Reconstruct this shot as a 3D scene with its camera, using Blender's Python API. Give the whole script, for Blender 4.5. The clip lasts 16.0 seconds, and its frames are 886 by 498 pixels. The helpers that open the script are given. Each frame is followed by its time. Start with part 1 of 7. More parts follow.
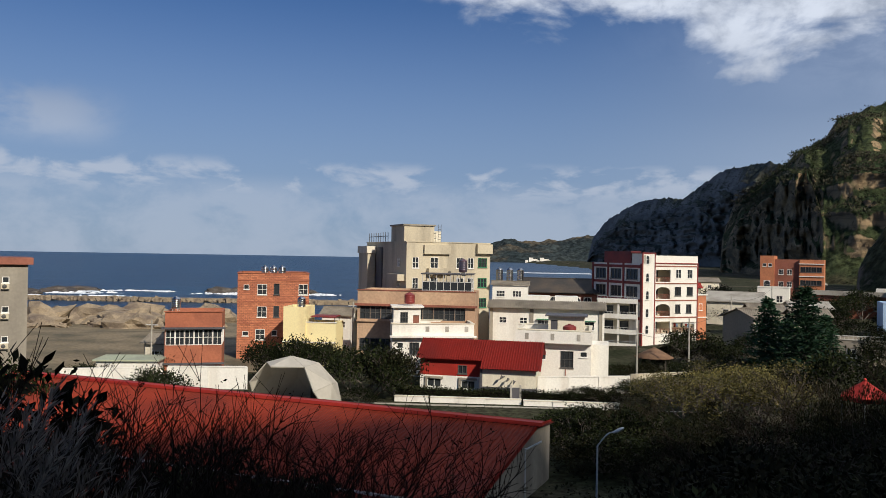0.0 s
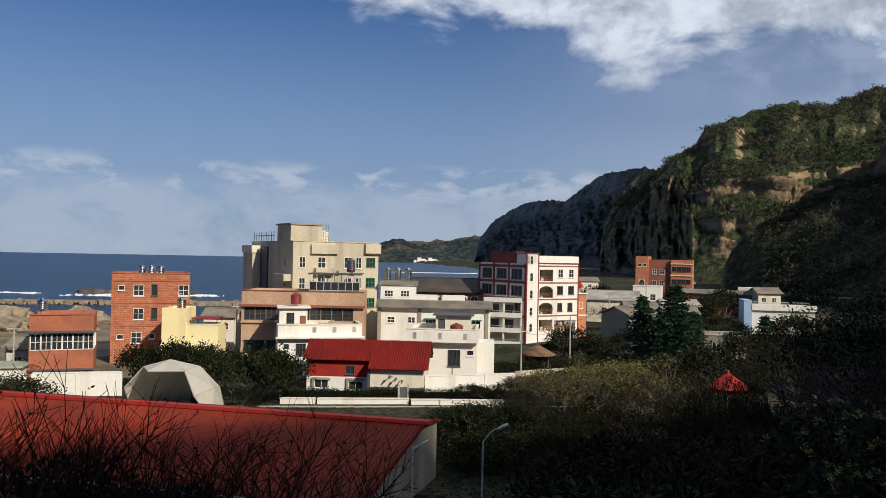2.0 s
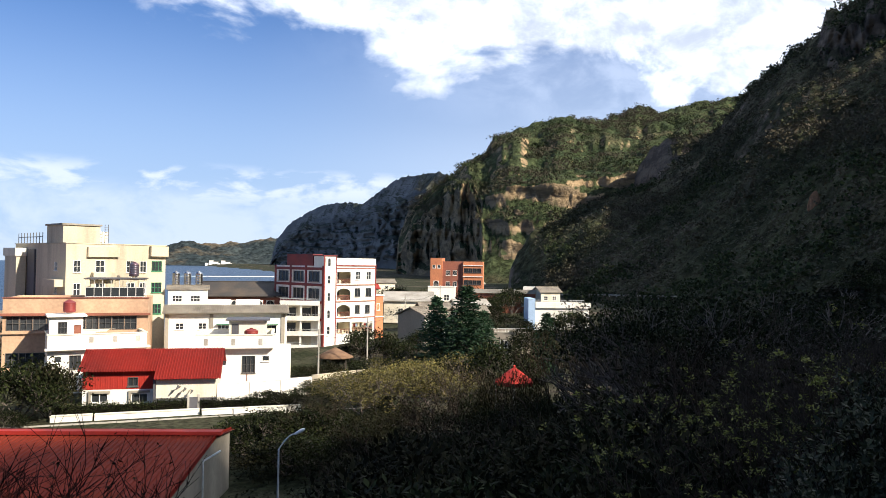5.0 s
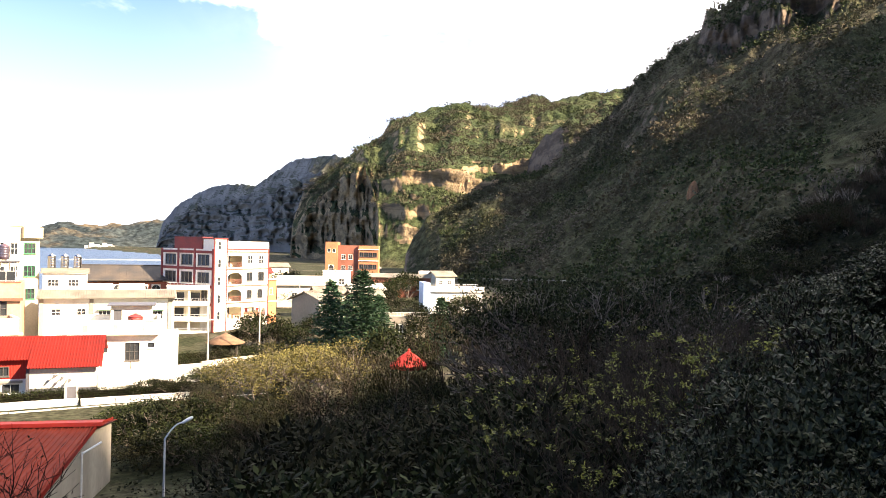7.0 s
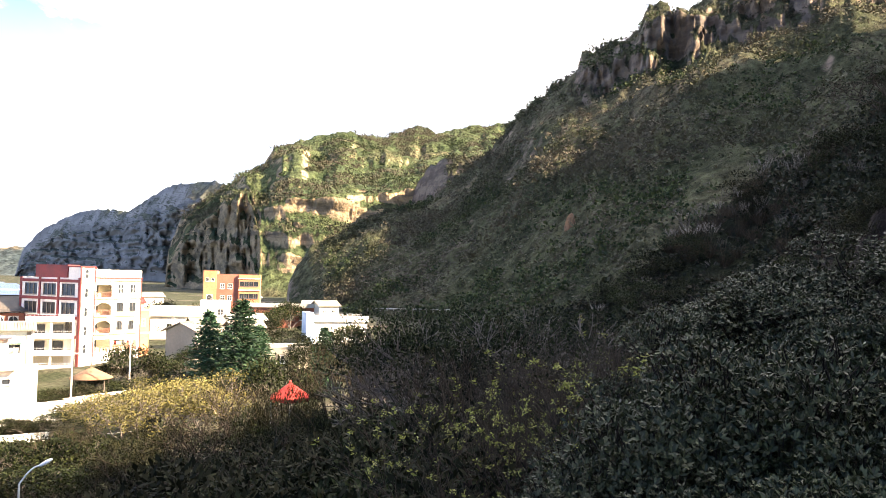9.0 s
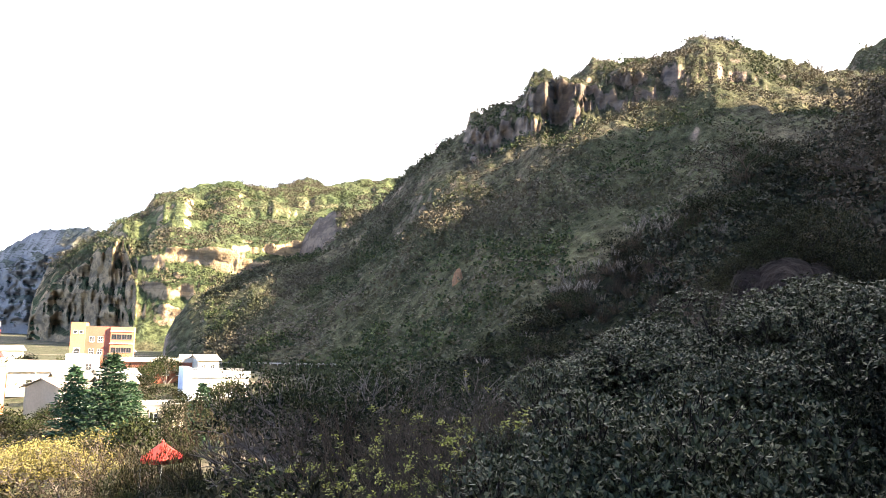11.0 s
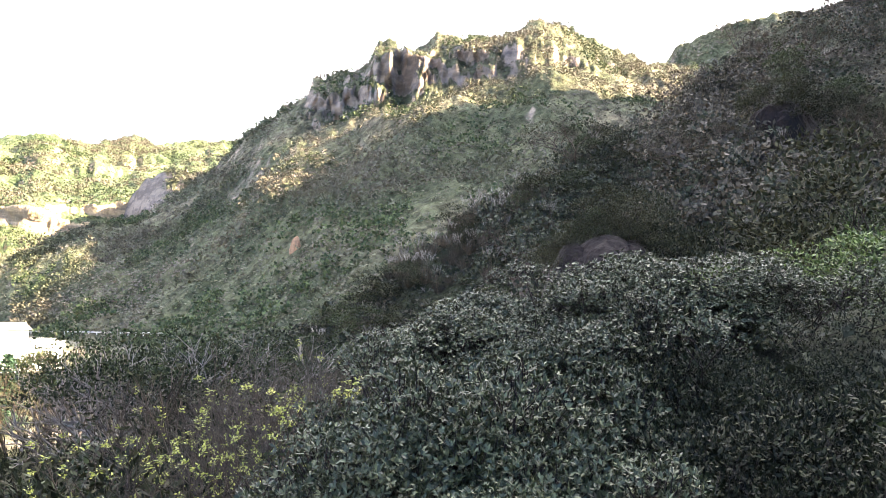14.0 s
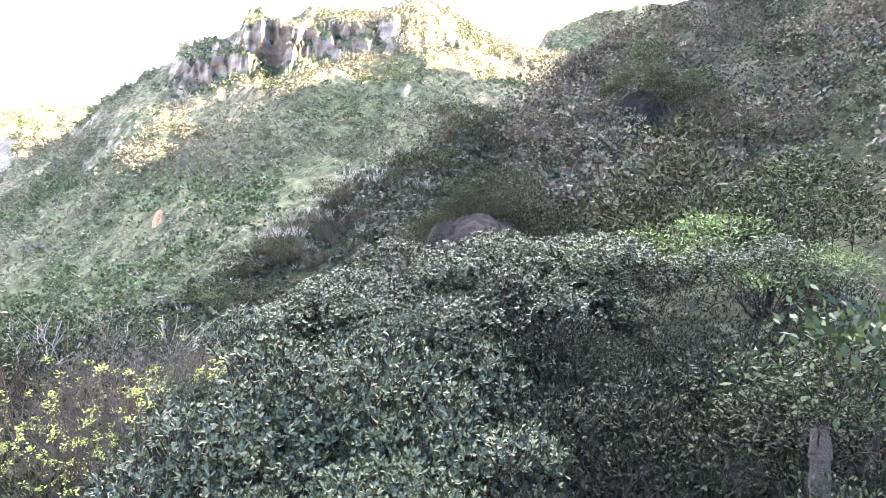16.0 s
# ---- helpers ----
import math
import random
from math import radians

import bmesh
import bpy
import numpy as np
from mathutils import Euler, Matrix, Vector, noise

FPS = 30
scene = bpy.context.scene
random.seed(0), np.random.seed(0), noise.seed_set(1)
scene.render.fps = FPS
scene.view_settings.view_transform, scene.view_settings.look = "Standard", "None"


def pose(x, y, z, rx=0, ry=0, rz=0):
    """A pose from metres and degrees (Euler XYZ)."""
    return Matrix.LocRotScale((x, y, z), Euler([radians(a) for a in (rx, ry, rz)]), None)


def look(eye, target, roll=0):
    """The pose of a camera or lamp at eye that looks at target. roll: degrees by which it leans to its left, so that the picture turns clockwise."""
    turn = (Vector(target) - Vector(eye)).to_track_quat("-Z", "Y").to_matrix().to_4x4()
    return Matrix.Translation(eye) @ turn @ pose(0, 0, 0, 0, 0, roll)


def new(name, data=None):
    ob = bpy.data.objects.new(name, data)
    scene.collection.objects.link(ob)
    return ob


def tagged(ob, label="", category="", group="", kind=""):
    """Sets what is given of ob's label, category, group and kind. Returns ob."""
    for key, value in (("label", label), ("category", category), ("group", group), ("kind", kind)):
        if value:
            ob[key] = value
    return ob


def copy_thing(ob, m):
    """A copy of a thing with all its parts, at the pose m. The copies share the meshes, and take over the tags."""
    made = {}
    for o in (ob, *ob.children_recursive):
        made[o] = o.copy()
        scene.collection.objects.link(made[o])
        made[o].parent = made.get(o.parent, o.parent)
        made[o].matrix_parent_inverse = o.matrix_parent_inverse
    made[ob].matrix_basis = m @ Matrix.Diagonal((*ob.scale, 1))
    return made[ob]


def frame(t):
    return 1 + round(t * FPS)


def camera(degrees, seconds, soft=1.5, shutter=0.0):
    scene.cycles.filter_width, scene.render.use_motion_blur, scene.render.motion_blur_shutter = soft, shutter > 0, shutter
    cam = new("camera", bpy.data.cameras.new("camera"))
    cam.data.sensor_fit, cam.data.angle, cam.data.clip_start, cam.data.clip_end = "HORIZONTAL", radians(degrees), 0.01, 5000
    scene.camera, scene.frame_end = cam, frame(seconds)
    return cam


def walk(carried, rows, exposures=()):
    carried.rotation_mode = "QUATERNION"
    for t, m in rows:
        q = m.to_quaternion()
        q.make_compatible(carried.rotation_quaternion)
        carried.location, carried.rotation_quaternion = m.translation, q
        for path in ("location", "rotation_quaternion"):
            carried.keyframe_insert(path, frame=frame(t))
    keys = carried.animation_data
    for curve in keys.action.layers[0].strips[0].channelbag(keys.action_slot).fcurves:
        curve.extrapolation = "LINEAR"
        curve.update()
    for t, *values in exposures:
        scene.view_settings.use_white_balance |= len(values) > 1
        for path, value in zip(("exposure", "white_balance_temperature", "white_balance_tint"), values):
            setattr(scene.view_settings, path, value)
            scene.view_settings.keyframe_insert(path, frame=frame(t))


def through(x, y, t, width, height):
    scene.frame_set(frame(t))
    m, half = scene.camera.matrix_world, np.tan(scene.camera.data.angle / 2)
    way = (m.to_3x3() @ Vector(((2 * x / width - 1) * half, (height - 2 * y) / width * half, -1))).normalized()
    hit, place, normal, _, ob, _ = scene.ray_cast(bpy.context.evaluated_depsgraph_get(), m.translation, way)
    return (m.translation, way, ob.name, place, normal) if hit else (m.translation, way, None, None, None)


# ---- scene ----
# camera: it stands on a hillside above a seaside village and pans to the right
cam = camera(61.3, 16.0, soft=0.85)
EYE, ARM = 16.0, 0.2
ROWS = [
    (0.0, -0.00, 0.50, -1.03), (0.5, -2.06, 0.83, -1.20), (1.0, -4.94, 0.97, -1.36), (1.5, -6.84, 0.77, -1.07),
    (2.0, -8.53, 0.65, -1.15), (2.5, -10.17, 0.72, -0.77), (3.0, -12.61, 0.46, -0.96), (3.5, -15.21, 0.59, -0.83),
    (4.0, -17.75, 0.53, -0.53), (4.5, -20.35, 0.46, -0.68), (4.7, -21.85, 0.85, -0.71), (6.8, -31.3, 0.20, -1.30),
    (7.0, -31.9, 0.03, -1.18), (7.5, -34.71, 1.42, -1.32), (8.0, -36.40, 1.64, -1.16), (8.5, -38.82, 2.04, -1.68),
    (9.0, -40.71, 2.46, -1.25), (9.5, -42.83, 3.72, -1.42), (9.7, -43.97, 4.36, -1.37), (12.0, -53.21, 6.71, -1.60),
    (12.5, -55.80, 6.24, -1.51), (13.0, -57.15, 6.91, -1.44), (13.5, -58.93, 5.84, -1.47), (14.0, -61.64, 4.84, -1.94),
    (14.5, -63.98, 4.28, -2.46), (15.0, -66.77, 3.77, -2.58), (15.5, -68.86, 3.40, -2.31), (16.0, -71.32, 3.40, -1.88),
]
EXPOSURES = [(0.0, -0.14, 5600, 11), (1.5, -0.06, 5620, 11), (2.5, -0.16, 5650, 11), (3.5, 0.0, 5650, 11), (4.0, 0.2, 5650, 11), (4.7, 0.65, 5650, 11), (5.2, 1.05, 5850, 12), (6.4, 2.0, 6600, 16), (6.8, 2.05, 6700, 17), (7.0, 2.2, 6700, 17), (7.5, 2.2, 6700, 17), (8.5, 2.7, 6700, 17), (9.7, 3.05, 6700, 17), (11.8, 3.68, 6650, 17), (13.5, 4.36, 6650, 17), (14.5, 4.95, 6600, 17), (16.0, 5.85, 6500, 17)]
walk(cam, [(t, pose(ARM * math.sin(radians(-yaw)), ARM * math.cos(radians(yaw)), EYE, 90 + pitch, roll, yaw)) for t, yaw, pitch, roll in ROWS], EXPOSURES)
# ---- world, sun ----
SUN_BEARING, SUN_HEIGHT = 148.0, 33.0
world = bpy.data.worlds.new("sky")
scene.world = world
world.use_nodes = True
wn, wl = world.node_tree.nodes, world.node_tree.links
wn.clear()


def wnode(kind, **kw):
    n = wn.new(kind)
    for k, v in kw.items():
        n.inputs[k.replace("_", " ")].default_value = v
    return n


def wmath(op, a, b=0.0, c=0.0, clamp=False):
    n = wn.new("ShaderNodeMath")
    n.operation, n.use_clamp = op, clamp
    for i, v in enumerate((a, b, c)):
        if isinstance(v, (int, float)):
            n.inputs[i].default_value = v
        else:
            wl.new(v, n.inputs[i])
    return n.outputs[0]


def wramp(v, lo, hi):
    n = wn.new("ShaderNodeMapRange")
    n.interpolation_type = "SMOOTHSTEP"
    wl.new(v, n.inputs["Value"])
    n.inputs["From Min"].default_value, n.inputs["From Max"].default_value = lo, hi
    return n.outputs[0]


sky = wn.new("ShaderNodeTexSky")
sky.sky_type, sky.sun_disc = "NISHITA", False
sky.sun_elevation, sky.sun_rotation = radians(SUN_HEIGHT), radians(SUN_BEARING)
sky.air_density, sky.dust_density, sky.ozone_density = 1.0, 0.0, 4.0
tc = wn.new("ShaderNodeTexCoord")
sep = wn.new("ShaderNodeSeparateXYZ")
wl.new(tc.outputs["Generated"], sep.inputs[0])
dx, dy, dz = sep.outputs
bearing = wmath("ARCTAN2", dx, dy)


def cloud_noise(scale, stretch_z, detail, rough, shift):
    mp_ = wn.new("ShaderNodeMapping")
    mp_.inputs["Scale"].default_value = (scale, scale, scale * stretch_z)
    mp_.inputs["Location"].default_value = shift
    wl.new(tc.outputs["Generated"], mp_.inputs[0])
    n_ = wnode("ShaderNodeTexNoise", Scale=1.0, Detail=detail, Roughness=rough)
    n_.inputs["Distortion"].default_value = 0.3
    wl.new(mp_.outputs[0], n_.inputs["Vector"])
    return n_.outputs[0]


puff = cloud_noise(6.5, 1.7, 9.0, 0.55, (0.9, 0.3, 0.2))
fold = cloud_noise(13.0, 1.5, 7.0, 0.6, (3.1, 1.7, 5.2))
small = cloud_noise(13.0, 2.6, 8.0, 0.55, (0.4, 2.2, 1.1))
# a bank of cumulus that comes lower towards the mountains, open blue sky over the sea
rise = wmath("SUBTRACT", dz, wmath("SUBTRACT", 0.328, wmath("MULTIPLY", bearing, 0.165)))
rise = wmath("MINIMUM", rise, 0.07)
deck = wmath("MULTIPLY", wramp(wmath("ADD", puff, wmath("MULTIPLY", rise, 3.2)), 0.45, 0.64), wramp(wmath("ADD", bearing, wmath("MULTIPLY", dz, 0.6)), 0.12, 0.24))
# a flat row of small clouds above the sea and one soft heap out to the west
row = wmath("MULTIPLY", wramp(dz, 0.126, 0.104), wramp(dz, 0.05, 0.095))
bank = wmath("MULTIPLY", wramp(small, 0.45, 0.62), row)
west = wmath("MULTIPLY", wmath("MULTIPLY", wramp(dz, 0.205, 0.165), wramp(dz, 0.115, 0.15)), wramp(bearing, -0.38, -0.48))
heap = wmath("MULTIPLY", wramp(puff, 0.38, 0.56), west)
veil = wmath("MULTIPLY", wmath("MULTIPLY", wramp(dz, 0.105, 0.07), wramp(fold, 0.25, 0.6)), 0.45)
inland_veil = wmath("MULTIPLY", wmath("MULTIPLY", wramp(bearing, 0.12, 0.6), wramp(dz, 0.36, 0.24)), 0.32)
veil = wmath("MAXIMUM", veil, inland_veil)
mass = wmath("MAXIMUM", wmath("MAXIMUM", deck, wmath("MULTIPLY", heap, 0.6)), wmath("MAXIMUM", wmath("MULTIPLY", bank, 0.75), veil), clamp=True)
# bright heads and greyer folds
tone = wmath("MULTIPLY", wramp(wmath("ADD", wmath("MULTIPLY", fold, 0.6), wmath("MULTIPLY", puff, 0.4)), 0.40, 0.60), wramp(rise, -0.09, 0.03))
tone = wmath("MAXIMUM", tone, wmath("MULTIPLY", wramp(dz, 0.2, 0.12), 0.35))
cloud = wn.new("ShaderNodeMix")
cloud.data_type = "RGBA"
wl.new(tone, cloud.inputs[0])
cloud.inputs[6].default_value, cloud.inputs[7].default_value = (9.0, 9.3, 9.8, 1), (18.0, 17.7, 17.2, 1)
mixed = wn.new("ShaderNodeMix")
mixed.data_type = "RGBA"
wl.new(wmath("MULTIPLY", mass, 0.95), mixed.inputs[0])
tint = wn.new("ShaderNodeMix")
tint.data_type, tint.blend_type = "RGBA", "MULTIPLY"
tint.inputs[0].default_value, tint.inputs[7].default_value = 1.0, (0.76, 1.0, 1.26, 1)
wl.new(sky.outputs[0], tint.inputs[6])
haze = wn.new("ShaderNodeMix")
haze.data_type = "RGBA"
wl.new(wmath("MULTIPLY", wramp(dz, 0.40, 0.0), 0.84), haze.inputs[0])
wl.new(tint.outputs[2], haze.inputs[6])
haze.inputs[7].default_value = (6.7, 7.8, 9.3, 1)
wl.new(haze.outputs[2], mixed.inputs[6])
wl.new(cloud.outputs[2], mixed.inputs[7])
back = wnode("ShaderNodeBackground", Strength=0.048)
wl.new(mixed.outputs[2], back.inputs[0])
wl.new(back.outputs[0], wn.new("ShaderNodeOutputWorld").inputs[0])

sun = new("sun", bpy.data.lights.new("sun", "SUN"))
sun.data.energy, sun.data.angle, sun.data.color = 5.0, radians(0.6), (1.0, 0.83, 0.60)
sb, sh = radians(SUN_BEARING), radians(SUN_HEIGHT)
sun.matrix_world = look((300 * math.sin(sb) * math.cos(sh), 300 * math.cos(sb) * math.cos(sh), 300 * math.sin(sh)), (0, 0, 0))
# ---- materials ----
def mat(name, base, second=None, scale=2.0, rough=0.75, metal=0.0, bump=0.0, bump_scale=None, streak=1.0, spec=0.4, island=0.0, fine=0.15, shift=0.0):
    """A surface of two colours in a large and a fine noise, with relief; streak stretches it downwards."""
    m = bpy.data.materials.new(name)
    m.use_nodes = True
    n, l = m.node_tree.nodes, m.node_tree.links
    b = n["Principled BSDF"]
    b.inputs["Roughness"].default_value, b.inputs["Metallic"].default_value = rough, metal
    b.inputs["Specular IOR Level"].default_value = spec
    second = second or tuple(c * 0.72 for c in base)
    geo = n.new("ShaderNodeNewGeometry")
    mp = n.new("ShaderNodeMapping")
    mp.inputs["Scale"].default_value = (1, 1, 1 / streak)
    l.new(geo.outputs["Position"], mp.inputs[0])
    big = n.new("ShaderNodeTexNoise")
    big.inputs["Scale"].default_value, big.inputs["Detail"].default_value = scale * 0.25, 6
    l.new(mp.outputs[0], big.inputs["Vector"])
    small = n.new("ShaderNodeTexNoise")
    small.inputs["Scale"].default_value, small.inputs["Detail"].default_value = scale * 3.0, 4
    l.new(geo.outputs["Position"], small.inputs["Vector"])
    mr = n.new("ShaderNodeMapRange")
    mr.inputs["From Min"].default_value, mr.inputs["From Max"].default_value = 0.42 + shift, 0.68 + shift
    l.new(big.outputs[0], mr.inputs["Value"])
    mx = n.new("ShaderNodeMix")
    mx.data_type = "RGBA"
    mx.inputs[6].default_value, mx.inputs[7].default_value = (*base, 1), (*second, 1)
    l.new(mr.outputs[0], mx.inputs[0])
    v = n.new("ShaderNodeMapRange")
    v.inputs["From Min"].default_value, v.inputs["From Max"].default_value = 0.25, 0.75
    v.inputs["To Min"].default_value, v.inputs["To Max"].default_value = 1 - fine, 1 + fine
    l.new(small.outputs[0], v.inputs["Value"])
    hs = n.new("ShaderNodeHueSaturation")
    l.new(mx.outputs[2], hs.inputs["Color"])
    if island:
        r = n.new("ShaderNodeMapRange")
        r.inputs["To Min"].default_value, r.inputs["To Max"].default_value = 1 - island, 1 + island
        l.new(geo.outputs["Random Per Island"], r.inputs["Value"])
        mu = n.new("ShaderNodeMath")
        mu.operation = "MULTIPLY"
        l.new(r.outputs[0], mu.inputs[0]), l.new(v.outputs[0], mu.inputs[1])
        l.new(mu.outputs[0], hs.inputs["Value"])
    else:
        l.new(v.outputs[0], hs.inputs["Value"])
    l.new(hs.outputs[0], b.inputs["Base Color"])
    if bump:
        bn = n.new("ShaderNodeTexNoise")
        bn.inputs["Scale"].default_value, bn.inputs["Detail"].default_value = bump_scale or scale * 4, 6
        l.new(mp.outputs[0], bn.inputs["Vector"])
        bp = n.new("ShaderNodeBump")
        bp.inputs["Strength"].default_value, bp.inputs["Distance"].default_value = 0.6, bump
        l.new(bn.outputs[0], bp.inputs["Height"]), l.new(bp.outputs[0], b.inputs["Normal"])
    return m


def leaf_mat(name, dark, light, rough=0.4, through=0.25, spread=0.45, patch=None, patch_scale=0.04, spec=0.2):
    """Leaves: each one its own tone between two greens, glossy, letting some light through."""
    m = bpy.data.materials.new(name)
    m.use_nodes = True
    n, l = m.node_tree.nodes, m.node_tree.links
    b = n["Principled BSDF"]
    b.inputs["Roughness"].default_value, b.inputs["Specular IOR Level"].default_value = rough, spec
    geo = n.new("ShaderNodeNewGeometry")
    ob = n.new("ShaderNodeObjectInfo")
    mx = n.new("ShaderNodeMix")
    mx.data_type = "RGBA"
    mx.inputs[6].default_value, mx.inputs[7].default_value = (*dark, 1), (*light, 1)
    pw = n.new("ShaderNodeMath")
    pw.operation = "POWER"
    pw.inputs[1].default_value = 2.0
    l.new(geo.outputs["Random Per Island"], pw.inputs[0])
    l.new(pw.outputs[0], mx.inputs[0])
    tone_ = mx.outputs[2]
    if patch:
        nz = n.new("ShaderNodeTexNoise")
        nz.inputs["Scale"].default_value, nz.inputs["Detail"].default_value = patch_scale, 5
        l.new(geo.outputs["Position"], nz.inputs["Vector"])
        pr = n.new("ShaderNodeMapRange")
        pr.inputs["From Min"].default_value, pr.inputs["From Max"].default_value = 0.44, 0.58
        l.new(nz.outputs[0], pr.inputs["Value"])
        pm_ = n.new("ShaderNodeMix")
        pm_.data_type = "RGBA"
        pm_.inputs[7].default_value = (*patch, 1)
        l.new(pr.outputs[0], pm_.inputs[0]), l.new(tone_, pm_.inputs[6])
        tone_ = pm_.outputs[2]
    hs = n.new("ShaderNodeHueSaturation")
    mr = n.new("ShaderNodeMapRange")
    mr.inputs["To Min"].default_value, mr.inputs["To Max"].default_value = 1 - spread, 1 + spread
    l.new(ob.outputs["Random"], mr.inputs["Value"]), l.new(mr.outputs[0], hs.inputs["Value"])
    l.new(tone_, hs.inputs["Color"]), l.new(hs.outputs[0], b.inputs["Base Color"])
    if through:
        tr = n.new("ShaderNodeBsdfTranslucent")
        l.new(hs.outputs[0], tr.inputs[0])
        ms = n.new("ShaderNodeMixShader")
        ms.inputs[0].default_value = through
        l.new(b.outputs[0], ms.inputs[1]), l.new(tr.outputs[0], ms.inputs[2])
        l.new(ms.outputs[0], n["Material Output"].inputs[0])
    return m


def hill_mat(name, greens, rocks, scale, slope_lo, slope_hi, bump, dry=(0.16, 0.12, 0.07), strata=0.25):
    """Hillside: scrub in patches of greens and dry grass, bare layered rock where it is steep."""
    m = bpy.data.materials.new(name)
    m.use_nodes = True
    n, l = m.node_tree.nodes, m.node_tree.links
    b = n["Principled BSDF"]
    b.inputs["Roughness"].default_value, b.inputs["Specular IOR Level"].default_value = 0.95, 0.05
    geo = n.new("ShaderNodeNewGeometry")

    def tex(s, d=6, stretch=1.0, rough=0.6):
        mp = n.new("ShaderNodeMapping")
        mp.inputs["Scale"].default_value = (1, 1, stretch)
        l.new(geo.outputs["Position"], mp.inputs[0])
        t = n.new("ShaderNodeTexNoise")
        t.inputs["Scale"].default_value, t.inputs["Detail"].default_value, t.inputs["Roughness"].default_value = s, d, rough
        l.new(mp.outputs[0], t.inputs["Vector"])
        return t.outputs[0]

    def rng(v, lo, hi, a=0.0, c=1.0):
        r = n.new("ShaderNodeMapRange")
        r.interpolation_type = "SMOOTHSTEP"
        r.inputs["From Min"].default_value, r.inputs["From Max"].default_value = lo, hi
        r.inputs["To Min"].default_value, r.inputs["To Max"].default_value = a, c
        l.new(v, r.inputs["Value"])
        return r.outputs[0]

    def mix(f, a, c):
        x = n.new("ShaderNodeMix")
        x.data_type = "RGBA"
        l.new(f, x.inputs[0])
        for i, v in ((6, a), (7, c)):
            if isinstance(v, tuple):
                x.inputs[i].default_value = (*v, 1)
            else:
                l.new(v, x.inputs[i])
        return x.outputs[2]

    def mth(op, a, c):
        x = n.new("ShaderNodeMath")
        x.operation = op
        for i, v in enumerate((a, c)):
            if isinstance(v, (int, float)):
                x.inputs[i].default_value = v
            else:
                l.new(v, x.inputs[i])
        return x.outputs[0]

    green = mix(rng(tex(scale * 0.6), 0.4, 0.6), greens[0], greens[1])
    green = mix(rng(tex(scale * 0.25), 0.5, 0.66), green, dry)
    crown = rng(tex(scale * 6, 3), 0.3, 0.7, 0.45, 1.5)
    hs = n.new("ShaderNodeHueSaturation")
    l.new(green, hs.inputs["Color"]), l.new(crown, hs.inputs["Value"])
    rock = mix(rng(tex(scale * 0.8, 7, strata * 12), 0.38, 0.62), rocks[0], rocks[1])
    rock = mix(rng(tex(scale * 4, 5, 0.8), 0.52, 0.7), rock, tuple(c * 0.45 for c in rocks[0]))
    sp = n.new("ShaderNodeSeparateXYZ")
    l.new(geo.outputs["Normal"], sp.inputs[0])
    steep = mth("ADD", sp.outputs[2], mth("MULTIPLY", mth("SUBTRACT", tex(scale * 1.2, 6), 0.5), 0.7))
    l.new(mix(rng(steep, slope_lo, slope_hi), rock, hs.outputs[0]), b.inputs["Base Color"])
    bp = n.new("ShaderNodeBump")
    bp.inputs["Strength"].default_value, bp.inputs["Distance"].default_value = 1.0, bump
    l.new(tex(scale * 5, 8, 1.0, 0.7), bp.inputs["Height"]), l.new(bp.outputs[0], b.inputs["Normal"])
    return m


WHITE = mat("white_render", (0.82, 0.80, 0.73), (0.60, 0.55, 0.46), 1.6, 0.8, streak=6, fine=0.08, shift=0.10, bump=0.01)
CREAM = mat("cream_render", (0.74, 0.69, 0.55), (0.52, 0.46, 0.35), 1.6, 0.8, streak=6, fine=0.10, shift=0.07, bump=0.01)
YELLOW = mat("yellow_render", (0.90, 0.79, 0.42), (0.76, 0.63, 0.33), 1.5, 0.8, streak=4, fine=0.06, shift=0.10)
GREY = mat("grey_cement", (0.34, 0.31, 0.25), (0.20, 0.18, 0.15), 1.0, 0.85, streak=6, fine=0.1, shift=0.02)
PALE_GREY = mat("pale_cement", (0.56, 0.50, 0.365), (0.30, 0.265, 0.205), 1.5, 0.85, streak=6, fine=0.1, shift=0.05)
DARK_GREY = mat("dark_tile", (0.10, 0.10, 0.11), (0.06, 0.06, 0.07), 1.0, 0.6, streak=4)
BEIGE = mat("beige_tile", (0.55, 0.38, 0.24), (0.36, 0.23, 0.15), 1.0, 0.75, streak=5)
TERRACOTTA = mat("terracotta_tile", (0.38, 0.13, 0.065), (0.27, 0.09, 0.05), 1.5, 0.7, fine=0.18)
ORANGE = mat("orange_tile", (0.55, 0.22, 0.10), (0.42, 0.16, 0.08), 1.2, 0.7)
BROWN = mat("brown_tile", (0.30, 0.11, 0.07), (0.20, 0.08, 0.05), 1.2, 0.7)
MAROON = mat("maroon_paint", (0.24, 0.035, 0.03), (0.15, 0.03, 0.03), 1.5, 0.6)
RED_SHEET = mat("red_sheet_metal", (0.38, 0.032, 0.02), (0.27, 0.03, 0.022), 0.8, 0.6, streak=1, fine=0.1, spec=0.3)
OLD_RED = mat("weathered_red_sheet", (0.23, 0.036, 0.017), (0.14, 0.026, 0.017), 0.7, 0.7, fine=0.15, spec=0.12)
ROOF_TILE = mat("grey_roof_tile", (0.26, 0.23, 0.18), (0.16, 0.14, 0.11), 2.0, 0.8, fine=0.25)
BLACK_ROOF = mat("black_roof", (0.05, 0.045, 0.04), (0.09, 0.07, 0.05), 1.0, 0.7)
CONCRETE = mat("concrete", (0.42, 0.40, 0.35), (0.28, 0.26, 0.22), 1.5, 0.85, bump=0.01, fine=0.12)
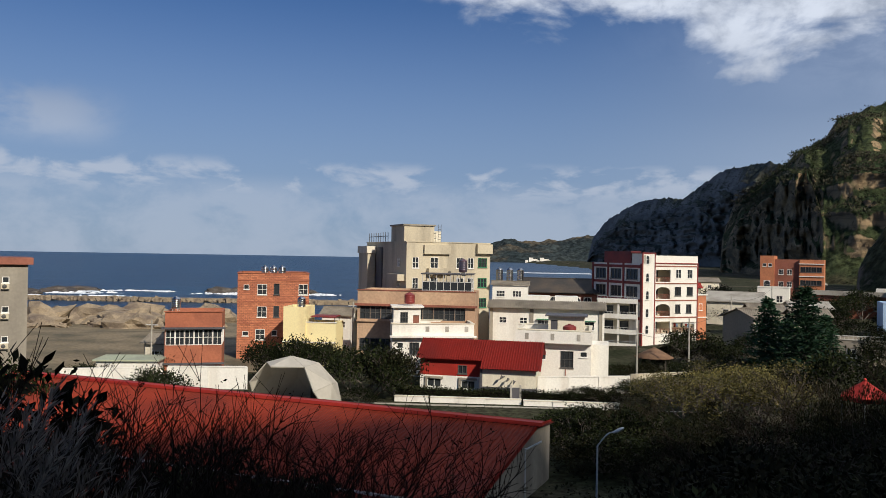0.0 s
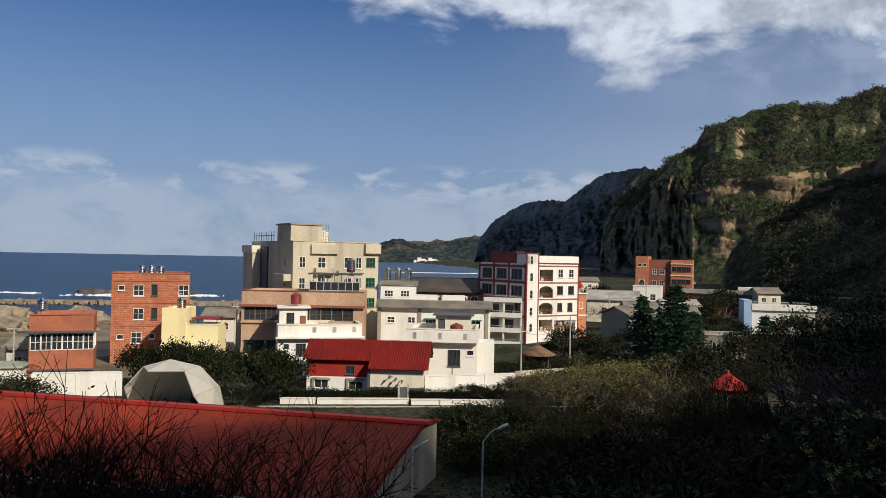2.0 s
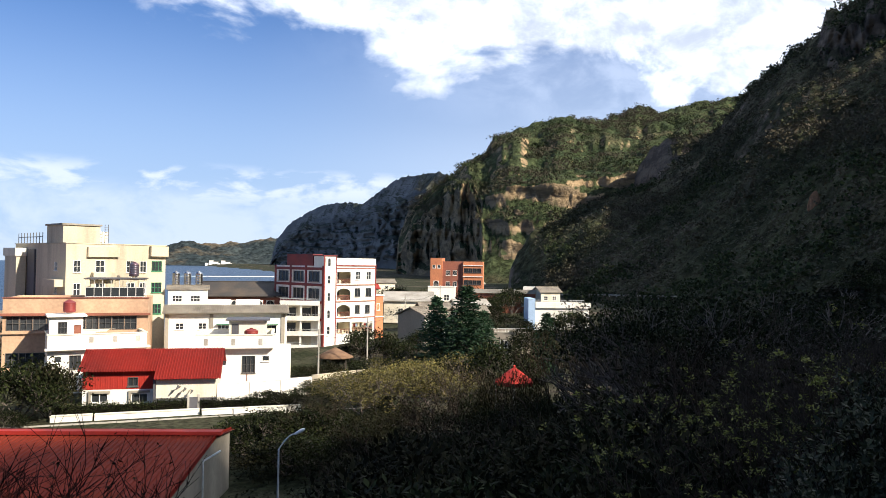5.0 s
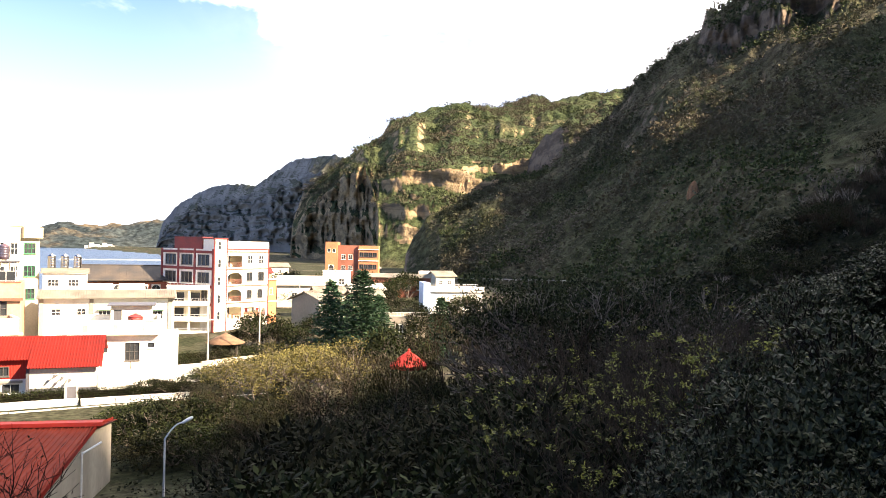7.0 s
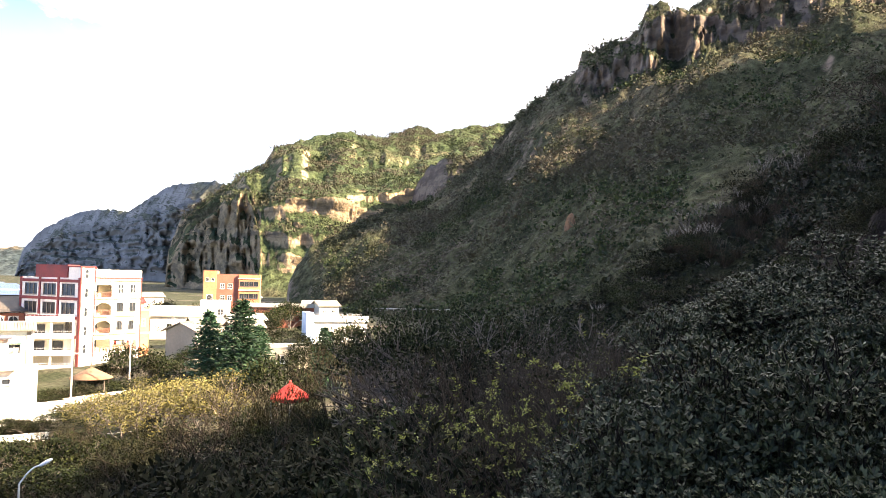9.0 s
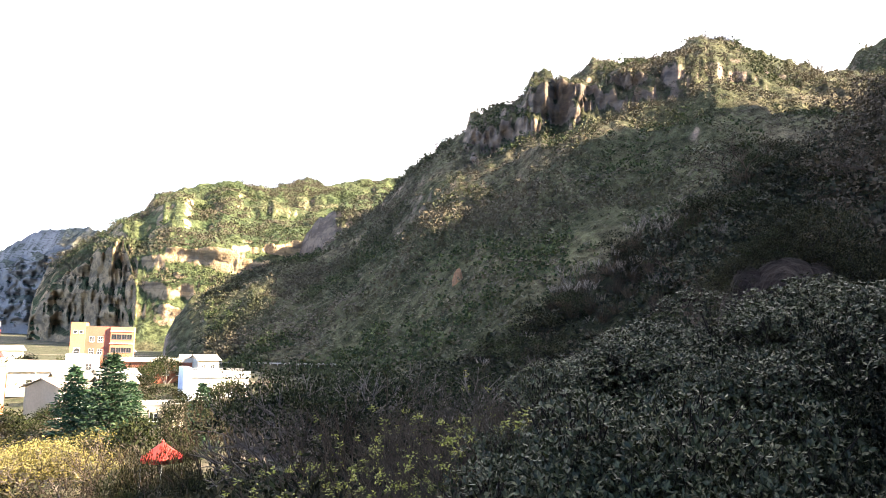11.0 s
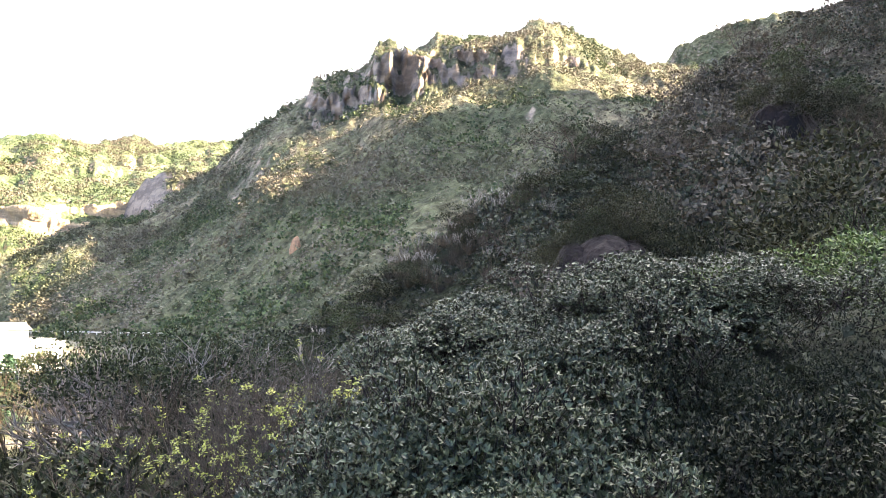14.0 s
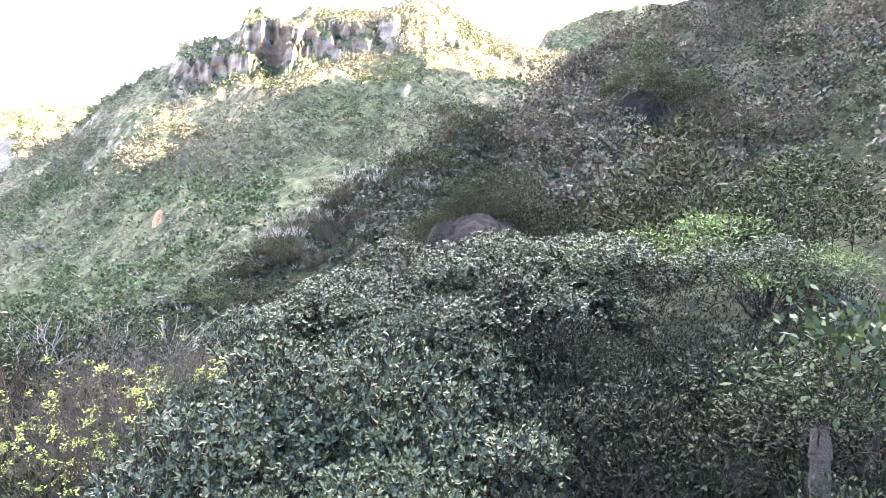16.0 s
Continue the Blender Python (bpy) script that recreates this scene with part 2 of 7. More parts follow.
STEEL = mat("stainless_steel", (0.62, 0.62, 0.62), (0.5, 0.5, 0.5), 3, 0.25, metal=1.0)
RED_TANK = mat("red_brown_tank", (0.22, 0.035, 0.03), (0.16, 0.03, 0.03), 3, 0.45)
FRAME = mat("white_window_frame", (0.82, 0.81, 0.77), (0.7, 0.68, 0.62), 3, 0.5)
DARK_FRAME = mat("dark_window_frame", (0.08, 0.08, 0.08), (0.12, 0.11, 0.10), 3, 0.5)
GLASS = mat("window_glass", (0.03, 0.035, 0.04), (0.05, 0.055, 0.06), 0.8, 0.08, spec=0.6)
# shade of recesses and rooms as a colour; plain dark on the cables
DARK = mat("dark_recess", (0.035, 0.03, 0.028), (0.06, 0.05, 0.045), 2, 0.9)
GREEN_AWNING = mat("green_awning", (0.05, 0.22, 0.11), (0.04, 0.16, 0.08), 2, 0.6)
BLUE = mat("pale_blue_paint", (0.38, 0.52, 0.72), (0.32, 0.44, 0.62), 2, 0.7)
CANVAS = mat("white_canvas", (0.50, 0.47, 0.40), (0.38, 0.355, 0.30), 0.8, 0.8, fine=0.05)
CANOPY = mat("red_canopy", (0.60, 0.05, 0.035), (0.48, 0.05, 0.04), 1.5, 0.7, fine=0.1)
LAMP_GREY = mat("galvanised_steel", (0.62, 0.62, 0.60), (0.5, 0.5, 0.49), 3, 0.5, metal=0.15)
LAMP_GLASS = mat("lamp_cover", (0.75, 0.75, 0.72), None, 3, 0.3)
SAND = mat("beach_sand", (0.22, 0.175, 0.105), (0.10, 0.085, 0.05), 0.5, 0.9, bump=0.15, bump_scale=1.5, fine=0.3)
ROCK = mat("shore_rock", (0.30, 0.24, 0.16), (0.14, 0.11, 0.085), 1.2, 0.9, bump=0.35, bump_scale=1.2, fine=0.35)
WET_ROCK = mat("wet_rock", (0.07, 0.06, 0.05), (0.11, 0.09, 0.07), 0.8, 0.55, bump=0.3, bump_scale=1.0, fine=0.3)
FOAM = mat("sea_foam", (0.78, 0.80, 0.82), (0.5, 0.56, 0.62), 0.6, 0.8, bump=0.15, bump_scale=1.2)
ASPHALT = mat("asphalt", (0.055, 0.053, 0.05), (0.085, 0.08, 0.072), 1.0, 0.9, fine=0.2)
BARK = mat("grey_bark", (0.13, 0.11, 0.095), (0.075, 0.06, 0.05), 12, 0.9, streak=4, fine=0.3)
TWIG = mat("pale_twig", (0.050, 0.039, 0.029), (0.026, 0.020, 0.015), 10, 0.95, fine=0.3, spec=0.05)
# near-black, so that the twigs carry the shade inside the bushes
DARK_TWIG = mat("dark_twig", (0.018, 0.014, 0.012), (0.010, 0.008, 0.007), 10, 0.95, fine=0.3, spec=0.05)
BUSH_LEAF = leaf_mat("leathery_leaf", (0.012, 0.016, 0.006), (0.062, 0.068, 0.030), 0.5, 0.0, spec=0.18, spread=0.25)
# undergrowth leaves: the shade of the hollow is put into their colour
SHADED_LEAF = leaf_mat("shaded_undergrowth_leaf", (0.004, 0.005, 0.0025), (0.022, 0.024, 0.010), 0.65, 0.0, spec=0.08)
# scrub leaves are darkened as well, for the shade on the near slope
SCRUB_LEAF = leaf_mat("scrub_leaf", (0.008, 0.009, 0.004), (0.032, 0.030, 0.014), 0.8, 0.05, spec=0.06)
BRIGHT_LEAF = leaf_mat("bright_leaf", (0.016, 0.028, 0.007), (0.075, 0.098, 0.027), 0.55, 0.2, spec=0.12)
YELLOW_LEAF = leaf_mat("yellow_green_leaf", (0.11, 0.12, 0.025), (0.27, 0.27, 0.06), 0.5, 0.3)
TREE_LEAF = leaf_mat("tree_leaf", (0.006, 0.009, 0.003), (0.033, 0.041, 0.013), 0.7, 0.08, spec=0.08)
NEEDLE = leaf_mat("conifer_needle", (0.012, 0.035, 0.018), (0.035, 0.075, 0.03), 0.6, 0.1)
STRAW = leaf_mat("dry_grass", (0.026, 0.020, 0.013), (0.075, 0.060, 0.040), 0.85, 0.2)
PLUME = leaf_mat("silver_grass_plume", (0.10, 0.088, 0.078), (0.22, 0.20, 0.175), 0.85, 0.3)
# distance haze is put into the headland's bluish base colours
FAR_MAT = hill_mat("hazed_headland_scrub", ((0.025, 0.034, 0.036), (0.04, 0.05, 0.05)), ((0.09, 0.09, 0.09), (0.12, 0.115, 0.11)), 0.01, 0.3, 0.6, 4.0)
CLIFF_MAT = hill_mat("sea_cliff", ((0.036, 0.052, 0.024), (0.062, 0.076, 0.034)), ((0.42, 0.31, 0.18), (0.19, 0.15, 0.10)), 0.05, 0.38, 0.60, 4.0, dry=(0.09, 0.084, 0.046), strata=0.5)
# bluff colours are raised and greyed to carry the haze over the bay
BLUFF_MAT = hill_mat("hazed_bluff_scrub", ((0.050, 0.060, 0.050), (0.075, 0.084, 0.066)), ((0.24, 0.235, 0.225), (0.17, 0.167, 0.16)), 0.02, 0.35, 0.62, 3.0, dry=(0.07, 0.066, 0.05))
MID_MAT = hill_mat("valley_hill_scrub", ((0.030, 0.035, 0.018), (0.054, 0.056, 0.030)), ((0.21, 0.165, 0.125), (0.10, 0.084, 0.07)), 0.06, 0.34, 0.54, 1.5, dry=(0.076, 0.066, 0.042), strata=0.4)
# near slope: part of the hillside's shade is put into these dark colours
NEAR_MAT = hill_mat("shaded_slope_scrub", ((0.008, 0.010, 0.005), (0.015, 0.017, 0.008)), ((0.032, 0.024, 0.019), (0.018, 0.014, 0.012)), 0.3, 0.42, 0.6, 0.3, dry=(0.022, 0.018, 0.013))
# ---- helpers for geometry ----
def hash3(i, j, k):
    h = (i * 374761393 + j * 668265263 + k * 2147483647 + 1013904223) & 0xFFFFFFFF
    h = ((h ^ (h >> 13)) * 1274126177) & 0xFFFFFFFF
    return ((h ^ (h >> 16)) & 0xFFFF) / 65535.0


def vnoise(x, y, z):
    """Smooth value noise, -1 to 1, on arrays."""
    x, y, z = np.broadcast_arrays(np.asarray(x, float), np.asarray(y, float), np.asarray(z, float))
    i, j, k = (np.floor(a).astype(np.int64) for a in (x, y, z))
    u, v, w = (a - b for a, b in ((x, i), (y, j), (z, k)))
    u, v, w = (a * a * (3 - 2 * a) for a in (u, v, w))
    out = 0
    for a in (0, 1):
        for b in (0, 1):
            for c in (0, 1):
                out = out + hash3(i + a, j + b, k + c) * (u if a else 1 - u) * (v if b else 1 - v) * (w if c else 1 - w)
    return out * 2 - 1


def fbm(x, y, z=0.0, octaves=5, gain=0.5):
    s, a = 0, 1.0
    for o in range(octaves):
        s = s + a * vnoise(np.asarray(x) * 2 ** o + 17.3 * o, np.asarray(y) * 2 ** o - 9.1 * o, np.asarray(z) * 2 ** o + 3.7 * o)
        a *= gain
    return s


def smooth(x, lo, hi):
    t = np.clip((np.asarray(x, float) - lo) / (hi - lo), 0, 1)
    return t * t * (3 - 2 * t)


def raw_mesh(name, verts, faces, material, smooth_shade=False):
    """A mesh straight from arrays; faces all have the same number of corners."""
    verts, faces = np.asarray(verts, np.float32), np.asarray(faces, np.int32)
    me = bpy.data.meshes.new(name)
    me.vertices.add(len(verts))
    me.vertices.foreach_set("co", verts.ravel())
    k = faces.shape[1]
    me.loops.add(faces.size)
    me.loops.foreach_set("vertex_index", faces.ravel())
    me.polygons.add(len(faces))
    me.polygons.foreach_set("loop_start", np.arange(0, faces.size, k, dtype=np.int32))
    me.polygons.foreach_set("loop_total", np.full(len(faces), k, np.int32))
    if smooth_shade:
        me.polygons.foreach_set("use_smooth", np.ones(len(faces), bool))
    me.update(calc_edges=True)
    me.materials.append(material)
    return me


def sheet(name, X, Y, Z, material):
    a, b = X.shape
    q = np.arange(a * b).reshape(a, b)
    faces = np.stack([q[:-1, :-1], q[1:, :-1], q[1:, 1:], q[:-1, 1:]], -1).reshape(-1, 4)
    return new(name, raw_mesh(name, np.stack([X, Y, Z], -1).reshape(-1, 3), faces, material, True))


def part(name, bm, material, parent, label="", place=None):
    """Links a bmesh as one mesh object under a thing or a part."""
    me = bpy.data.meshes.new(name)
    bm.to_mesh(me)
    bm.free()
    me.materials.append(material)
    ob = new(name, me)
    ob.parent = parent
    if place is not None:
        ob.matrix_basis = place
    if label:
        tagged(ob, label)
    return ob


def box(bm, x0, y0, z0, x1, y1, z1):
    v = [bm.verts.new(p) for p in ((x0, y0, z0), (x1, y0, z0), (x1, y1, z0), (x0, y1, z0), (x0, y0, z1), (x1, y0, z1), (x1, y1, z1), (x0, y1, z1))]
    for f in ((3, 2, 1, 0), (4, 5, 6, 7), (0, 1, 5, 4), (1, 2, 6, 5), (2, 3, 7, 6), (3, 0, 4, 7)):
        bm.faces.new([v[i] for i in f])
    return bm


def boxes(*args):
    bm = bmesh.new()
    for a in args:
        box(bm, *a)
    return bm


def prism(bm, outline, y0, y1):
    """An outline in x and z, drawn out from y0 to y1."""
    a = [bm.verts.new((x, y0, z)) for x, z in outline]
    b = [bm.verts.new((x, y1, z)) for x, z in outline]
    k = len(a)
    bm.faces.new(a), bm.faces.new(b[::-1])
    for i in range(k):
        bm.faces.new((a[i], b[i], b[(i + 1) % k], a[(i + 1) % k]))
    bmesh.ops.recalc_face_normals(bm, faces=bm.faces)
    return bm


def tube(bm, p, q, r0, r1=None, sides=8):
    """A tapered rod from p to q."""
    p, q = Vector(p), Vector(q)
    r1 = r0 if r1 is None else r1
    m = (q - p).to_track_quat("Z", "Y").to_matrix()
    rings = []
    for c, r in ((p, r0), (q, r1)):
        rings.append([bm.verts.new(c + m @ Vector((r * math.cos(2 * math.pi * i / sides), r * math.sin(2 * math.pi * i / sides), 0))) for i in range(sides)])
    for i in range(sides):
        bm.faces.new((rings[0][i], rings[0][(i + 1) % sides], rings[1][(i + 1) % sides], rings[1][i]))
    bm.faces.new(rings[0][::-1]), bm.faces.new(rings[1])
    return bm


def lathe(profile, sides=16):
    """A turned solid: radius and height, from the bottom to the top."""
    bm = bmesh.new()
    rings = [[bm.verts.new((r * math.cos(2 * math.pi * i / sides), r * math.sin(2 * math.pi * i / sides), z)) for i in range(sides)] for r, z in profile]
    for a, b in zip(rings, rings[1:]):
        for i in range(sides):
            f = bm.faces.new((a[i], a[(i + 1) % sides], b[(i + 1) % sides], b[i]))
            f.smooth = True
    bm.faces.new(rings[0][::-1]), bm.faces.new(rings[-1])
    return bm


def thing(name, label, category, place, group=""):
    ob = new(name)
    ob.matrix_basis = place
    return tagged(ob, label, category, group)


# ---- the land ----
def curve(table, a):
    """A smooth run through a few pairs of bearing and value."""
    xs, ys = zip(*table)
    return np.interp(a, xs, ys)


FALL = [(-180, 0.30), (-130, 0.10), (-100, -0.05), (-60, -0.26), (-30, -0.34), (0, -0.40), (20, -0.34), (40, -0.24), (55, -0.13), (70, -0.05), (80, 0.02), (92, 0.12), (110, 0.35), (140, 0.55), (165, 0.45), (180, 0.30)]


def coast(x):
    return np.interp(x, [-5000, -400, -120, -40, 20, 70, 110, 170, 240, 290, 300], [330, 260, 225, 215, 225, 270, 360, 520, 900, 1500, 9000])


def land(x, y):
    """Height of the ground: the plain of the village, the shore, and the slope up to the camera."""
    x, y = np.asarray(x, float), np.asarray(y, float)
    r, a = np.hypot(x, y), np.degrees(np.arctan2(x, y))
    plain = np.clip((x - 30) * 0.06, 0, 5.0) * smooth(y, -50, 60)
    g = curve(FALL, a)
    slope = 14.2 - 0.75 * smooth(r, 2.5, 4.5) * smooth(-r, -10, -7) * smooth(a, 40, 70) + g * np.where(g > 0, np.maximum(r - 8.0, 0), np.maximum(r - 2.0, 0)) * (1 - 0.25 * smooth(r, 20, 80))
    slope = slope + 1.3 * smooth(r, 6.5, 9.5) * smooth(-r, -22, -13) * smooth(a, 54, 64) * smooth(-a, -108, -98)
    slope = np.minimum(slope, 62 + 0.05 * r) + fbm(x * 0.12, y * 0.12, 0, 4) * 0.45 * smooth(r, 3, 12)
    z = np.where(slope > plain, slope, plain)
    k = 2.5
    z = plain + np.log1p(np.exp(np.clip((slope - plain) / k, -30, 30))) * k
    inland = coast(x) - y
    shore = np.clip(-3.6 + inland * 0.05 + fbm(x * 0.04, y * 0.04, 1.0, 3) * 0.4, -9, 0)
    return z + np.where(inland < 75, np.minimum(shore, 0), 0)


def polar(x, y):
    return np.hypot(x, y), np.degrees(np.arctan2(x, y))


def at(bearing, distance):
    return distance * math.sin(radians(bearing)), distance * math.cos(radians(bearing))


def gz(x, y):
    return float(land(x, y))


rr = np.concatenate([np.geomspace(0.5, 40, 90), np.geomspace(41, 420, 150), np.geomspace(430, 4950, 40)])
aa = np.concatenate([np.arange(-180, -45, 4.0), np.arange(-45, 112, 0.8), np.arange(112, 180.1, 4.0)])
A, R = np.meshgrid(np.radians(aa), rr, indexing="ij")
GX, GY = R * np.sin(A), R * np.cos(A)
ground = sheet("ground", GX, GY, land(GX, GY), NEAR_MAT)
gm = hill_mat("village_ground", ((0.03, 0.035, 0.018), (0.05, 0.05, 0.03)), ((0.20, 0.17, 0.13), (0.28, 0.24, 0.18)), 0.25, 0.45, 0.7, 0.15, dry=(0.10, 0.085, 0.065))
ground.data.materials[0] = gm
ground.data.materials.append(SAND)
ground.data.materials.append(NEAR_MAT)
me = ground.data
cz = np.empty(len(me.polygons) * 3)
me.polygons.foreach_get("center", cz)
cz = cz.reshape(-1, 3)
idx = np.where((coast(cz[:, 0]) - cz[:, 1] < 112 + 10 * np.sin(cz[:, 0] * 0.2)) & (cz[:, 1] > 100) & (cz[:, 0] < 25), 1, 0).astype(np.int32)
# within about 46 m the ground takes NEAR_MAT, darkened for the slope's shade
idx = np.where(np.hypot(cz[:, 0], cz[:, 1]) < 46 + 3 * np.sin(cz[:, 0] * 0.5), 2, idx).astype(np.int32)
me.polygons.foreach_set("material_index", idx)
tagged(ground, "scrubby slope down to a flat village and sandy shore", "ground", kind="structure")

# the sea
sea_mat = bpy.data.materials.new("sea_water")
sea_mat.use_nodes = True
n, l = sea_mat.node_tree.nodes, sea_mat.node_tree.links
b = n["Principled BSDF"]
b.inputs["Roughness"].default_value, b.inputs["IOR"].default_value = 0.3, 1.33
b.inputs["Specular IOR Level"].default_value = 0.22
geo = n.new("ShaderNodeNewGeometry")
mp = n.new("ShaderNodeMapping")
mp.inputs["Scale"].default_value = (0.35, 1.0, 1.0)
l.new(geo.outputs["Position"], mp.inputs[0])
t1 = n.new("ShaderNodeTexNoise")
t1.inputs["Scale"].default_value, t1.inputs["Detail"].default_value = 0.035, 9
l.new(mp.outputs[0], t1.inputs["Vector"])
mr = n.new("ShaderNodeMapRange")
mr.inputs["From Min"].default_value, mr.inputs["From Max"].default_value = 0.42, 0.60
l.new(t1.outputs[0], mr.inputs["Value"])
mx = n.new("ShaderNodeMix")
mx.data_type = "RGBA"
mx.inputs[6].default_value, mx.inputs[7].default_value = (0.006, 0.022, 0.055, 1), (0.014, 0.045, 0.09, 1)
l.new(mr.outputs[0], mx.inputs[0]), l.new(mx.outputs[2], b.inputs["Base Color"])
t2 = n.new("ShaderNodeTexNoise")
t2.inputs["Scale"].default_value, t2.inputs["Detail"].default_value = 0.35, 6
l.new(mp.outputs[0], t2.inputs["Vector"])
bp = n.new("ShaderNodeBump")
bp.inputs["Strength"].default_value, bp.inputs["Distance"].default_value = 0.9, 1.2
l.new(t2.outputs[0], bp.inputs["Height"]), l.new(bp.outputs[0], b.inputs["Normal"])
sr = np.concatenate([np.geomspace(120, 900, 60), np.geomspace(950, 4950, 20)])
sa = np.radians(np.arange(-75, 40.1, 0.8))
SA, SR = np.meshgrid(sa, sr, indexing="ij")
SX, SY = SR * np.sin(SA), SR * np.cos(SA)
sea = sheet("water", SX, SY, -3.0 + fbm(SX * 0.05, SY * 0.12, 0, 3) * 0.25 * smooth(-SR, -600, -400), sea_mat)
tagged(sea, "deep blue choppy sea", "sea", kind="structure")


def hill(name, label, material, ridge, distance, foot, span, steps, profile, rough, crag=None, base=0.0, fade=(1.5, 1.5), back=0.35, edge_lo=True, edge_hi=True, calm=0.0):
    """A hill seen from the village: its crest by bearing and angle of height, the crest's and the foot's distance by bearing."""
    a = np.arange(span[0], span[1] + 1e-6, (span[1] - span[0]) / steps[0])
    s = np.concatenate([np.linspace(0, 1, steps[1]), 1 + back * np.linspace(0.02, 1, 30) ** 1.5])
    Aa, S = np.meshgrid(a, s, indexing="ij")
    rr_, rf = curve(distance, Aa), curve(foot, Aa)
    wob = fbm(Aa * 0.35, Aa * 0 + 3.3, 0, 4) * 0.05
    sharp = EYE + rr_ * np.tan(np.radians(curve(ridge, Aa)))
    win = max(3, int(steps[0] / (span[1] - span[0]) * 3))
    soft_ = np.convolve(np.pad(sharp[:, 0], win, mode='edge'), np.hanning(2 * win + 1) / np.hanning(2 * win + 1).sum(), mode='valid')
    crest = np.repeat(soft_[:, None], len(s), 1)
    jag = fbm(Aa * 2.2, Aa * 0 + 8.1, 0, 4) * rough * 0.15
    f0 = base if np.isscalar(base) else curve(base, Aa)
    Rr = rf + (rr_ - rf) * S * (1 + wob * np.clip(S, 0, 1) * (1 - np.clip(S, 0, 1)) * 4)
    p = profile(np.clip(S, 0, 1), Aa)
    Zz = f0 + (crest - f0) * p
    Zz = Zz + (jag + sharp - crest) * np.clip(S, 0, 1) ** 8
    crest = sharp + jag
    Zz = np.where(S > 1, crest - (crest - f0 + 20) * np.clip((S - 1) / back, 0, 1) ** 1.3, Zz)
    X, Y = Rr * np.sin(np.radians(Aa)), Rr * np.cos(np.radians(Aa))
    k = np.clip(S, 0, 1) * np.clip(1.15 - S, 0.12, 1)
    w = 1 / (rough * 6)
    ridged = 1 - np.abs(fbm(X * w, Y * w, 5.0, 5))
    grade = np.gradient(p, axis=1) / np.gradient(S, axis=1)
    k = k / (1 + np.clip(grade - 1.3, 0, None) * 1.6 * calm)
    Zz = Zz + (ridged - 0.55) * rough * 2.2 * k + fbm(X * w * 5, Y * w * 5, 2.0, 4, 0.6) * rough * 0.35 * (0.3 + k)
    if crag:
        push = crag(Aa, S, Zz)
        X, Y = X + push * np.sin(np.radians(Aa)), Y + push * np.cos(np.radians(Aa))
    lo = smooth(Aa, span[0], span[0] + fade[0]) if edge_lo else 1
    hi = smooth(-Aa, -span[1], -span[1] + fade[1]) if edge_hi else 1
    Zz = (f0 - 15) + (Zz - f0 + 15) * lo * hi
    ob = sheet(name, X, Y, Zz, material)
    return tagged(ob, label, "hill", kind="structure")


def pillars(scale, depth, where, fold=0.02, chip=0.25):
    """Buttresses and clefts that stand out of a cliff."""
    def push(a, s, z):
        c = np.clip(fbm(a * scale, z * fold + a * 0.2, 4.0, 3, 0.55) * 1.6, -0.8, 0.8)
        ledge = fbm(a * scale * 0.5, z * 0.14 + a * 0.3, 9.0, 4) * 0.75
        crack = fbm(a * scale * 5, z * 0.16, 6.0, 4, 0.6) * chip
        return (c + ledge + crack) * depth * where(a, s)
    return push


HEADLAND = [(1.0, 0.0), (3.1, 0.7), (4.7, 1.45), (6.4, 1.3), (9.0, 1.2), (11.1, 1.75), (14, 2.2), (17, 2.0)]
hill("headland", "headland across the bay with blue haze put into its colour", FAR_MAT, HEADLAND, [(0, 2900), (20, 2900)], [(0, 2500), (20, 2500)], (1.0, 17.0), (160, 40),
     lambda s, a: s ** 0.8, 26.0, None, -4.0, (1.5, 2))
BLUFF = [(10.6, 0.0), (11.1, 1.2), (12.2, 2.8), (14.6, 4.2), (15.8, 4.5), (17.7, 4.4), (20.6, 6.5), (22.7, 6.9), (24.4, 6.85), (27.0, 6.6), (30, 5)]
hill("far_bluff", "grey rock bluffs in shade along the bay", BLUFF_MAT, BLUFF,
     [(10, 2420), (14, 2030), (18, 1620), (22, 1330), (26, 1130), (30, 1000)], [(10, 2330), (14, 1900), (18, 1480), (22, 1180), (26, 980), (30, 900)],
     (10.6, 30), (260, 110), lambda s, a: np.where(s < 0.35, s / 0.35 * 0.66, 0.66 + (s - 0.35) / 0.65 * 0.34), 15.0,
     pillars(0.7, 34.0, lambda a, s: smooth(s, 0.02, 0.1) * smooth(-s, -0.7, -0.3), 0.012, 0.5), 0.0, (0.8, 2), calm=1.0)
CLIFF = [(20.2, -0.6), (20.7, 2.4), (21.3, 4.2), (22.5, 5.2), (24.4, 6.4), (27.0, 8.4), (27.7, 9.7), (30.7, 10.6), (32.8, 11.0), (36.2, 10.65), (38.4, 11.6), (40.1, 11.1), (43.2, 11.9), (46.0, 12.2), (52, 12)]


def cliff_shape(s, a):
    inland_ = smooth(a, 25.6, 27.0)
    wall = np.where(s < 0.14, s / 0.14 * 0.62, 0.62 + (s - 0.14) / 0.86 * 0.38)
    talus = np.where(s < 0.09, s / 0.09 * 0.13, np.where(s < 0.125, 0.13 + (s - 0.09) / 0.035 * 0.14, np.where(s < 0.16, 0.27 + (s - 0.125) / 0.035 * 0.04, np.where(s < 0.19, 0.31 + (s - 0.16) / 0.03 * 0.10, 0.41 + (s - 0.19) / 0.81 * 0.59))))
    return wall * (1 - inland_) + talus * inland_


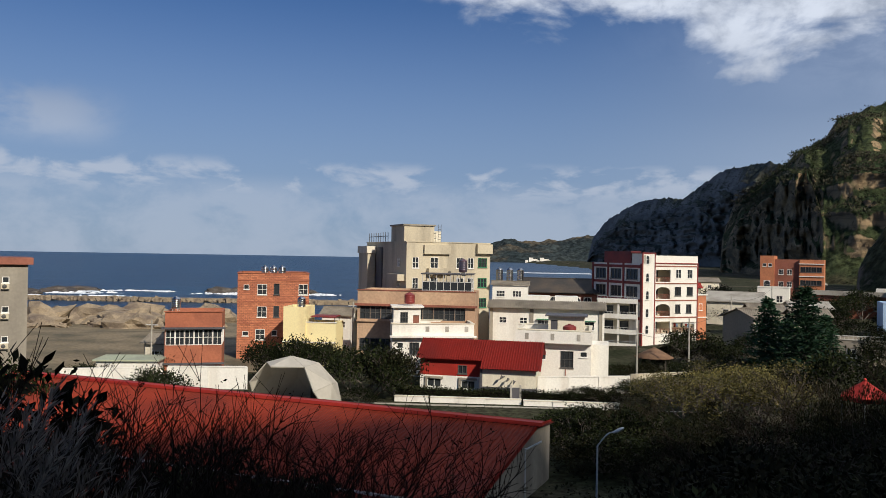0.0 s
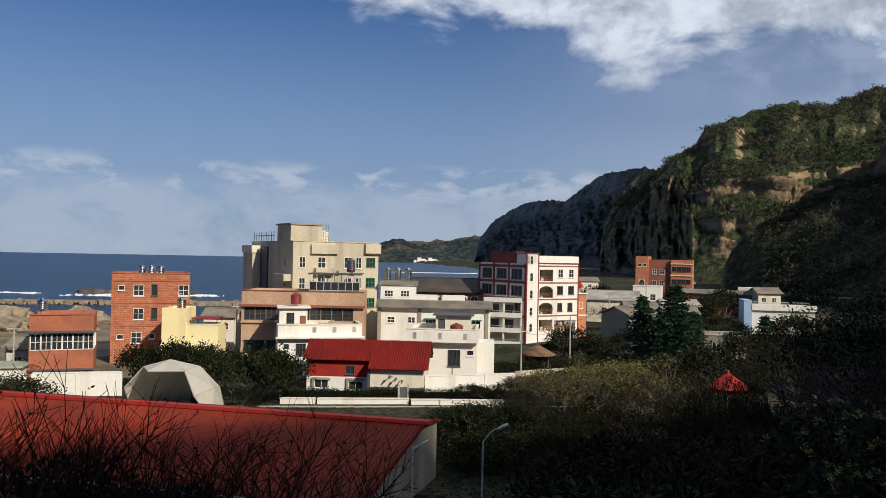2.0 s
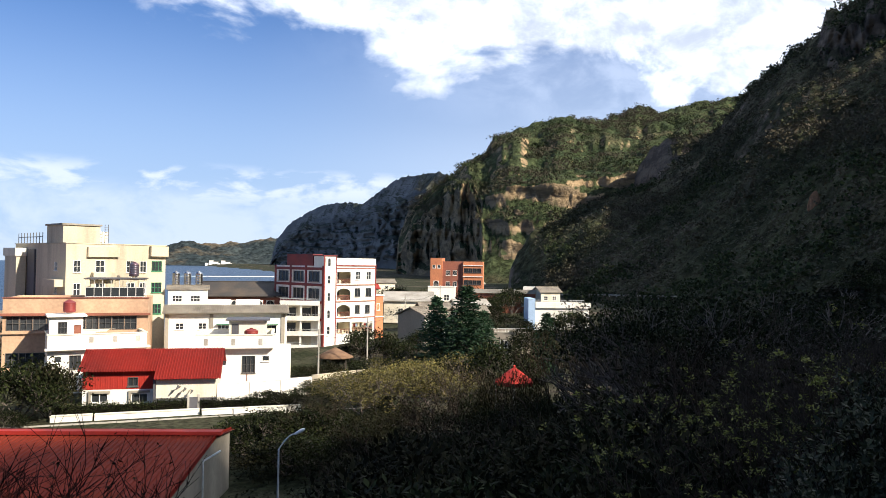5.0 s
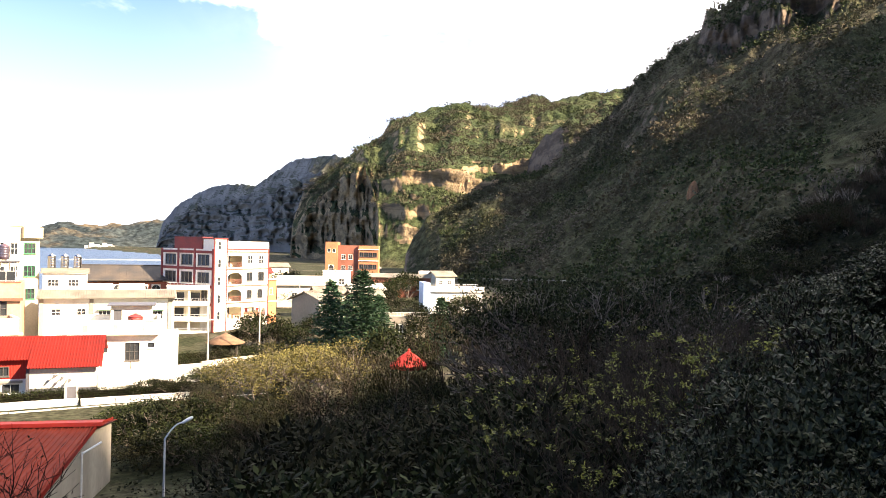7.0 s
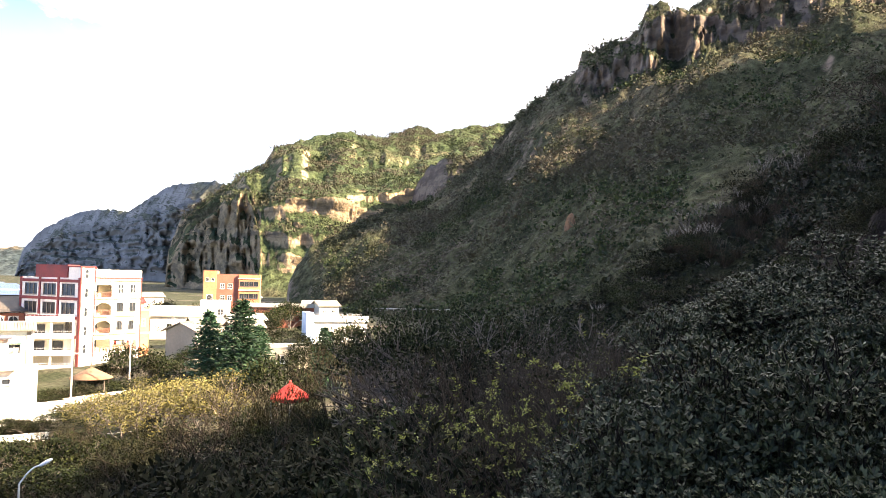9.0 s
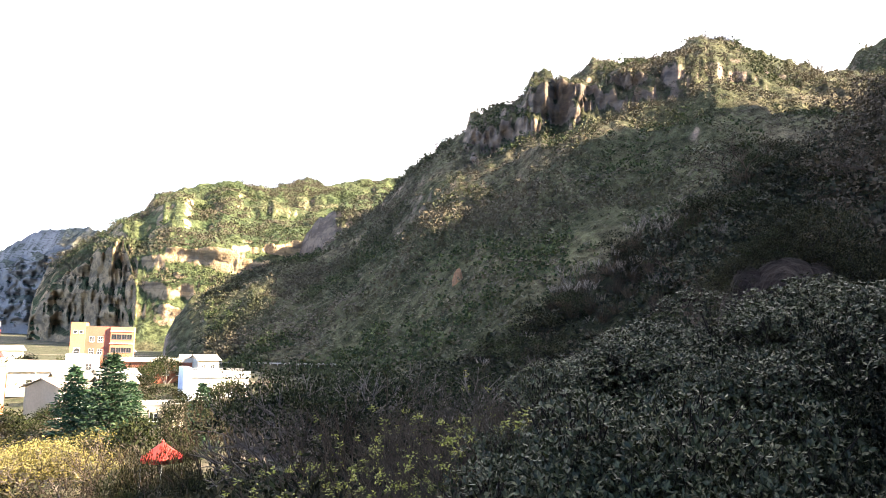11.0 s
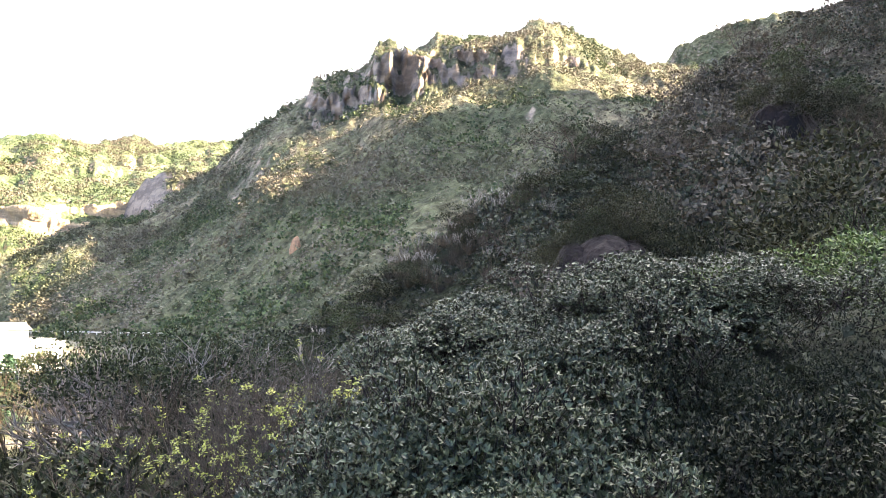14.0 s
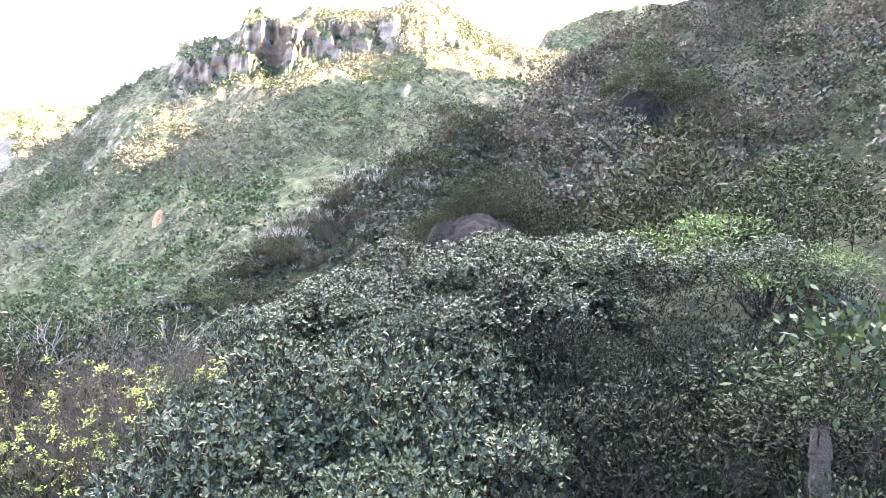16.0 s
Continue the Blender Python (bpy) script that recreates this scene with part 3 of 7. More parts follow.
def cliff_ledges(a, s, z):
    """Upright clefts on the shaded bastion, level beds of rock on the sunny face."""
    bed = z + (a - 30) * 1.1
    wall = pillars(0.85, 22.0, lambda a_, s_: smooth(s_, 0.01, 0.05) * smooth(-s_, -0.4, -0.16), 0.015, 0.4)(a, s, z) * (1 - smooth(a, 26.0, 27.2))
    beds = (fbm(bed * 0.16, a * 0.22, 3.0, 4, 0.6) * 1.3 + fbm(a * 0.9, bed * 0.08, 7.0, 4, 0.55) * 0.8) * 3.4 * smooth(s, 0.03, 0.09) * smooth(-s, -0.3, -0.19) * smooth(a, 26.0, 27.2)
    gully = fbm(a * 0.55, s * 1.5, 12.0, 3) * 26.0 * smooth(s, 0.2, 0.35) * smooth(-s, -0.98, -0.8)
    return wall + beds + gully


hill("sea_cliff", "green mountain with golden rock cliffs over the sea", CLIFF_MAT, CLIFF,
     [(20, 850), (27, 830), (33, 820), (40, 900), (52, 1000)],
     [(20, 770), (23, 620), (26.2, 480), (26.9, 430), (29, 422), (33, 418), (40, 430), (52, 450)],
     (20.2, 52), (420, 190), cliff_shape, 13.0, cliff_ledges, 0.0, (0.3, 2), calm=1.0)
hill("knob_hill", "steep rock knob with a grassy top", MID_MAT, [(33.5, 2.0), (34.4, 4.3), (37.2, 5.2), (38.1, 6.4), (38.6, 7.4), (39.6, 8.8), (40.9, 9.6), (43.3, 9.4), (46, 8.4), (50, 7)],
     [(33, 540), (38, 520), (40.8, 450), (50, 430)], [(33, 480), (38, 470), (40.8, 395), (50, 360)], (33.5, 50), (170, 90), lambda s, a: s ** 0.75, 4.0,
     pillars(0.7, 4.0, lambda a, s: smooth(s, 0.1, 0.3) * smooth(-s, -0.95, -0.7)), 0.0, (1, 2))
VALLEY = [(28.6, -1.5), (30.5, 2.2), (35.5, 4.9), (39.4, 6.0), (44.1, 9.8), (45.7, 11.8), (47.3, 13.6), (50.6, 15.7), (50.95, 17.0), (55.1, 18.6), (55.9, 20.3), (57.3, 20.5), (57.6, 19.6), (59.1, 19.8), (60.5, 20.7), (63.5, 20.5), (67.0, 21.2), (68.3, 22.1), (70.4, 21.4), (73.3, 20.2), (77.7, 18.5), (82, 17.5), (90, 15)]


def valley_shape(s, a):
    crag = smooth(a, 49.5, 51.5) * smooth(-a, -73, -67)
    plain = 0.93 * s + 0.07 * s ** 3
    top = np.where(s < 0.78, 0.70 * s / 0.78, np.where(s < 0.83, 0.70 + 0.13 * (s - 0.78) / 0.05, 0.83 + 0.17 * (s - 0.83) / 0.17))
    return plain * (1 - crag) + top * crag


hill("valley_hill", "scrub-covered hill with a craggy rock crest", MID_MAT, VALLEY,
     [(28, 330), (36, 340), (45, 360), (56, 340), (68, 350), (90, 400)], [(28, 312), (31, 260), (36, 200), (45, 150), (55, 115), (65, 100), (90, 95)],
     (28.6, 90), (420, 170), valley_shape, 8.0, pillars(0.5, 5.0, lambda a, s: smooth(s, 0.74, 0.80) * smooth(-s, -0.95, -0.84) * smooth(a, 49, 51) * (0.3 + 0.7 * smooth(-a, -69, -62)), 0.05, 0.9),
     [(28, -3), (36, -2), (45, 1), (55, 3), (65, 5), (90, 6)], (0.5, 4))
hill("back_hill", "far wooded ridge behind the valley", MID_MAT, [(74, 17), (77.7, 18.3), (79.0, 19.7), (81.1, 20.2), (82.9, 21.0), (87.0, 21.4), (95, 22)],
     [(70, 560), (100, 560)], [(70, 420), (100, 420)], (75, 98), (120, 60), lambda s, a: s ** 0.9, 9.0, None, 20.0, (2, 2))
SPUR = [(36, -13), (40, -10.5), (46, -5.5), (50, -1.9), (55.3, 0.9), (60.7, 4.8), (64.9, 8.2), (69.3, 10.8), (72.0, 12.2), (75.6, 13.4), (78.6, 14.8), (80.0, 16.9), (82.5, 18.2), (84.0, 19.8), (87.0, 20.8), (92, 22.0), (100, 26), (112, 32), (130, 33), (150, 30), (170, 22)]
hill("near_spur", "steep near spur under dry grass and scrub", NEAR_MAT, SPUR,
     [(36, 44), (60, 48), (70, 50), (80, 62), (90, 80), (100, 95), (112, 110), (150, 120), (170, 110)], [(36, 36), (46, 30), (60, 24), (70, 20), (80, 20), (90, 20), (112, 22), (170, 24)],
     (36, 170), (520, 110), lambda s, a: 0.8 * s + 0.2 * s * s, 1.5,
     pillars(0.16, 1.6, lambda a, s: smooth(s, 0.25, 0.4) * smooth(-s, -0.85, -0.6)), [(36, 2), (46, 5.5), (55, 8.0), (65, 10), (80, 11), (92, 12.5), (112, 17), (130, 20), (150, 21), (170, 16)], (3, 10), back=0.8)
# mountain out of view, added; its crest is set to shade slope and valley
SHADE_MASSIF = [(85, 16), (88, 19.5), (91, 22), (94, 26), (98, 30.5), (106, 33.5), (116, 33), (130, 33), (137, 33), (140, 33.8), (144, 35.0), (150, 36.2), (165, 36.5), (180, 30), (190, 15)]
hill("shade_massif", "unseen mountainside added to shade the slope", MID_MAT, SHADE_MASSIF, [(84, 330), (190, 330)], [(84, 150), (100, 130), (190, 130)], (85, 190), (220, 70),
     lambda s, a: s, 8.0, None, 8.0, (1, 8), back=0.6)
# ---- houses: tools ----
def house_place(left, right, z=0.0):
    """Pose of a house from the plan of its front's two corners; x runs along the front, y away from the camera."""
    (x0, y0), (x1, y1) = left, right
    return pose(x0, y0, z, 0, 0, math.degrees(math.atan2(y1 - y0, x1 - x0))), math.hypot(x1 - x0, y1 - y0)


def faces_of(W, D):
    return {"front": pose(0, 0, 0), "left": pose(0, D, 0, 0, 0, -90), "right": pose(W, 0, 0, 0, 0, 90), "back": pose(W, D, 0, 0, 0, 180)}


def panel(bm, m, W, z0, z1, holes, thick=0.22):
    """One wall, with its openings cut through it."""
    xs = sorted({0.0, W, *[v for h in holes for v in (h[0], h[0] + h[2])]})
    zs = sorted({z0, z1, *[v for h in holes for v in (h[1], h[1] + h[3])]})
    first = len(bm.verts)
    for zb, zt in zip(zs, zs[1:]):
        run = None
        for xa, xb in zip(xs, xs[1:]):
            cx, cz = (xa + xb) / 2, (zb + zt) / 2
            solid = not any(h[0] < cx < h[0] + h[2] and h[1] < cz < h[1] + h[3] for h in holes)
            if solid:
                run = (run[0], xb) if run else (xa, xb)
            if run and (not solid or xb == xs[-1]):
                box(bm, run[0], 0, zb, run[1], thick, zt)
                run = None
    bm.verts.ensure_lookup_table()
    bmesh.ops.transform(bm, matrix=m, verts=bm.verts[first:])


def window(house, m, x, z, w, h, cols=2, rows=1, frame_mat=None, arch=False, hood=None, sill=True):
    """A window in its opening: frame with glazing bars, pane, sill, and a hood where it has one."""
    fr, f = bmesh.new(), 0.07
    y0, y1 = -0.03, 0.10
    box(fr, 0, y0, 0, f, y1, h), box(fr, w - f, y0, 0, w, y1, h)
    box(fr, f, y0, 0, w - f, y1, f), box(fr, f, y0, h - f, w - f, y1, h)
    for i in range(1, cols):
        box(fr, w * i / cols - 0.03, y0 + 0.02, f, w * i / cols + 0.03, y1 - 0.02, h - f)
    for i in range(1, rows):
        box(fr, f, y0 + 0.03, h * i / rows - 0.025, w - f, y1 - 0.03, h * i / rows + 0.025)
    if arch:
        for sx in (0, 1):
            pts = [(f, h - f)] + [(f + (w / 2 - f) * (1 - math.cos(a)), h - f - (w / 2) * (1 - math.sin(a))) for a in np.linspace(0, math.pi / 2, 6)]
            pts = [(w - px if sx else px, pz) for px, pz in pts]
            prism(fr, pts, y0 + 0.01, y1)
    win = part("window", fr, frame_mat or FRAME, house, place=m @ pose(x, 0, z))
    part("pane", boxes((f, 0.11, f, w - f, 0.14, h - f)), GLASS, win)
    if sill:
        part("sill", boxes((-0.08, -0.12, -0.1, w + 0.08, 0.0, 0.0)), frame_mat or FRAME, win)
    if hood:
        bm = bmesh.new()
        prism(bm, [(-0.15, h + 0.08), (w + 0.15, h + 0.08), (w + 0.15, h + 0.16), (-0.15, h + 0.16)], -0.55, 0.0)
        part("awning", bm, hood, win)
    return win


def shell(house, W, D, z0, z1, material, wins, parapet=0.0, roof_mat=None, cap=None):
    """Four walls with windows, floors between the storeys and a flat roof behind a parapet."""
    f = faces_of(W, D)
    bm = bmesh.new()
    for face in ("front", "left", "right", "back"):
        run = W if face in ("front", "back") else D - 0.44
        m = f[face] if run == W else f[face] @ pose(0.22, 0, 0)
        holes = [(q[0] - (0 if run == W else 0.22), q[1], q[2], q[3]) for q in wins.get(face, [])]
        panel(bm, m, run, z0, z1 + parapet, holes)
    wall = part("wall", bm, material, house)
    for face, lst in wins.items():
        for q in lst:
            window(house, f[face], *q[:4], **(q[4] if len(q) > 4 else {}))
    part("roof", boxes((0.22, 0.22, z1 - 0.25, W - 0.22, D - 0.22, z1)), roof_mat or CONCRETE, house)
    # floors and a cross wall, dark so that they carry the rooms' shade
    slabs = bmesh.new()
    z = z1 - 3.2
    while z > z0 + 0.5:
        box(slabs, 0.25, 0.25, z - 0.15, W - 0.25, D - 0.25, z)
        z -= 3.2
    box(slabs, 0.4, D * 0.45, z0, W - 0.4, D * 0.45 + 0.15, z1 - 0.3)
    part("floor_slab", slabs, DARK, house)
    if cap:
        bm = bmesh.new()
        t = z1 + parapet
        for q in ((-0.1, -0.1, t, W + 0.1, 0.3, t + 0.12), (-0.1, D - 0.3, t, W + 0.1, D + 0.1, t + 0.12), (-0.1, 0.3, t, 0.3, D - 0.3, t + 0.12), (W - 0.3, 0.3, t, W + 0.1, D - 0.3, t + 0.12)):
            box(bm, *q)
        part("coping", bm, cap, house)
    return wall


def band(house, name, q, material, label=""):
    return part(name, boxes(q), material, house, label)


def gable_roof(house, x0, x1, y0, y1, z_eave, z_ridge, material, over=0.4, thick=0.14, ribs=0.0, rib_mat=None):
    """A pitched roof whose ridge runs along x, with standing ribs."""
    ym = (y0 + y1) / 2
    for ya, yb in ((y0 - over, ym), (ym, y1 + over)):
        za, zb = (z_eave, z_ridge) if yb == ym else (z_ridge, z_eave)
        bm = bmesh.new()
        a = [bm.verts.new(p) for p in ((x0 - over, ya, za), (x1 + over, ya, za), (x1 + over, yb, zb), (x0 - over, yb, zb))]
        c = [bm.verts.new(v.co + Vector((0, 0, thick))) for v in a]
        bm.faces.new(a[::-1]), bm.faces.new(c)
        for i in range(4):
            bm.faces.new((a[i], a[(i + 1) % 4], c[(i + 1) % 4], c[i]))
        bmesh.ops.recalc_face_normals(bm, faces=bm.faces)
        part("roof", bm, material, house)
        if ribs:
            bm = bmesh.new()
            x = x0 - over + ribs / 2
            while x < x1 + over:
                p, q = Vector((x, ya, za + thick)), Vector((x, yb, zb + thick))
                w, hh = min(0.05, ribs * 0.2), 0.05
                v = [bm.verts.new(p + Vector((s * w, 0, 0))) for s in (-1, 1)] + [bm.verts.new(q + Vector((s * w, 0, 0))) for s in (1, -1)]
                t = [bm.verts.new(u.co + Vector((0, 0, hh))) for u in v]
                bm.faces.new(t)
                for i in range(4):
                    bm.faces.new((v[i], v[(i + 1) % 4], t[(i + 1) % 4], t[i]))
                x += ribs
            bmesh.ops.recalc_face_normals(bm, faces=bm.faces)
            tagged(part("rib", bm, material, house), kind="stuff")
    part("ridge_cap", boxes((x0 - over - 0.02, ym - 0.18, z_ridge + thick - 0.02, x1 + over + 0.02, ym + 0.18, z_ridge + thick + 0.1)), rib_mat or material, house)


def gable_wall(house, x, y0, y1, z0, z1, thick, material):
    bm = bmesh.new()
    prism(bm, [(y0, z0), (y1, z0), ((y0 + y1) / 2, z1)], x, x + thick)
    bmesh.ops.transform(bm, matrix=Matrix(((0, 1, 0, 0), (1, 0, 0, 0), (0, 0, 1, 0), (0, 0, 0, 1))), verts=bm.verts)
    bmesh.ops.recalc_face_normals(bm, faces=bm.faces)
    part("gable", bm, material, house)


def railing(house, x0, x1, y, z, h=1.0, material=None, step=0.5):
    bm = boxes((x0, y - 0.03, z + h - 0.06, x1, y + 0.03, z + h))
    n = max(2, int((x1 - x0) / step))
    for i in range(n + 1):
        x = x0 + (x1 - x0) * i / n
        box(bm, x - 0.02, y - 0.02, z, x + 0.02, y + 0.02, z + h - 0.06)
    part("railing", bm, material or DARK_FRAME, house)


def water_tank(x, y, z, r, h, material, label, legs=0.35):
    t = thing("water_tank", label, "water tank", pose(x, y, z), "roof water tanks")
    prof = [(r * 0.6, legs), (r * 0.98, legs + 0.08)]
    for i in range(5):
        zz = legs + 0.1 + (h - 0.35) * i / 5
        prof += [(r, zz), (r, zz + (h - 0.35) / 5 * 0.7), (r * 1.04, zz + (h - 0.35) / 5 * 0.85)]
    prof += [(r, legs + h - 0.28), (r * 0.55, legs + h - 0.06), (r * 0.2, legs + h)]
    part("body", lathe(prof, 14), material, t)
    for k in range(4):
        a = math.pi / 4 + k * math.pi / 2
        bm = bmesh.new()
        tube(bm, (r * 0.8 * math.cos(a), r * 0.8 * math.sin(a), 0), (r * 0.8 * math.cos(a), r * 0.8 * math.sin(a), legs + 0.1), 0.04, sides=5)
        part("leg", bm, LAMP_GREY, t)
    part("lid", lathe([(r * 0.25, legs + h - 0.02), (r * 0.25, legs + h + 0.06), (r * 0.1, legs + h + 0.09)], 10), material, t)
    return t


def on(m, x, y, z):
    return tuple(m @ Vector((x, y, z)))


def aircon(x, y, z, turn):
    t = thing("air_conditioner", "boxy grey air conditioner on a wall bracket", "air conditioner", pose(x, y, z, 0, 0, turn), "air conditioners")
    part("casing", boxes((-0.4, -0.35, 0, 0.4, 0, 0.6)), PALE_GREY, t)
    part("grille", lathe([(0.24, 0), (0.24, 0.03), (0.1, 0.04)], 12), DARK_FRAME, t, place=pose(-0.08, -0.35, 0.3, 90))
    part("bracket", boxes((-0.35, -0.3, -0.08, 0.35, 0.0, 0.0)), DARK_FRAME, t)


W2 = dict(cols=2, rows=2)
W3 = dict(cols=3, rows=2)
S1 = dict(cols=1, rows=1)
DK = dict(cols=2, rows=1, frame_mat=DARK_FRAME)

# grey-brown apartment house beside the shore
m, w = house_place((-58.0, 80.2), (-47.9, 86.6))
t = thing("apartment_house", "grey-brown rendered apartment house with barred white windows", "house", m)
shell(t, w, 10, 0, 13.7, GREY, {"front": [(x, z, 1.6, 1.5, dict(cols=4, rows=3)) for z in (4.6, 8.0, 11.4) for x in (3.4, 6.6)] + [(9.4, z, 0.7, 0.7, S1) for z in (5.2, 8.6, 12.0)]}, 0.4)
band(t, "cornice", (-0.5, -0.5, 14.1, w + 0.5, 10.3, 14.9), BROWN, "brown sheet-clad parapet")
for z in (4.5, 7.9, 11.3):
    aircon(*on(m, 9.7, 0, z), math.degrees(m.to_euler().z))

# terracotta house with a glazed storey
m, w = house_place((-33.7, 91.3), (-27.2, 92.9))
t = thing("terracotta_house", "terracotta-tiled house with a white glazed storey", "house", m)
shell(t, w, 7.5, 0, 7.6, TERRACOTTA, {"front": [(0.1 + 1.1 * i, 4.45, 1.08, 1.9, dict(cols=2, rows=2, sill=False)) for i in range(6)], "right": [(0.4 + 1.2 * i, 4.45, 1.1, 1.9, dict(cols=2, rows=2, sill=False)) for i in range(4)]}, 0.9)
band(t, "canopy", (-0.4, -0.6, 6.45, w + 0.4, -0.01, 6.65), DARK_GREY)
band(t, "ledge", (-0.3, -0.4, 2.1, w + 0.3, -0.01, 2.3), DARK_GREY)
band(t, "coping", (-0.1, -0.12, 8.5, w + 0.1, 0.3, 8.62), TERRACOTTA)
water_tank(*on(m, 1.0, 2.5, 8.4), 0.55, 1.5, STEEL, "stainless steel water tank on a tiled roof")

# tall terracotta brick tower house
BRICK = mat("brick_tile_wall", (0.56, 0.21, 0.10), (0.44, 0.155, 0.08), 2.0, 0.75, fine=0.2)
n, l = BRICK.node_tree.nodes, BRICK.node_tree.links
tc_ = n.new("ShaderNodeTexCoord")
sx_ = n.new("ShaderNodeSeparateXYZ")
cx_ = n.new("ShaderNodeCombineXYZ")
l.new(tc_.outputs["Object"], sx_.inputs[0])
ad_ = n.new("ShaderNodeMath")
l.new(sx_.outputs[0], ad_.inputs[0]), l.new(sx_.outputs[1], ad_.inputs[1])
l.new(ad_.outputs[0], cx_.inputs[0]), l.new(sx_.outputs[2], cx_.inputs[1])
br_ = n.new("ShaderNodeTexBrick")
br_.inputs["Scale"].default_value, br_.inputs["Mortar Size"].default_value = 1.0, 0.025
br_.inputs["Brick Width"].default_value, br_.inputs["Row Height"].default_value = 0.62, 0.26
br_.inputs["Color1"].default_value, br_.inputs["Color2"].default_value, br_.inputs["Mortar"].default_value = (1, 1, 1, 1), (0.72, 0.68, 0.68, 1), (0.42, 0.45, 0.5, 1)
l.new(cx_.outputs[0], br_.inputs["Vector"])
mu_ = n.new("ShaderNodeMix")
mu_.data_type, mu_.blend_type = "RGBA", "MULTIPLY"
mu_.inputs[0].default_value = 1.0
old_ = n["Principled BSDF"].inputs["Base Color"].links[0].from_socket
l.new(old_, mu_.inputs[6]), l.new(br_.outputs["Color"], mu_.inputs[7])
l.new(mu_.outputs[2], n["Principled BSDF"].inputs["Base Color"])
m, w = house_place((-30.7, 112.3), (-20.4, 114.6))
t = thing("brick_house", "tall house faced in terracotta brick tiles", "house", m)
wins = [(x, z, 1.4, 1.6, W2) for x, z in ((2.9, 9.6), (2.9, 6.2), (9.0, 9.6), (2.7, 2.8))] + [(5.3, z, 0.85, 1.7, dict(cols=1, rows=1, frame_mat=DARK_FRAME)) for z in (9.6, 6.2)] + [(0.9, 10.4, 0.8, 0.7, S1), (5.1, 3.4, 0.8, 0.8, S1), (0.8, 3.4, 0.9, 0.7, S1)]
shell(t, w, 10, 0, 11.9, BRICK, {"front": wins, "left": [(4, z, 1.3, 1.4, W2) for z in (2.9, 6.2, 9.6)]}, 0.9, cap=TERRACOTTA)
for z in (5.2, 8.5, 11.7):
    band(t, "string_course", (-0.06, -0.08, z, w + 0.06, -0.004, z + 0.14), TERRACOTTA)
for i in range(3):
    water_tank(*on(m, 3.9 + 1.3 * i, 3.0, 12.0), 0.55, 1.6, STEEL, "stainless steel water tank on a tiled roof")

# yellow house
m, w = house_place((-22.4, 105.9), (-14.8, 105.2))
t = thing("yellow_house", "pale yellow stepped house with a roof terrace", "house", m)
shell(t, 3.2, 5, 0, 7.6, YELLOW, {}, 0.8)
f = bmesh.new()
panel(f, pose(3.2, 0.3, 0), 4.3, 0, 6.2, [(0.6, 0.6, 0.9, 1.8), (2.9, 1.0, 1.1, 1.3)])
box(f, 7.3, 0.52, 0, 7.5, 5, 6.2), box(f, 3.2, 4.8, 0, 7.3, 5, 6.2)
part("wall", f, YELLOW, t)
band(t, "roof", (3.2, 0.52, 5.2, 7.3, 4.8, 5.4), CONCRETE)
window(t, pose(3.2, 0.3, 0), 2.9, 1.0, 1.1, 1.3, **DK)
band(t, "coping", (3.1, 0.2, 6.2, 7.6, 0.6, 6.3), WHITE)
band(t, "ledge", (-0.1, -0.2, 3.4, 7.6, -0.01, 3.55), WHITE)
band(t, "canopy", (3.6, 1.2, 6.9, 7.2, 4.4, 7.05), MAROON, "maroon sheet canopy")
for x in (3.7, 7.0):
    for y in (1.3, 4.2):
        part("post", boxes((x, y, 5.4, x + 0.08, y + 0.08, 6.9)), DARK_FRAME, t)
water_tank(*on(m, 2.0, 2.0, 7.7), 0.6, 1.7, STEEL, "stainless steel water tank on a yellow roof")

# beige house
m, w = house_place((-12.0, 106.2), (4.6, 104.4))
t = thing("beige_house", "old beige-tiled house with bands of dark windows", "house", m)
wins = [(0.4 + 1.5 * i, z, 1.45, 1.75, dict(cols=2, rows=2, frame_mat=DARK_FRAME, sill=False)) for z in (2.4, 6.9) for i in range(10)]
shell(t, w, 9, 0, 10.1, BEIGE, {"front": wins, "left": [(1.5 + 2.2 * i, z, 1.5, 1.6, DK) for z in (2.4, 6.9) for i in range(3)]}, 0.8)
band(t, "ledge", (-0.3, -0.5, 8.75, w + 0.3, -0.01, 9.05), BROWN, "dark stained eaves band")
band(t, "coping", (-0.1, -0.1, 10.9, w + 0.1, 0.35, 11.02), BROWN)
band(t, "ledge", (-0.1, -0.3, 6.5, w + 0.1, -0.01, 6.7), BEIGE)
gh = bmesh.new()
for i in range(8):
    box(gh, 9.0 + i, 1.5, 10.1, 9.08 + i, 1.58, 13.3), box(gh, 9.0 + i, 6.0, 10.1, 9.08 + i, 6.08, 13.3)
for z in (11.0, 12.2, 13.25):
    box(gh, 9.0, 1.5, z, 16.1, 1.58, z + 0.08), box(gh, 9.0, 1.5, z, 9.08, 6.0, z + 0.08), box(gh, 16.02, 1.5, z, 16.1, 6.0, z + 0.08)
part("roof_room_frame", gh, LAMP_GREY, t)
part("pane", boxes((9.04, 1.53, 10.1, 16.06, 1.55, 12.2)), GLASS, t)
band(t, "roof_room_top", (8.8, 1.3, 13.33, 16.3, 6.3, 13.45), DARK_GREY)
water_tank(*on(m, 14.7, 2.6, 13.45), 0.6, 1.9, mat("blue_banded_tank", (0.16, 0.15, 0.19), (0.22, 0.08, 0.08), 4, 0.35, metal=0.7), "dark banded steel water tank", 0.2)

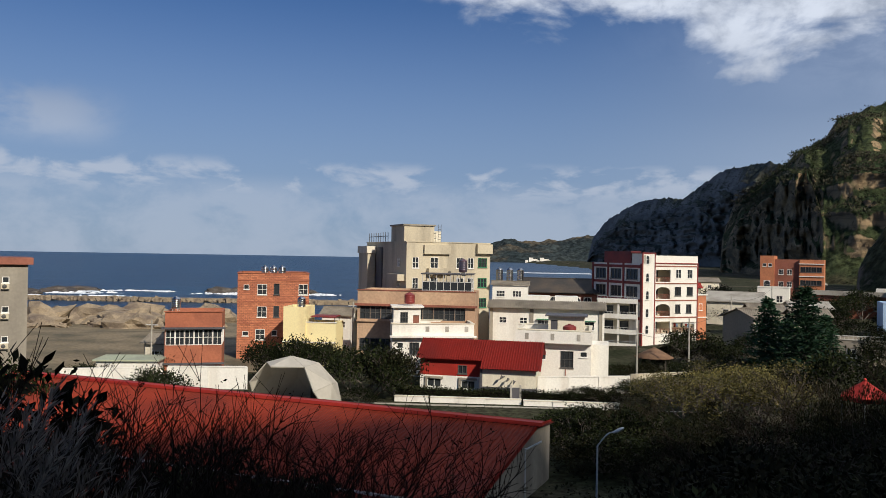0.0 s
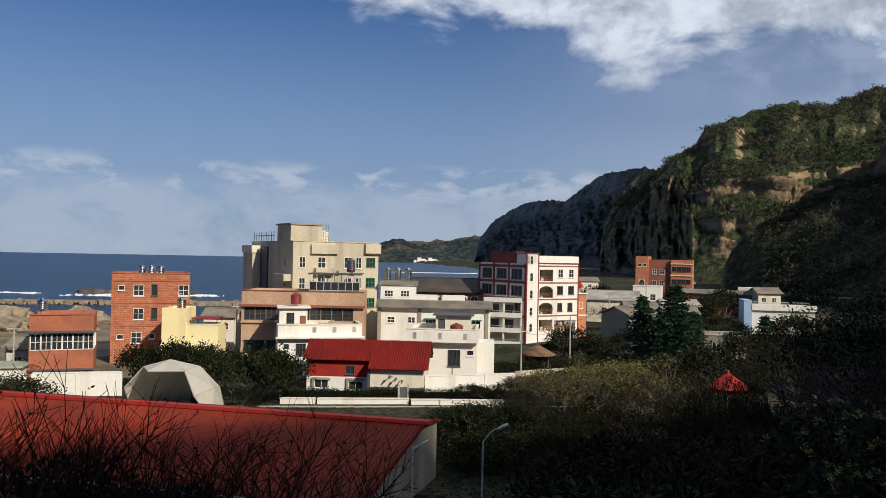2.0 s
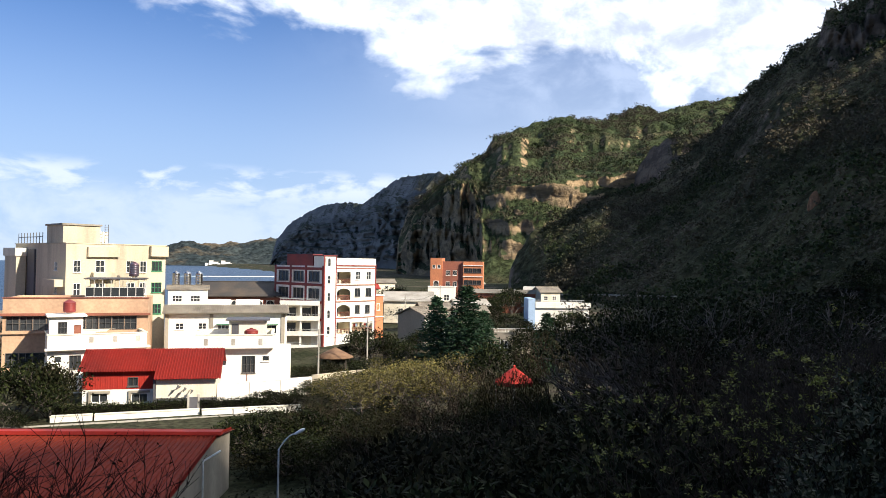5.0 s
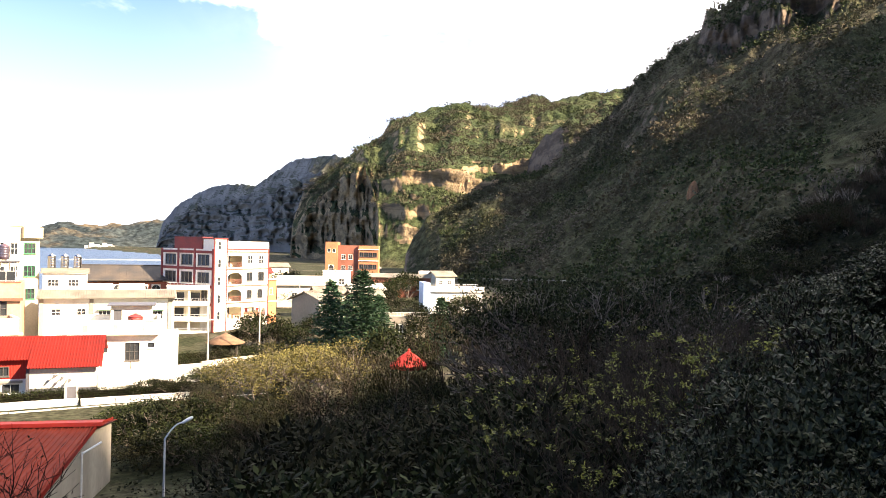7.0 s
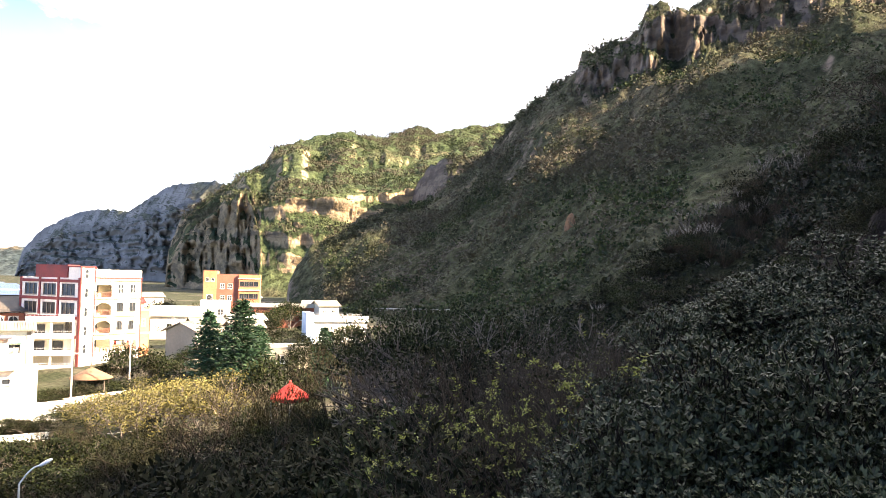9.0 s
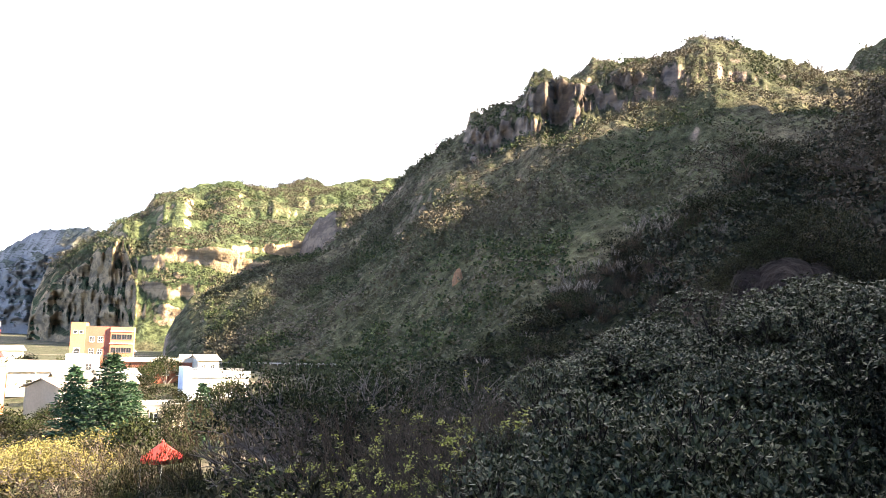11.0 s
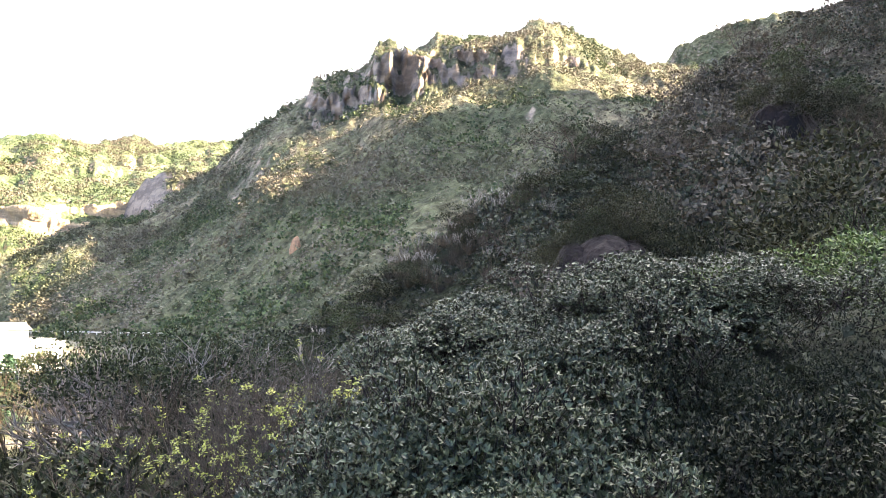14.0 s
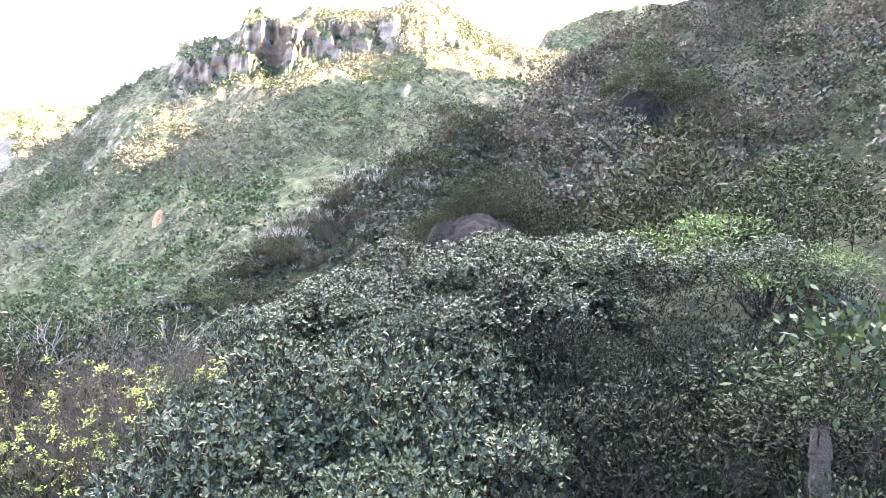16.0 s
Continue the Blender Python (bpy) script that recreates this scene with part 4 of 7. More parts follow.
# large grey apartment block
m, w = house_place((-5.6, 114.9), (7.6, 120.6))
D = 20.0
t = thing("apartment_block", "large weathered grey cement apartment block with roof structures", "apartment block", m)
fw = [(x, z, ww, 1.7, W2) for z in (14.0, 10.8, 7.6, 4.4) for x, ww in ((1.0, 1.0), (4.0, 1.3), (8.4, 1.3), (10.4, 1.0))] + [(12.2, z, 1.6, 1.5, dict(cols=3, rows=2, frame_mat=GREEN_AWNING)) for z in (14.2, 11.0, 7.8)]
lw = [(1.2, z, 1.4, 1.8, W2) for z in (14.0, 10.8, 7.6)] + [(7.0, z, 1.6, 1.9, W2) for z in (14.0, 10.8, 7.6, 4.4)] + [(16.0, z, 1.0, 1.2, W2) for z in (14.2, 11.0, 7.8)]
shell(t, w, D, 0, 17.0, PALE_GREY, {"front": fw, "left": lw}, 1.0, cap=PALE_GREY)
band(t, "balcony", (3.4, -0.9, 13.0, 6.6, -0.01, 14.0), PALE_GREY)
band(t, "balcony", (3.4, -0.9, 9.8, 6.6, -0.01, 10.8), PALE_GREY)
band(t, "bay", (11.8, -0.7, 16.4, w + 0.1, -0.01, 17.9), PALE_GREY)
band(t, "bay", (2.8, -0.5, 16.2, 7.2, -0.01, 17.6), PALE_GREY)
part("stair_strip", boxes((-0.25, 11.2, 3.0, -0.004, 14.2, 17.2)), DARK_GREY, t, "dark tiled stair strip")
band(t, "penthouse", (0.3, 2.0, 17.0, 5.4, 8.0, 20.6), PALE_GREY)
band(t, "penthouse", (5.4, 3.5, 17.0, 7.2, 8.0, 19.9), CREAM)
band(t, "penthouse_top", (0.1, 1.8, 20.6, 5.6, 8.2, 20.85), GREY)
part("ladder", boxes((6.0, 1.9, 17.0, 6.06, 1.96, 20.9), (6.5, 1.9, 17.0, 6.56, 1.96, 20.9), *[(6.06, 1.9, 17.3 + 0.4 * i, 6.5, 1.96, 17.36 + 0.4 * i) for i in range(9)]), DARK_FRAME, t)
fl = faces_of(w, D)["left"]
rb = bmesh.new()
for i in range(9):
    box(rb, 0.5 + 1.25 * i, 0.2, 18.0, 0.58 + 1.25 * i, 0.28, 19.7)
box(rb, 0.5, 0.2, 19.0, 10.6, 0.28, 19.1)
part("railing", rb, DARK_FRAME, t, place=fl)
for z in (9.9, 13.1):
    for x in (7.2, 9.8):
        aircon(*on(m, x, 0, z), math.degrees(m.to_euler().z))
# stepped wing on the block's shore side
m2 = m @ pose(0, 0, 0)
band(t, "wing", (-1.6, 14.6, 0, -0.26, 19.6, 16.2), PALE_GREY)
band(t, "wing_coping", (-1.8, 14.4, 16.2, -0.2, 19.8, 17.4), CREAM)
for z in (5.2, 8.6, 12.0):
    band(t, "balcony", (-1.2, 0.6, z, -0.004, 5.2, z + 1.0), PALE_GREY)

# white terrace house
m, w = house_place((-6.5, 98.4), (4.3, 99.6))
t = thing("terrace_house", "white two-storey house with a walled roof terrace", "house", m)
shell(t, w, 6, 0, 5.6, WHITE, {"front": [(0.7, 3.7, 0.8, 0.8, S1), (2.3, 2.9, 1.3, 1.6, dict(cols=3, rows=1, frame_mat=DARK_FRAME)), (6.0, 3.0, 1.4, 1.5, W2)]}, 1.3, cap=CREAM)
band(t, "canopy", (-0.3, -0.9, 5.2, w + 0.3, -0.01, 5.4), WHITE)
f = bmesh.new()
panel(f, pose(0.2, 1.0, 0), 3.6, 5.6, 9.0, [(0.9, 7.0, 1.0, 1.4), (2.6, 5.8, 0.8, 2.2)])
box(f, 0.2, 1.22, 5.6, 0.42, 4.2, 9.0), box(f, 3.58, 1.22, 5.6, 3.8, 4.2, 9.0), box(f, 0.42, 4.0, 5.6, 3.58, 4.2, 9.0)
part("penthouse", f, WHITE, t)
window(t, pose(0.2, 1.0, 0), 0.9, 7.0, 1.0, 1.4, cols=3, rows=2, frame_mat=DARK_FRAME)
part("door", boxes((2.82, 1.1, 5.8, 3.58, 1.16, 8.0)), BROWN, t)
band(t, "penthouse_top", (-0.1, 0.5, 9.0, 4.2, 4.5, 9.2), WHITE)
for x in (4.4, 7.0, 9.6):
    part("parapet_grille", boxes((x, -0.02, 5.9, x + 0.5, -0.004, 6.6)), CONCRETE, t)
water_tank(*on(m, 2.4, 2.6, 9.2), 0.7, 1.5, RED_TANK, "red-brown round water tank on a white roof", 0.2)

# red-roofed house with sheet-metal walls
m, w = house_place((-2.5, 90.2), (11.2, 87.4))
t = thing("red_roof_house", "low house with a red ribbed metal roof and red walls", "house", m)
f = bmesh.new()
panel(f, pose(0, 0, 0), 7.6, 1.7, 4.0, [(4.6, 2.0, 1.1, 1.0)])
box(f, 0, 0.22, 1.7, 0.2, 6.0, 4.0), box(f, 0.2, 5.8, 1.7, w, 6.0, 4.0)
for i in range(30):
    box(f, 0.1 + 0.25 * i, -0.03, 1.75, 0.16 + 0.25 * i, -0.004, 1.98 if 4.4 < 0.1 + 0.25 * i < 5.8 else 3.95)
part("upper_wall", f, RED_SHEET, t)
f = bmesh.new()
panel(f, pose(0, 0, 0), 7.6, -1, 1.7, [(0.9, 0.3, 1.7, 1.0), (5.0, 0.2, 1.7, 1.0)])
box(f, 0, 0.22, -1, 0.2, 6.0, 1.7), box(f, 0.2, 5.8, -1, w, 6.0, 1.7)
part("lower_wall", f, WHITE, t)
window(t, pose(0, 0, 0), 4.6, 2.0, 1.1, 1.0, cols=2, rows=1, frame_mat=DARK_FRAME)
for x in (0.9, 5.0):
    window(t, pose(0, 0, 0), x, 0.3 if x < 2 else 0.2, 1.7, 1.0, cols=2, rows=1)
    part("window_surround", boxes((x - 0.25, -0.22, 1.32, x + 1.95, -0.01, 1.55), (x - 0.25, -0.22, 0.1, x - 0.02, -0.01, 1.32)), GREY, t)
f = bmesh.new()
panel(f, pose(7.8, -1.6, 0), w - 7.8, 0.9, 2.9, [])
box(f, w - 0.2, -1.38, 0.9, w, 5.8, 2.9), box(f, 7.8, -1.38, 0.9, 8.0, 0.0, 2.9)
part("porch_wall", f, CREAM, t)
# a dark block fills the space under the porch in place of shade
part("porch_shade_block", boxes((8.0, -1.2, -1, w, 5.7, 0.88)), DARK, t)
part("porch_frame", boxes((7.5, -1.75, 0.6, w + 0.15, -1.61, 0.88), (7.5, -1.75, 2.92, w + 0.15, -1.61, 3.1), (7.5, -1.75, 0.88, 7.75, -1.61, 2.92), (w - 0.1, -1.75, -1.0, w + 0.15, -1.61, 0.6), (7.5, -1.75, -1.0, 7.75, -1.61, 0.6)), DARK_GREY, t)
bm = bmesh.new()
for k in range(3):
    tube(bm, (10.4 + 0.5 * k, -1.75, 2.2 - 0.2 * k), (10.2 + 0.7 * k, -2.3, 2.3 - 0.25 * k), 0.05)
    tube(bm, (10.2 + 0.7 * k, -2.3, 2.3 - 0.25 * k), (10.0 + 0.75 * k, -2.6, 2.0 - 0.25 * k), 0.16, 0.05)
part("wall_lamp", bm, DARK_FRAME, t)
for x0, x1, ye, ze in ((-0.4, 7.6, -0.7, 3.72), (7.6, w + 0.6, -2.4, 3.05)):
    bm = bmesh.new()
    n = int((x1 - x0) / 0.28)
    lo, hi = [], []
    for i in range(n):
        for f_, dz in ((0.0, 0.0), (0.12, 0.09), (0.3, 0.09), (0.42, 0.0)):
            x = x0 + (x1 - x0) * (i + f_) / n
            lo.append(bm.verts.new((x, ye, ze + dz))), hi.append(bm.verts.new((x, 3.0, 5.75 + dz)))
    lo.append(bm.verts.new((x1, ye, ze))), hi.append(bm.verts.new((x1, 3.0, 5.75)))
    for i in range(len(lo) - 1):
        bm.faces.new((lo[i], lo[i + 1], hi[i + 1], hi[i]))
    bmesh.ops.solidify(bm, geom=bm.faces[:], thickness=0.08)
    part("roof", bm, RED_SHEET, t)
bm = bmesh.new()
prism(bm, [(-0.4, 5.6), (w + 0.6, 5.6), (w + 0.6, 5.72), (-0.4, 5.72)], 3.0, 3.4)
part("ridge_cap", bm, RED_SHEET, t)
bm = bmesh.new()
v = [bm.verts.new(p) for p in ((-0.4, 3.0, 5.72), (w + 0.6, 3.0, 5.72), (w + 0.6, 6.6, 3.8), (-0.4, 6.6, 3.8))]
bm.faces.new(v[::-1])
bmesh.ops.solidify(bm, geom=bm.faces[:], thickness=0.1)
part("roof", bm, RED_SHEET, t)
gable_wall(t, 0.0, 0.0, 6.0, 4.0, 5.6, 0.2, RED_SHEET)
bm = bmesh.new()
prism(bm, [(-1.5, 2.9), (5.9, 2.9), (5.9, 4.2), (3.0, 5.6), (-1.5, 3.35)], w - 0.2, w + 0.02)
bmesh.ops.transform(bm, matrix=Matrix(((0, 1, 0, 0), (1, 0, 0, 0), (0, 0, 1, 0), (0, 0, 0, 1))), verts=bm.verts)
bmesh.ops.recalc_face_normals(bm, faces=bm.faces)
part("gable", bm, RED_SHEET, t)

# white house with a tiled roof
m, w = house_place((7.0, 110.0), (23.3, 107.4))
t = thing("tiled_roof_house", "white three-storey house with a grey tiled roof edge", "house", m)
wins = [(1.4, 6.3, 1.1, 0.9, W2), (4.4, 6.3, 1.1, 0.9, W2), (7.0, 5.6, 2.5, 1.3, dict(cols=5, rows=1, hood=GREEN_AWNING)), (13.6, 5.6, 1.5, 1.2, dict(cols=2, rows=1, hood=GREEN_AWNING)), (14.6, 2.4, 1.4, 1.4, W2), (2.0, 2.4, 1.4, 1.4, W2)]
shell(t, w, 8, 0, 8.6, WHITE, {"front": wins}, 0.0)
for x in (0.0, w - 0.8, 5.9):
    part("pilaster", boxes((x, -0.14, 0, x + 0.5, -0.004, 8.5)), GREY, t)
bm = bmesh.new()
n = 56
for i in range(n):
    xa, xb = -0.3 + (w + 0.6) * i / n, -0.3 + (w + 0.6) * (i + 0.55) / n
    v = [bm.verts.new(p) for p in ((xa, -0.8, 8.55), (xb, -0.8, 8.55), (xb, 1.6, 9.55), (xa, 1.6, 9.55))]
    u = [bm.verts.new(q.co + Vector((0, 0, 0.14))) for q in v]
    bm.faces.new(u)
    for k in range(4):
        bm.faces.new((v[k], v[(k + 1) % 4], u[(k + 1) % 4], u[k]))
v = [bm.verts.new(p) for p in ((-0.3, -0.8, 8.58), (w + 0.3, -0.8, 8.58), (w + 0.3, 1.6, 9.58), (-0.3, 1.6, 9.58))]
bm.faces.new(v)
v = [bm.verts.new(p) for p in ((-0.3, -0.8, 8.5), (-0.3, 1.6, 8.5), (w + 0.3, 1.6, 8.5), (w + 0.3, -0.8, 8.5))]
bm.faces.new(v)
part("roof_edge", bm, ROOF_TILE, t)
band(t, "roof_back", (0, 1.6, 8.62, w, 7.8, 9.3), CONCRETE)
for x in (5.2, 9.4):
    part("roof_shed", boxes((x, 3.0, 9.3, x + 3.4, 6.5, 10.2)), WHITE, t)

# white house in front of it, with balcony and roof room
m, w = house_place((9.7, 95.3), (18.6, 93.4))
t = thing("balcony_house", "white house with a balcony, roof room and rust-stained walls", "house", m)
wins = [(2.6, 3.1, 1.0, 1.2, dict(cols=2, rows=1)), (5.4, 2.2, 1.6, 2.1, dict(cols=3, rows=2, frame_mat=DARK_FRAME)), (7.8, 3.6, 0.9, 0.7, S1)]
shell(t, w, 8, 0, 5.6, WHITE, {"front": wins}, 1.2, cap=CREAM)
band(t, "canopy", (-0.2, -1.0, 5.3, w + 0.2, -0.01, 5.5), WHITE)
band(t, "balcony_wall", (-0.2, -1.0, 5.5, w + 0.2, -0.8, 6.7), WHITE)
for x in (1.0, 4.2, 7.4):
    part("parapet_grille", boxes((x, -1.03, 5.7, x + 0.45, -1.004, 6.5)), CONCRETE, t)
f = bmesh.new()
panel(f, pose(3.6, 3.0, 0), 4.6, 5.6, 8.4, [(0.3, 6.0, 0.9, 1.9)])
box(f, 3.6, 3.22, 5.6, 3.82, 6.5, 8.4), box(f, 7.98, 3.22, 5.6, 8.2, 6.5, 8.4), box(f, 3.82, 6.3, 5.6, 7.98, 6.5, 8.4)
part("roof_room", f, CREAM, t)
band(t, "roof_room_top", (3.2, 2.4, 8.4, 8.6, 6.8, 8.55), DARK_GREY)
part("door", boxes((3.92, 3.1, 6.0, 4.78, 3.16, 7.9)), DARK_GREY, t)
part("pipe", boxes((6.0, -0.08, 0.2, 6.08, -0.004, 2.1)), BROWN, t)
m2, w2 = house_place((18.6, 95.4), (21.6, 96.2))
band(t, "annex", (w + 0.01, 2.0, 0, w + 2.2, 7.0, 5.0), WHITE)
water_tank(*on(m, 6.4, 1.6, 5.6), 0.85, 1.6, RED_TANK, "red-brown round water tank on a white roof", 0.3)

# house behind with three steel tanks
m, w = house_place((8.0, 119.7), (13.6, 119.0))
t = thing("tank_house", "white house with a small tiled roof edge", "house", m)
shell(t, w, 6, 0, 11.2, WHITE, {"front": [(0.6, 9.6, 1.4, 1.0, W3), (3.2, 9.6, 1.4, 1.0, W3)]}, 0.2)
gable_roof(t, 0, w, 0, 3.0, 11.45, 11.9, ROOF_TILE, 0.3, ribs=0.3)
for i in range(3):
    water_tank(*on(m, 0.9 + 1.7 * i, 3.4, 11.5), 0.55, 2.3, STEEL, "tall stainless steel water tank")
# dark hall behind
m, w = house_place((16.5, 150.0), (30.5, 148.0))
t = thing("dark_hall", "low hall with a black pitched roof and brick arches", "house", m)
shell(t, w, 10, 0, 8.8, BROWN, {"front": [(0.6 + 2.2 * i, 6.8, 1.6, 1.5, dict(cols=2, rows=1, arch=True)) for i in range(6)]}, 0.0)
gable_roof(t, 0, w, 0, 10, 9.0, 11.6, BLACK_ROOF, 0.8, ribs=0.6)

# five-storey house with arcades
m, w = house_place((35.9, 134.6), (47.4, 139.2))
D = 16.0
t = thing("arcade_house", "white five-storey house with red trim and arched balconies", "house", m)
F = [2.6, 5.7, 8.8, 11.9]
wins = [(0.75, z + 0.5, 0.75, 1.6, dict(cols=1, rows=2, arch=True)) for z in (2.0, 5.0, 8.2, 11.4, 14.6)]
wins += [(x, 12.6, 1.2, 1.6, W2) for x in (7.4, 10.0)] + [(x, 9.4, 1.4, 1.6, dict(cols=2, rows=1, frame_mat=DARK_FRAME)) for x in (7.2, 9.9)] + [(x, 6.2, 1.2, 1.6, dict(cols=2, rows=1, arch=True, frame_mat=DARK_FRAME)) for x in (7.3, 9.8)]
lw = [(1.2 + 5.0 * i, z, 3.4, 2.0, dict(cols=3, rows=1, frame_mat=GREY)) for z in (12.2, 9.0, 5.8) for i in (0, 1, 2)]
f = bmesh.new()
bal = [(3.0, z, 3.2, 2.2) for z in (11.9, 8.8, 5.7, 2.5)] + [(6.6, 2.5, 5.2, 2.0)]
panel(f, pose(0, 0, 0), w, 0, 15.2, [q[:4] for q in wins] + bal, 0.25)
fl, fr_ = faces_of(w, D)["left"], faces_of(w, D)["right"]
panel(f, fl @ pose(0.25, 0, 0), D - 0.5, 0, 15.2, [(q[0] - 0.25, *q[1:4]) for q in lw], 0.25)
panel(f, fr_ @ pose(0.25, 0, 0), D - 0.5, 0, 15.2, [], 0.25)
box(f, 0, D - 0.25, 0, w, D, 15.2)
part("wall", f, WHITE, t)
for q in wins:
    window(t, pose(0, 0, 0), *q[:4], **q[4])
for q in lw:
    window(t, fl, *q[:4], **q[4])
f = bmesh.new()
for z in (2.3, 5.5, 8.6, 11.7, 14.9):
    box(f, 0.25, 0.25, z - 0.2, w - 0.25, D - 0.25, z)
part("floor_slab", f, CREAM, t)
part("inner_wall", boxes((0.3, 2.4, 0, w - 0.3, 2.6, 14.7)), CREAM, t)
for k, z in enumerate((11.9, 8.8, 5.7, 2.5)):
    railing(t, 3.0, 6.2, 0.1, z, 0.9, BROWN, 0.2)
    part("door", boxes((4.0, 2.3, z, 5.2, 2.39, z + 2.0)), DARK_GREY, t)
    if k in (1, 2):
        bm = bmesh.new()
        for s in (0, 1):
            pts = [(3.0, z + 2.2)] + [(3.0 + 1.6 * (1 - math.cos(a)), z + 1.3 + 0.9 * math.sin(a)) for a in np.linspace(0, math.pi / 2, 8)]
            pts = [(9.2 - px if s else px, pz) for px, pz in pts]
            prism(bm, pts, 0.01, 0.24)
        part("arch", bm, WHITE, t)
railing(t, 6.6, 11.8, 0.1, 2.5, 0.9, BROWN, 0.2)
part("stair_tower", boxes((0.0, 0.3, 15.2, 2.7, 3.2, 17.0), (0.0, 0.0, 15.2, 0.74, 0.3, 17.0), (1.52, 0.0, 15.2, 2.7, 0.3, 17.0), (0.74, 0.0, 16.7, 1.52, 0.3, 17.0)), WHITE, t)
for q in ((-0.15, -0.15, 17.0, 2.85, 3.4, 17.2), (-0.1, -0.1, 0, 0.12, -0.004, 17.0), (2.62, -0.1, 0, 2.8, -0.004, 17.0), (2.85, -0.15, 15.2, w + 0.1, 0.1, 15.4), (w - 0.15, -0.1, 0, w + 0.05, -0.004, 15.2)):
    part("trim", boxes(q), MAROON, t, "dark red painted trim")
for z in (5.35, 8.45, 11.55, 14.7):
    part("string_course", boxes((2.8, -0.12, z, w - 0.15, -0.004, z + 0.18)), BROWN, t)
part("parapet", boxes((2.85, 0.1, 15.2, w, 0.3, 15.9), (w - 0.2, 0.3, 15.2, w, D, 15.9)), CREAM, t)
for z in (11.4, 8.2, 5.0, 14.4):
    part("trim", boxes((-0.12, 0, z, -0.004, D, z + 0.5)), MAROON, t, "dark red painted trim")
for y in (0.0, 5.4, 10.4, 15.6):
    part("trim", boxes((-0.14, y, 0, -0.004, y + 0.5, 15.2)), MAROON, t, "dark red painted trim")
part("roof_room", boxes((-0.02, 3.5, 15.2, 2.2, 12.0, 17.4)), MAROON, t, "dark red sheet roof room")
band(t, "annex", (w + 0.01, 0.6, 0, w + 2.6, 7.0, 9.4), ORANGE, "salmon-tiled annex")
window(t, pose(w, 0.6, 0), 0.9, 6.6, 0.8, 1.3, cols=1, rows=2, arch=True)
part("coping", boxes((w, 0.4, 9.41, w + 2.8, 7.2, 9.6)), WHITE, t)
part("string_course", boxes((w + 0.02, 0.45, 5.2, w + 2.7, 0.59, 5.4)), WHITE, t)
for x in (4.2, 6.6):
    bm = bmesh.new()
    tube(bm, on(m, x, 1.5, 14.9), on(m, x, 1.5, 16.9), 0.03)
    p_ = part("antenna", bm, LAMP_GREY, None)
    tagged(p_, "thin grey roof antenna pole", "antenna")
# terraces beside it
m, w = house_place((28.6, 138.0), (35.2, 134.9))
t = thing("terrace_block", "white block with open terraces and railings", "house", m)
for z in (0.0, 2.5, 5.3, 8.1):
    band(t, "floor_slab", (0, 0, z - 0.2, w, 9, z), WHITE)
    band(t, "balcony_wall", (0, 0, z, w, 0.18, z + 0.65), WHITE)
    railing(t, 0, w, 0.1, z + 0.65, 0.4, LAMP_GREY, 0.6)
band(t, "inner_wall", (0, 2.6, 0, w, 2.8, 8.0), CREAM)
for z in (2.5, 5.3):
    for x in (0.8, 3.6):
        part("door", boxes((x, 2.5, z, x + 1.6, 2.59, z + 2.0)), GLASS, t)
for x in (0, w - 0.3, w / 2):
    part("pillar", boxes((x, 0.2, -1, x + 0.3, 0.5, 7.9)), WHITE, t)

# far orange house
m, w = house_place((83.9, 197.9), (97.0, 190.5))
t = thing("orange_house", "orange and brown tiled four-storey house", "house", m)
shell(t, 3.4, 8, 2, 17.0, ORANGE, {"front": [(0.6, 14.6, 0.9, 0.9, S1), (2.0, 14.6, 0.9, 0.9, S1), (0.9, 9.0, 1.6, 2.0, dict(cols=1, rows=2, arch=True))]}, 0.5)
f = bmesh.new()
wn_ = [(1.0, 12.6, 1.2, 1.4), (3.0, 12.6, 1.2, 1.4), (1.0, 9.4, 1.2, 1.4), (3.0, 9.4, 1.2, 1.4)]
panel(f, pose(3.41, 0.8, 0), 6.0, 2, 16.6, wn_)
box(f, 3.41, 1.02, 2, 9.4, 8.0, 2.2), box(f, 3.41, 7.8, 2.2, 9.4, 8.0, 16.6), box(f, 3.41, 1.02, 16.4, 9.4, 7.8, 16.6)
part("wall", f, BROWN, t)
for q in wn_:
    window(t, pose(3.41, 0.8, 0), *q, **W2)
f = bmesh.new()
wn_ = [(0.2 + 1.25 * i, z, 1.2, 1.3) for z in (13.4, 10.0) for i in range(4)]
panel(f, pose(9.42, 0.0, 0), w - 9.42, 2, 16.6, wn_)
box(f, w - 0.22, 0.22, 2, w, 8, 16.6), box(f, 9.42, 7.8, 2, w - 0.22, 8, 16.6), box(f, 9.42, 0.22, 16.4, w - 0.22, 7.8, 16.6), box(f, 9.42, 0.22, 2, 9.64, 7.8, 16.4)
part("wall", f, ORANGE, t)
for q in wn_:
    window(t, pose(9.42, 0.0, 0), *q, cols=2, rows=1, frame_mat=DARK_FRAME)
for z in (12.2, 15.4):
    band(t, "ledge", (9.3, -0.25, z, w + 0.1, -0.01, z + 0.2), WHITE)

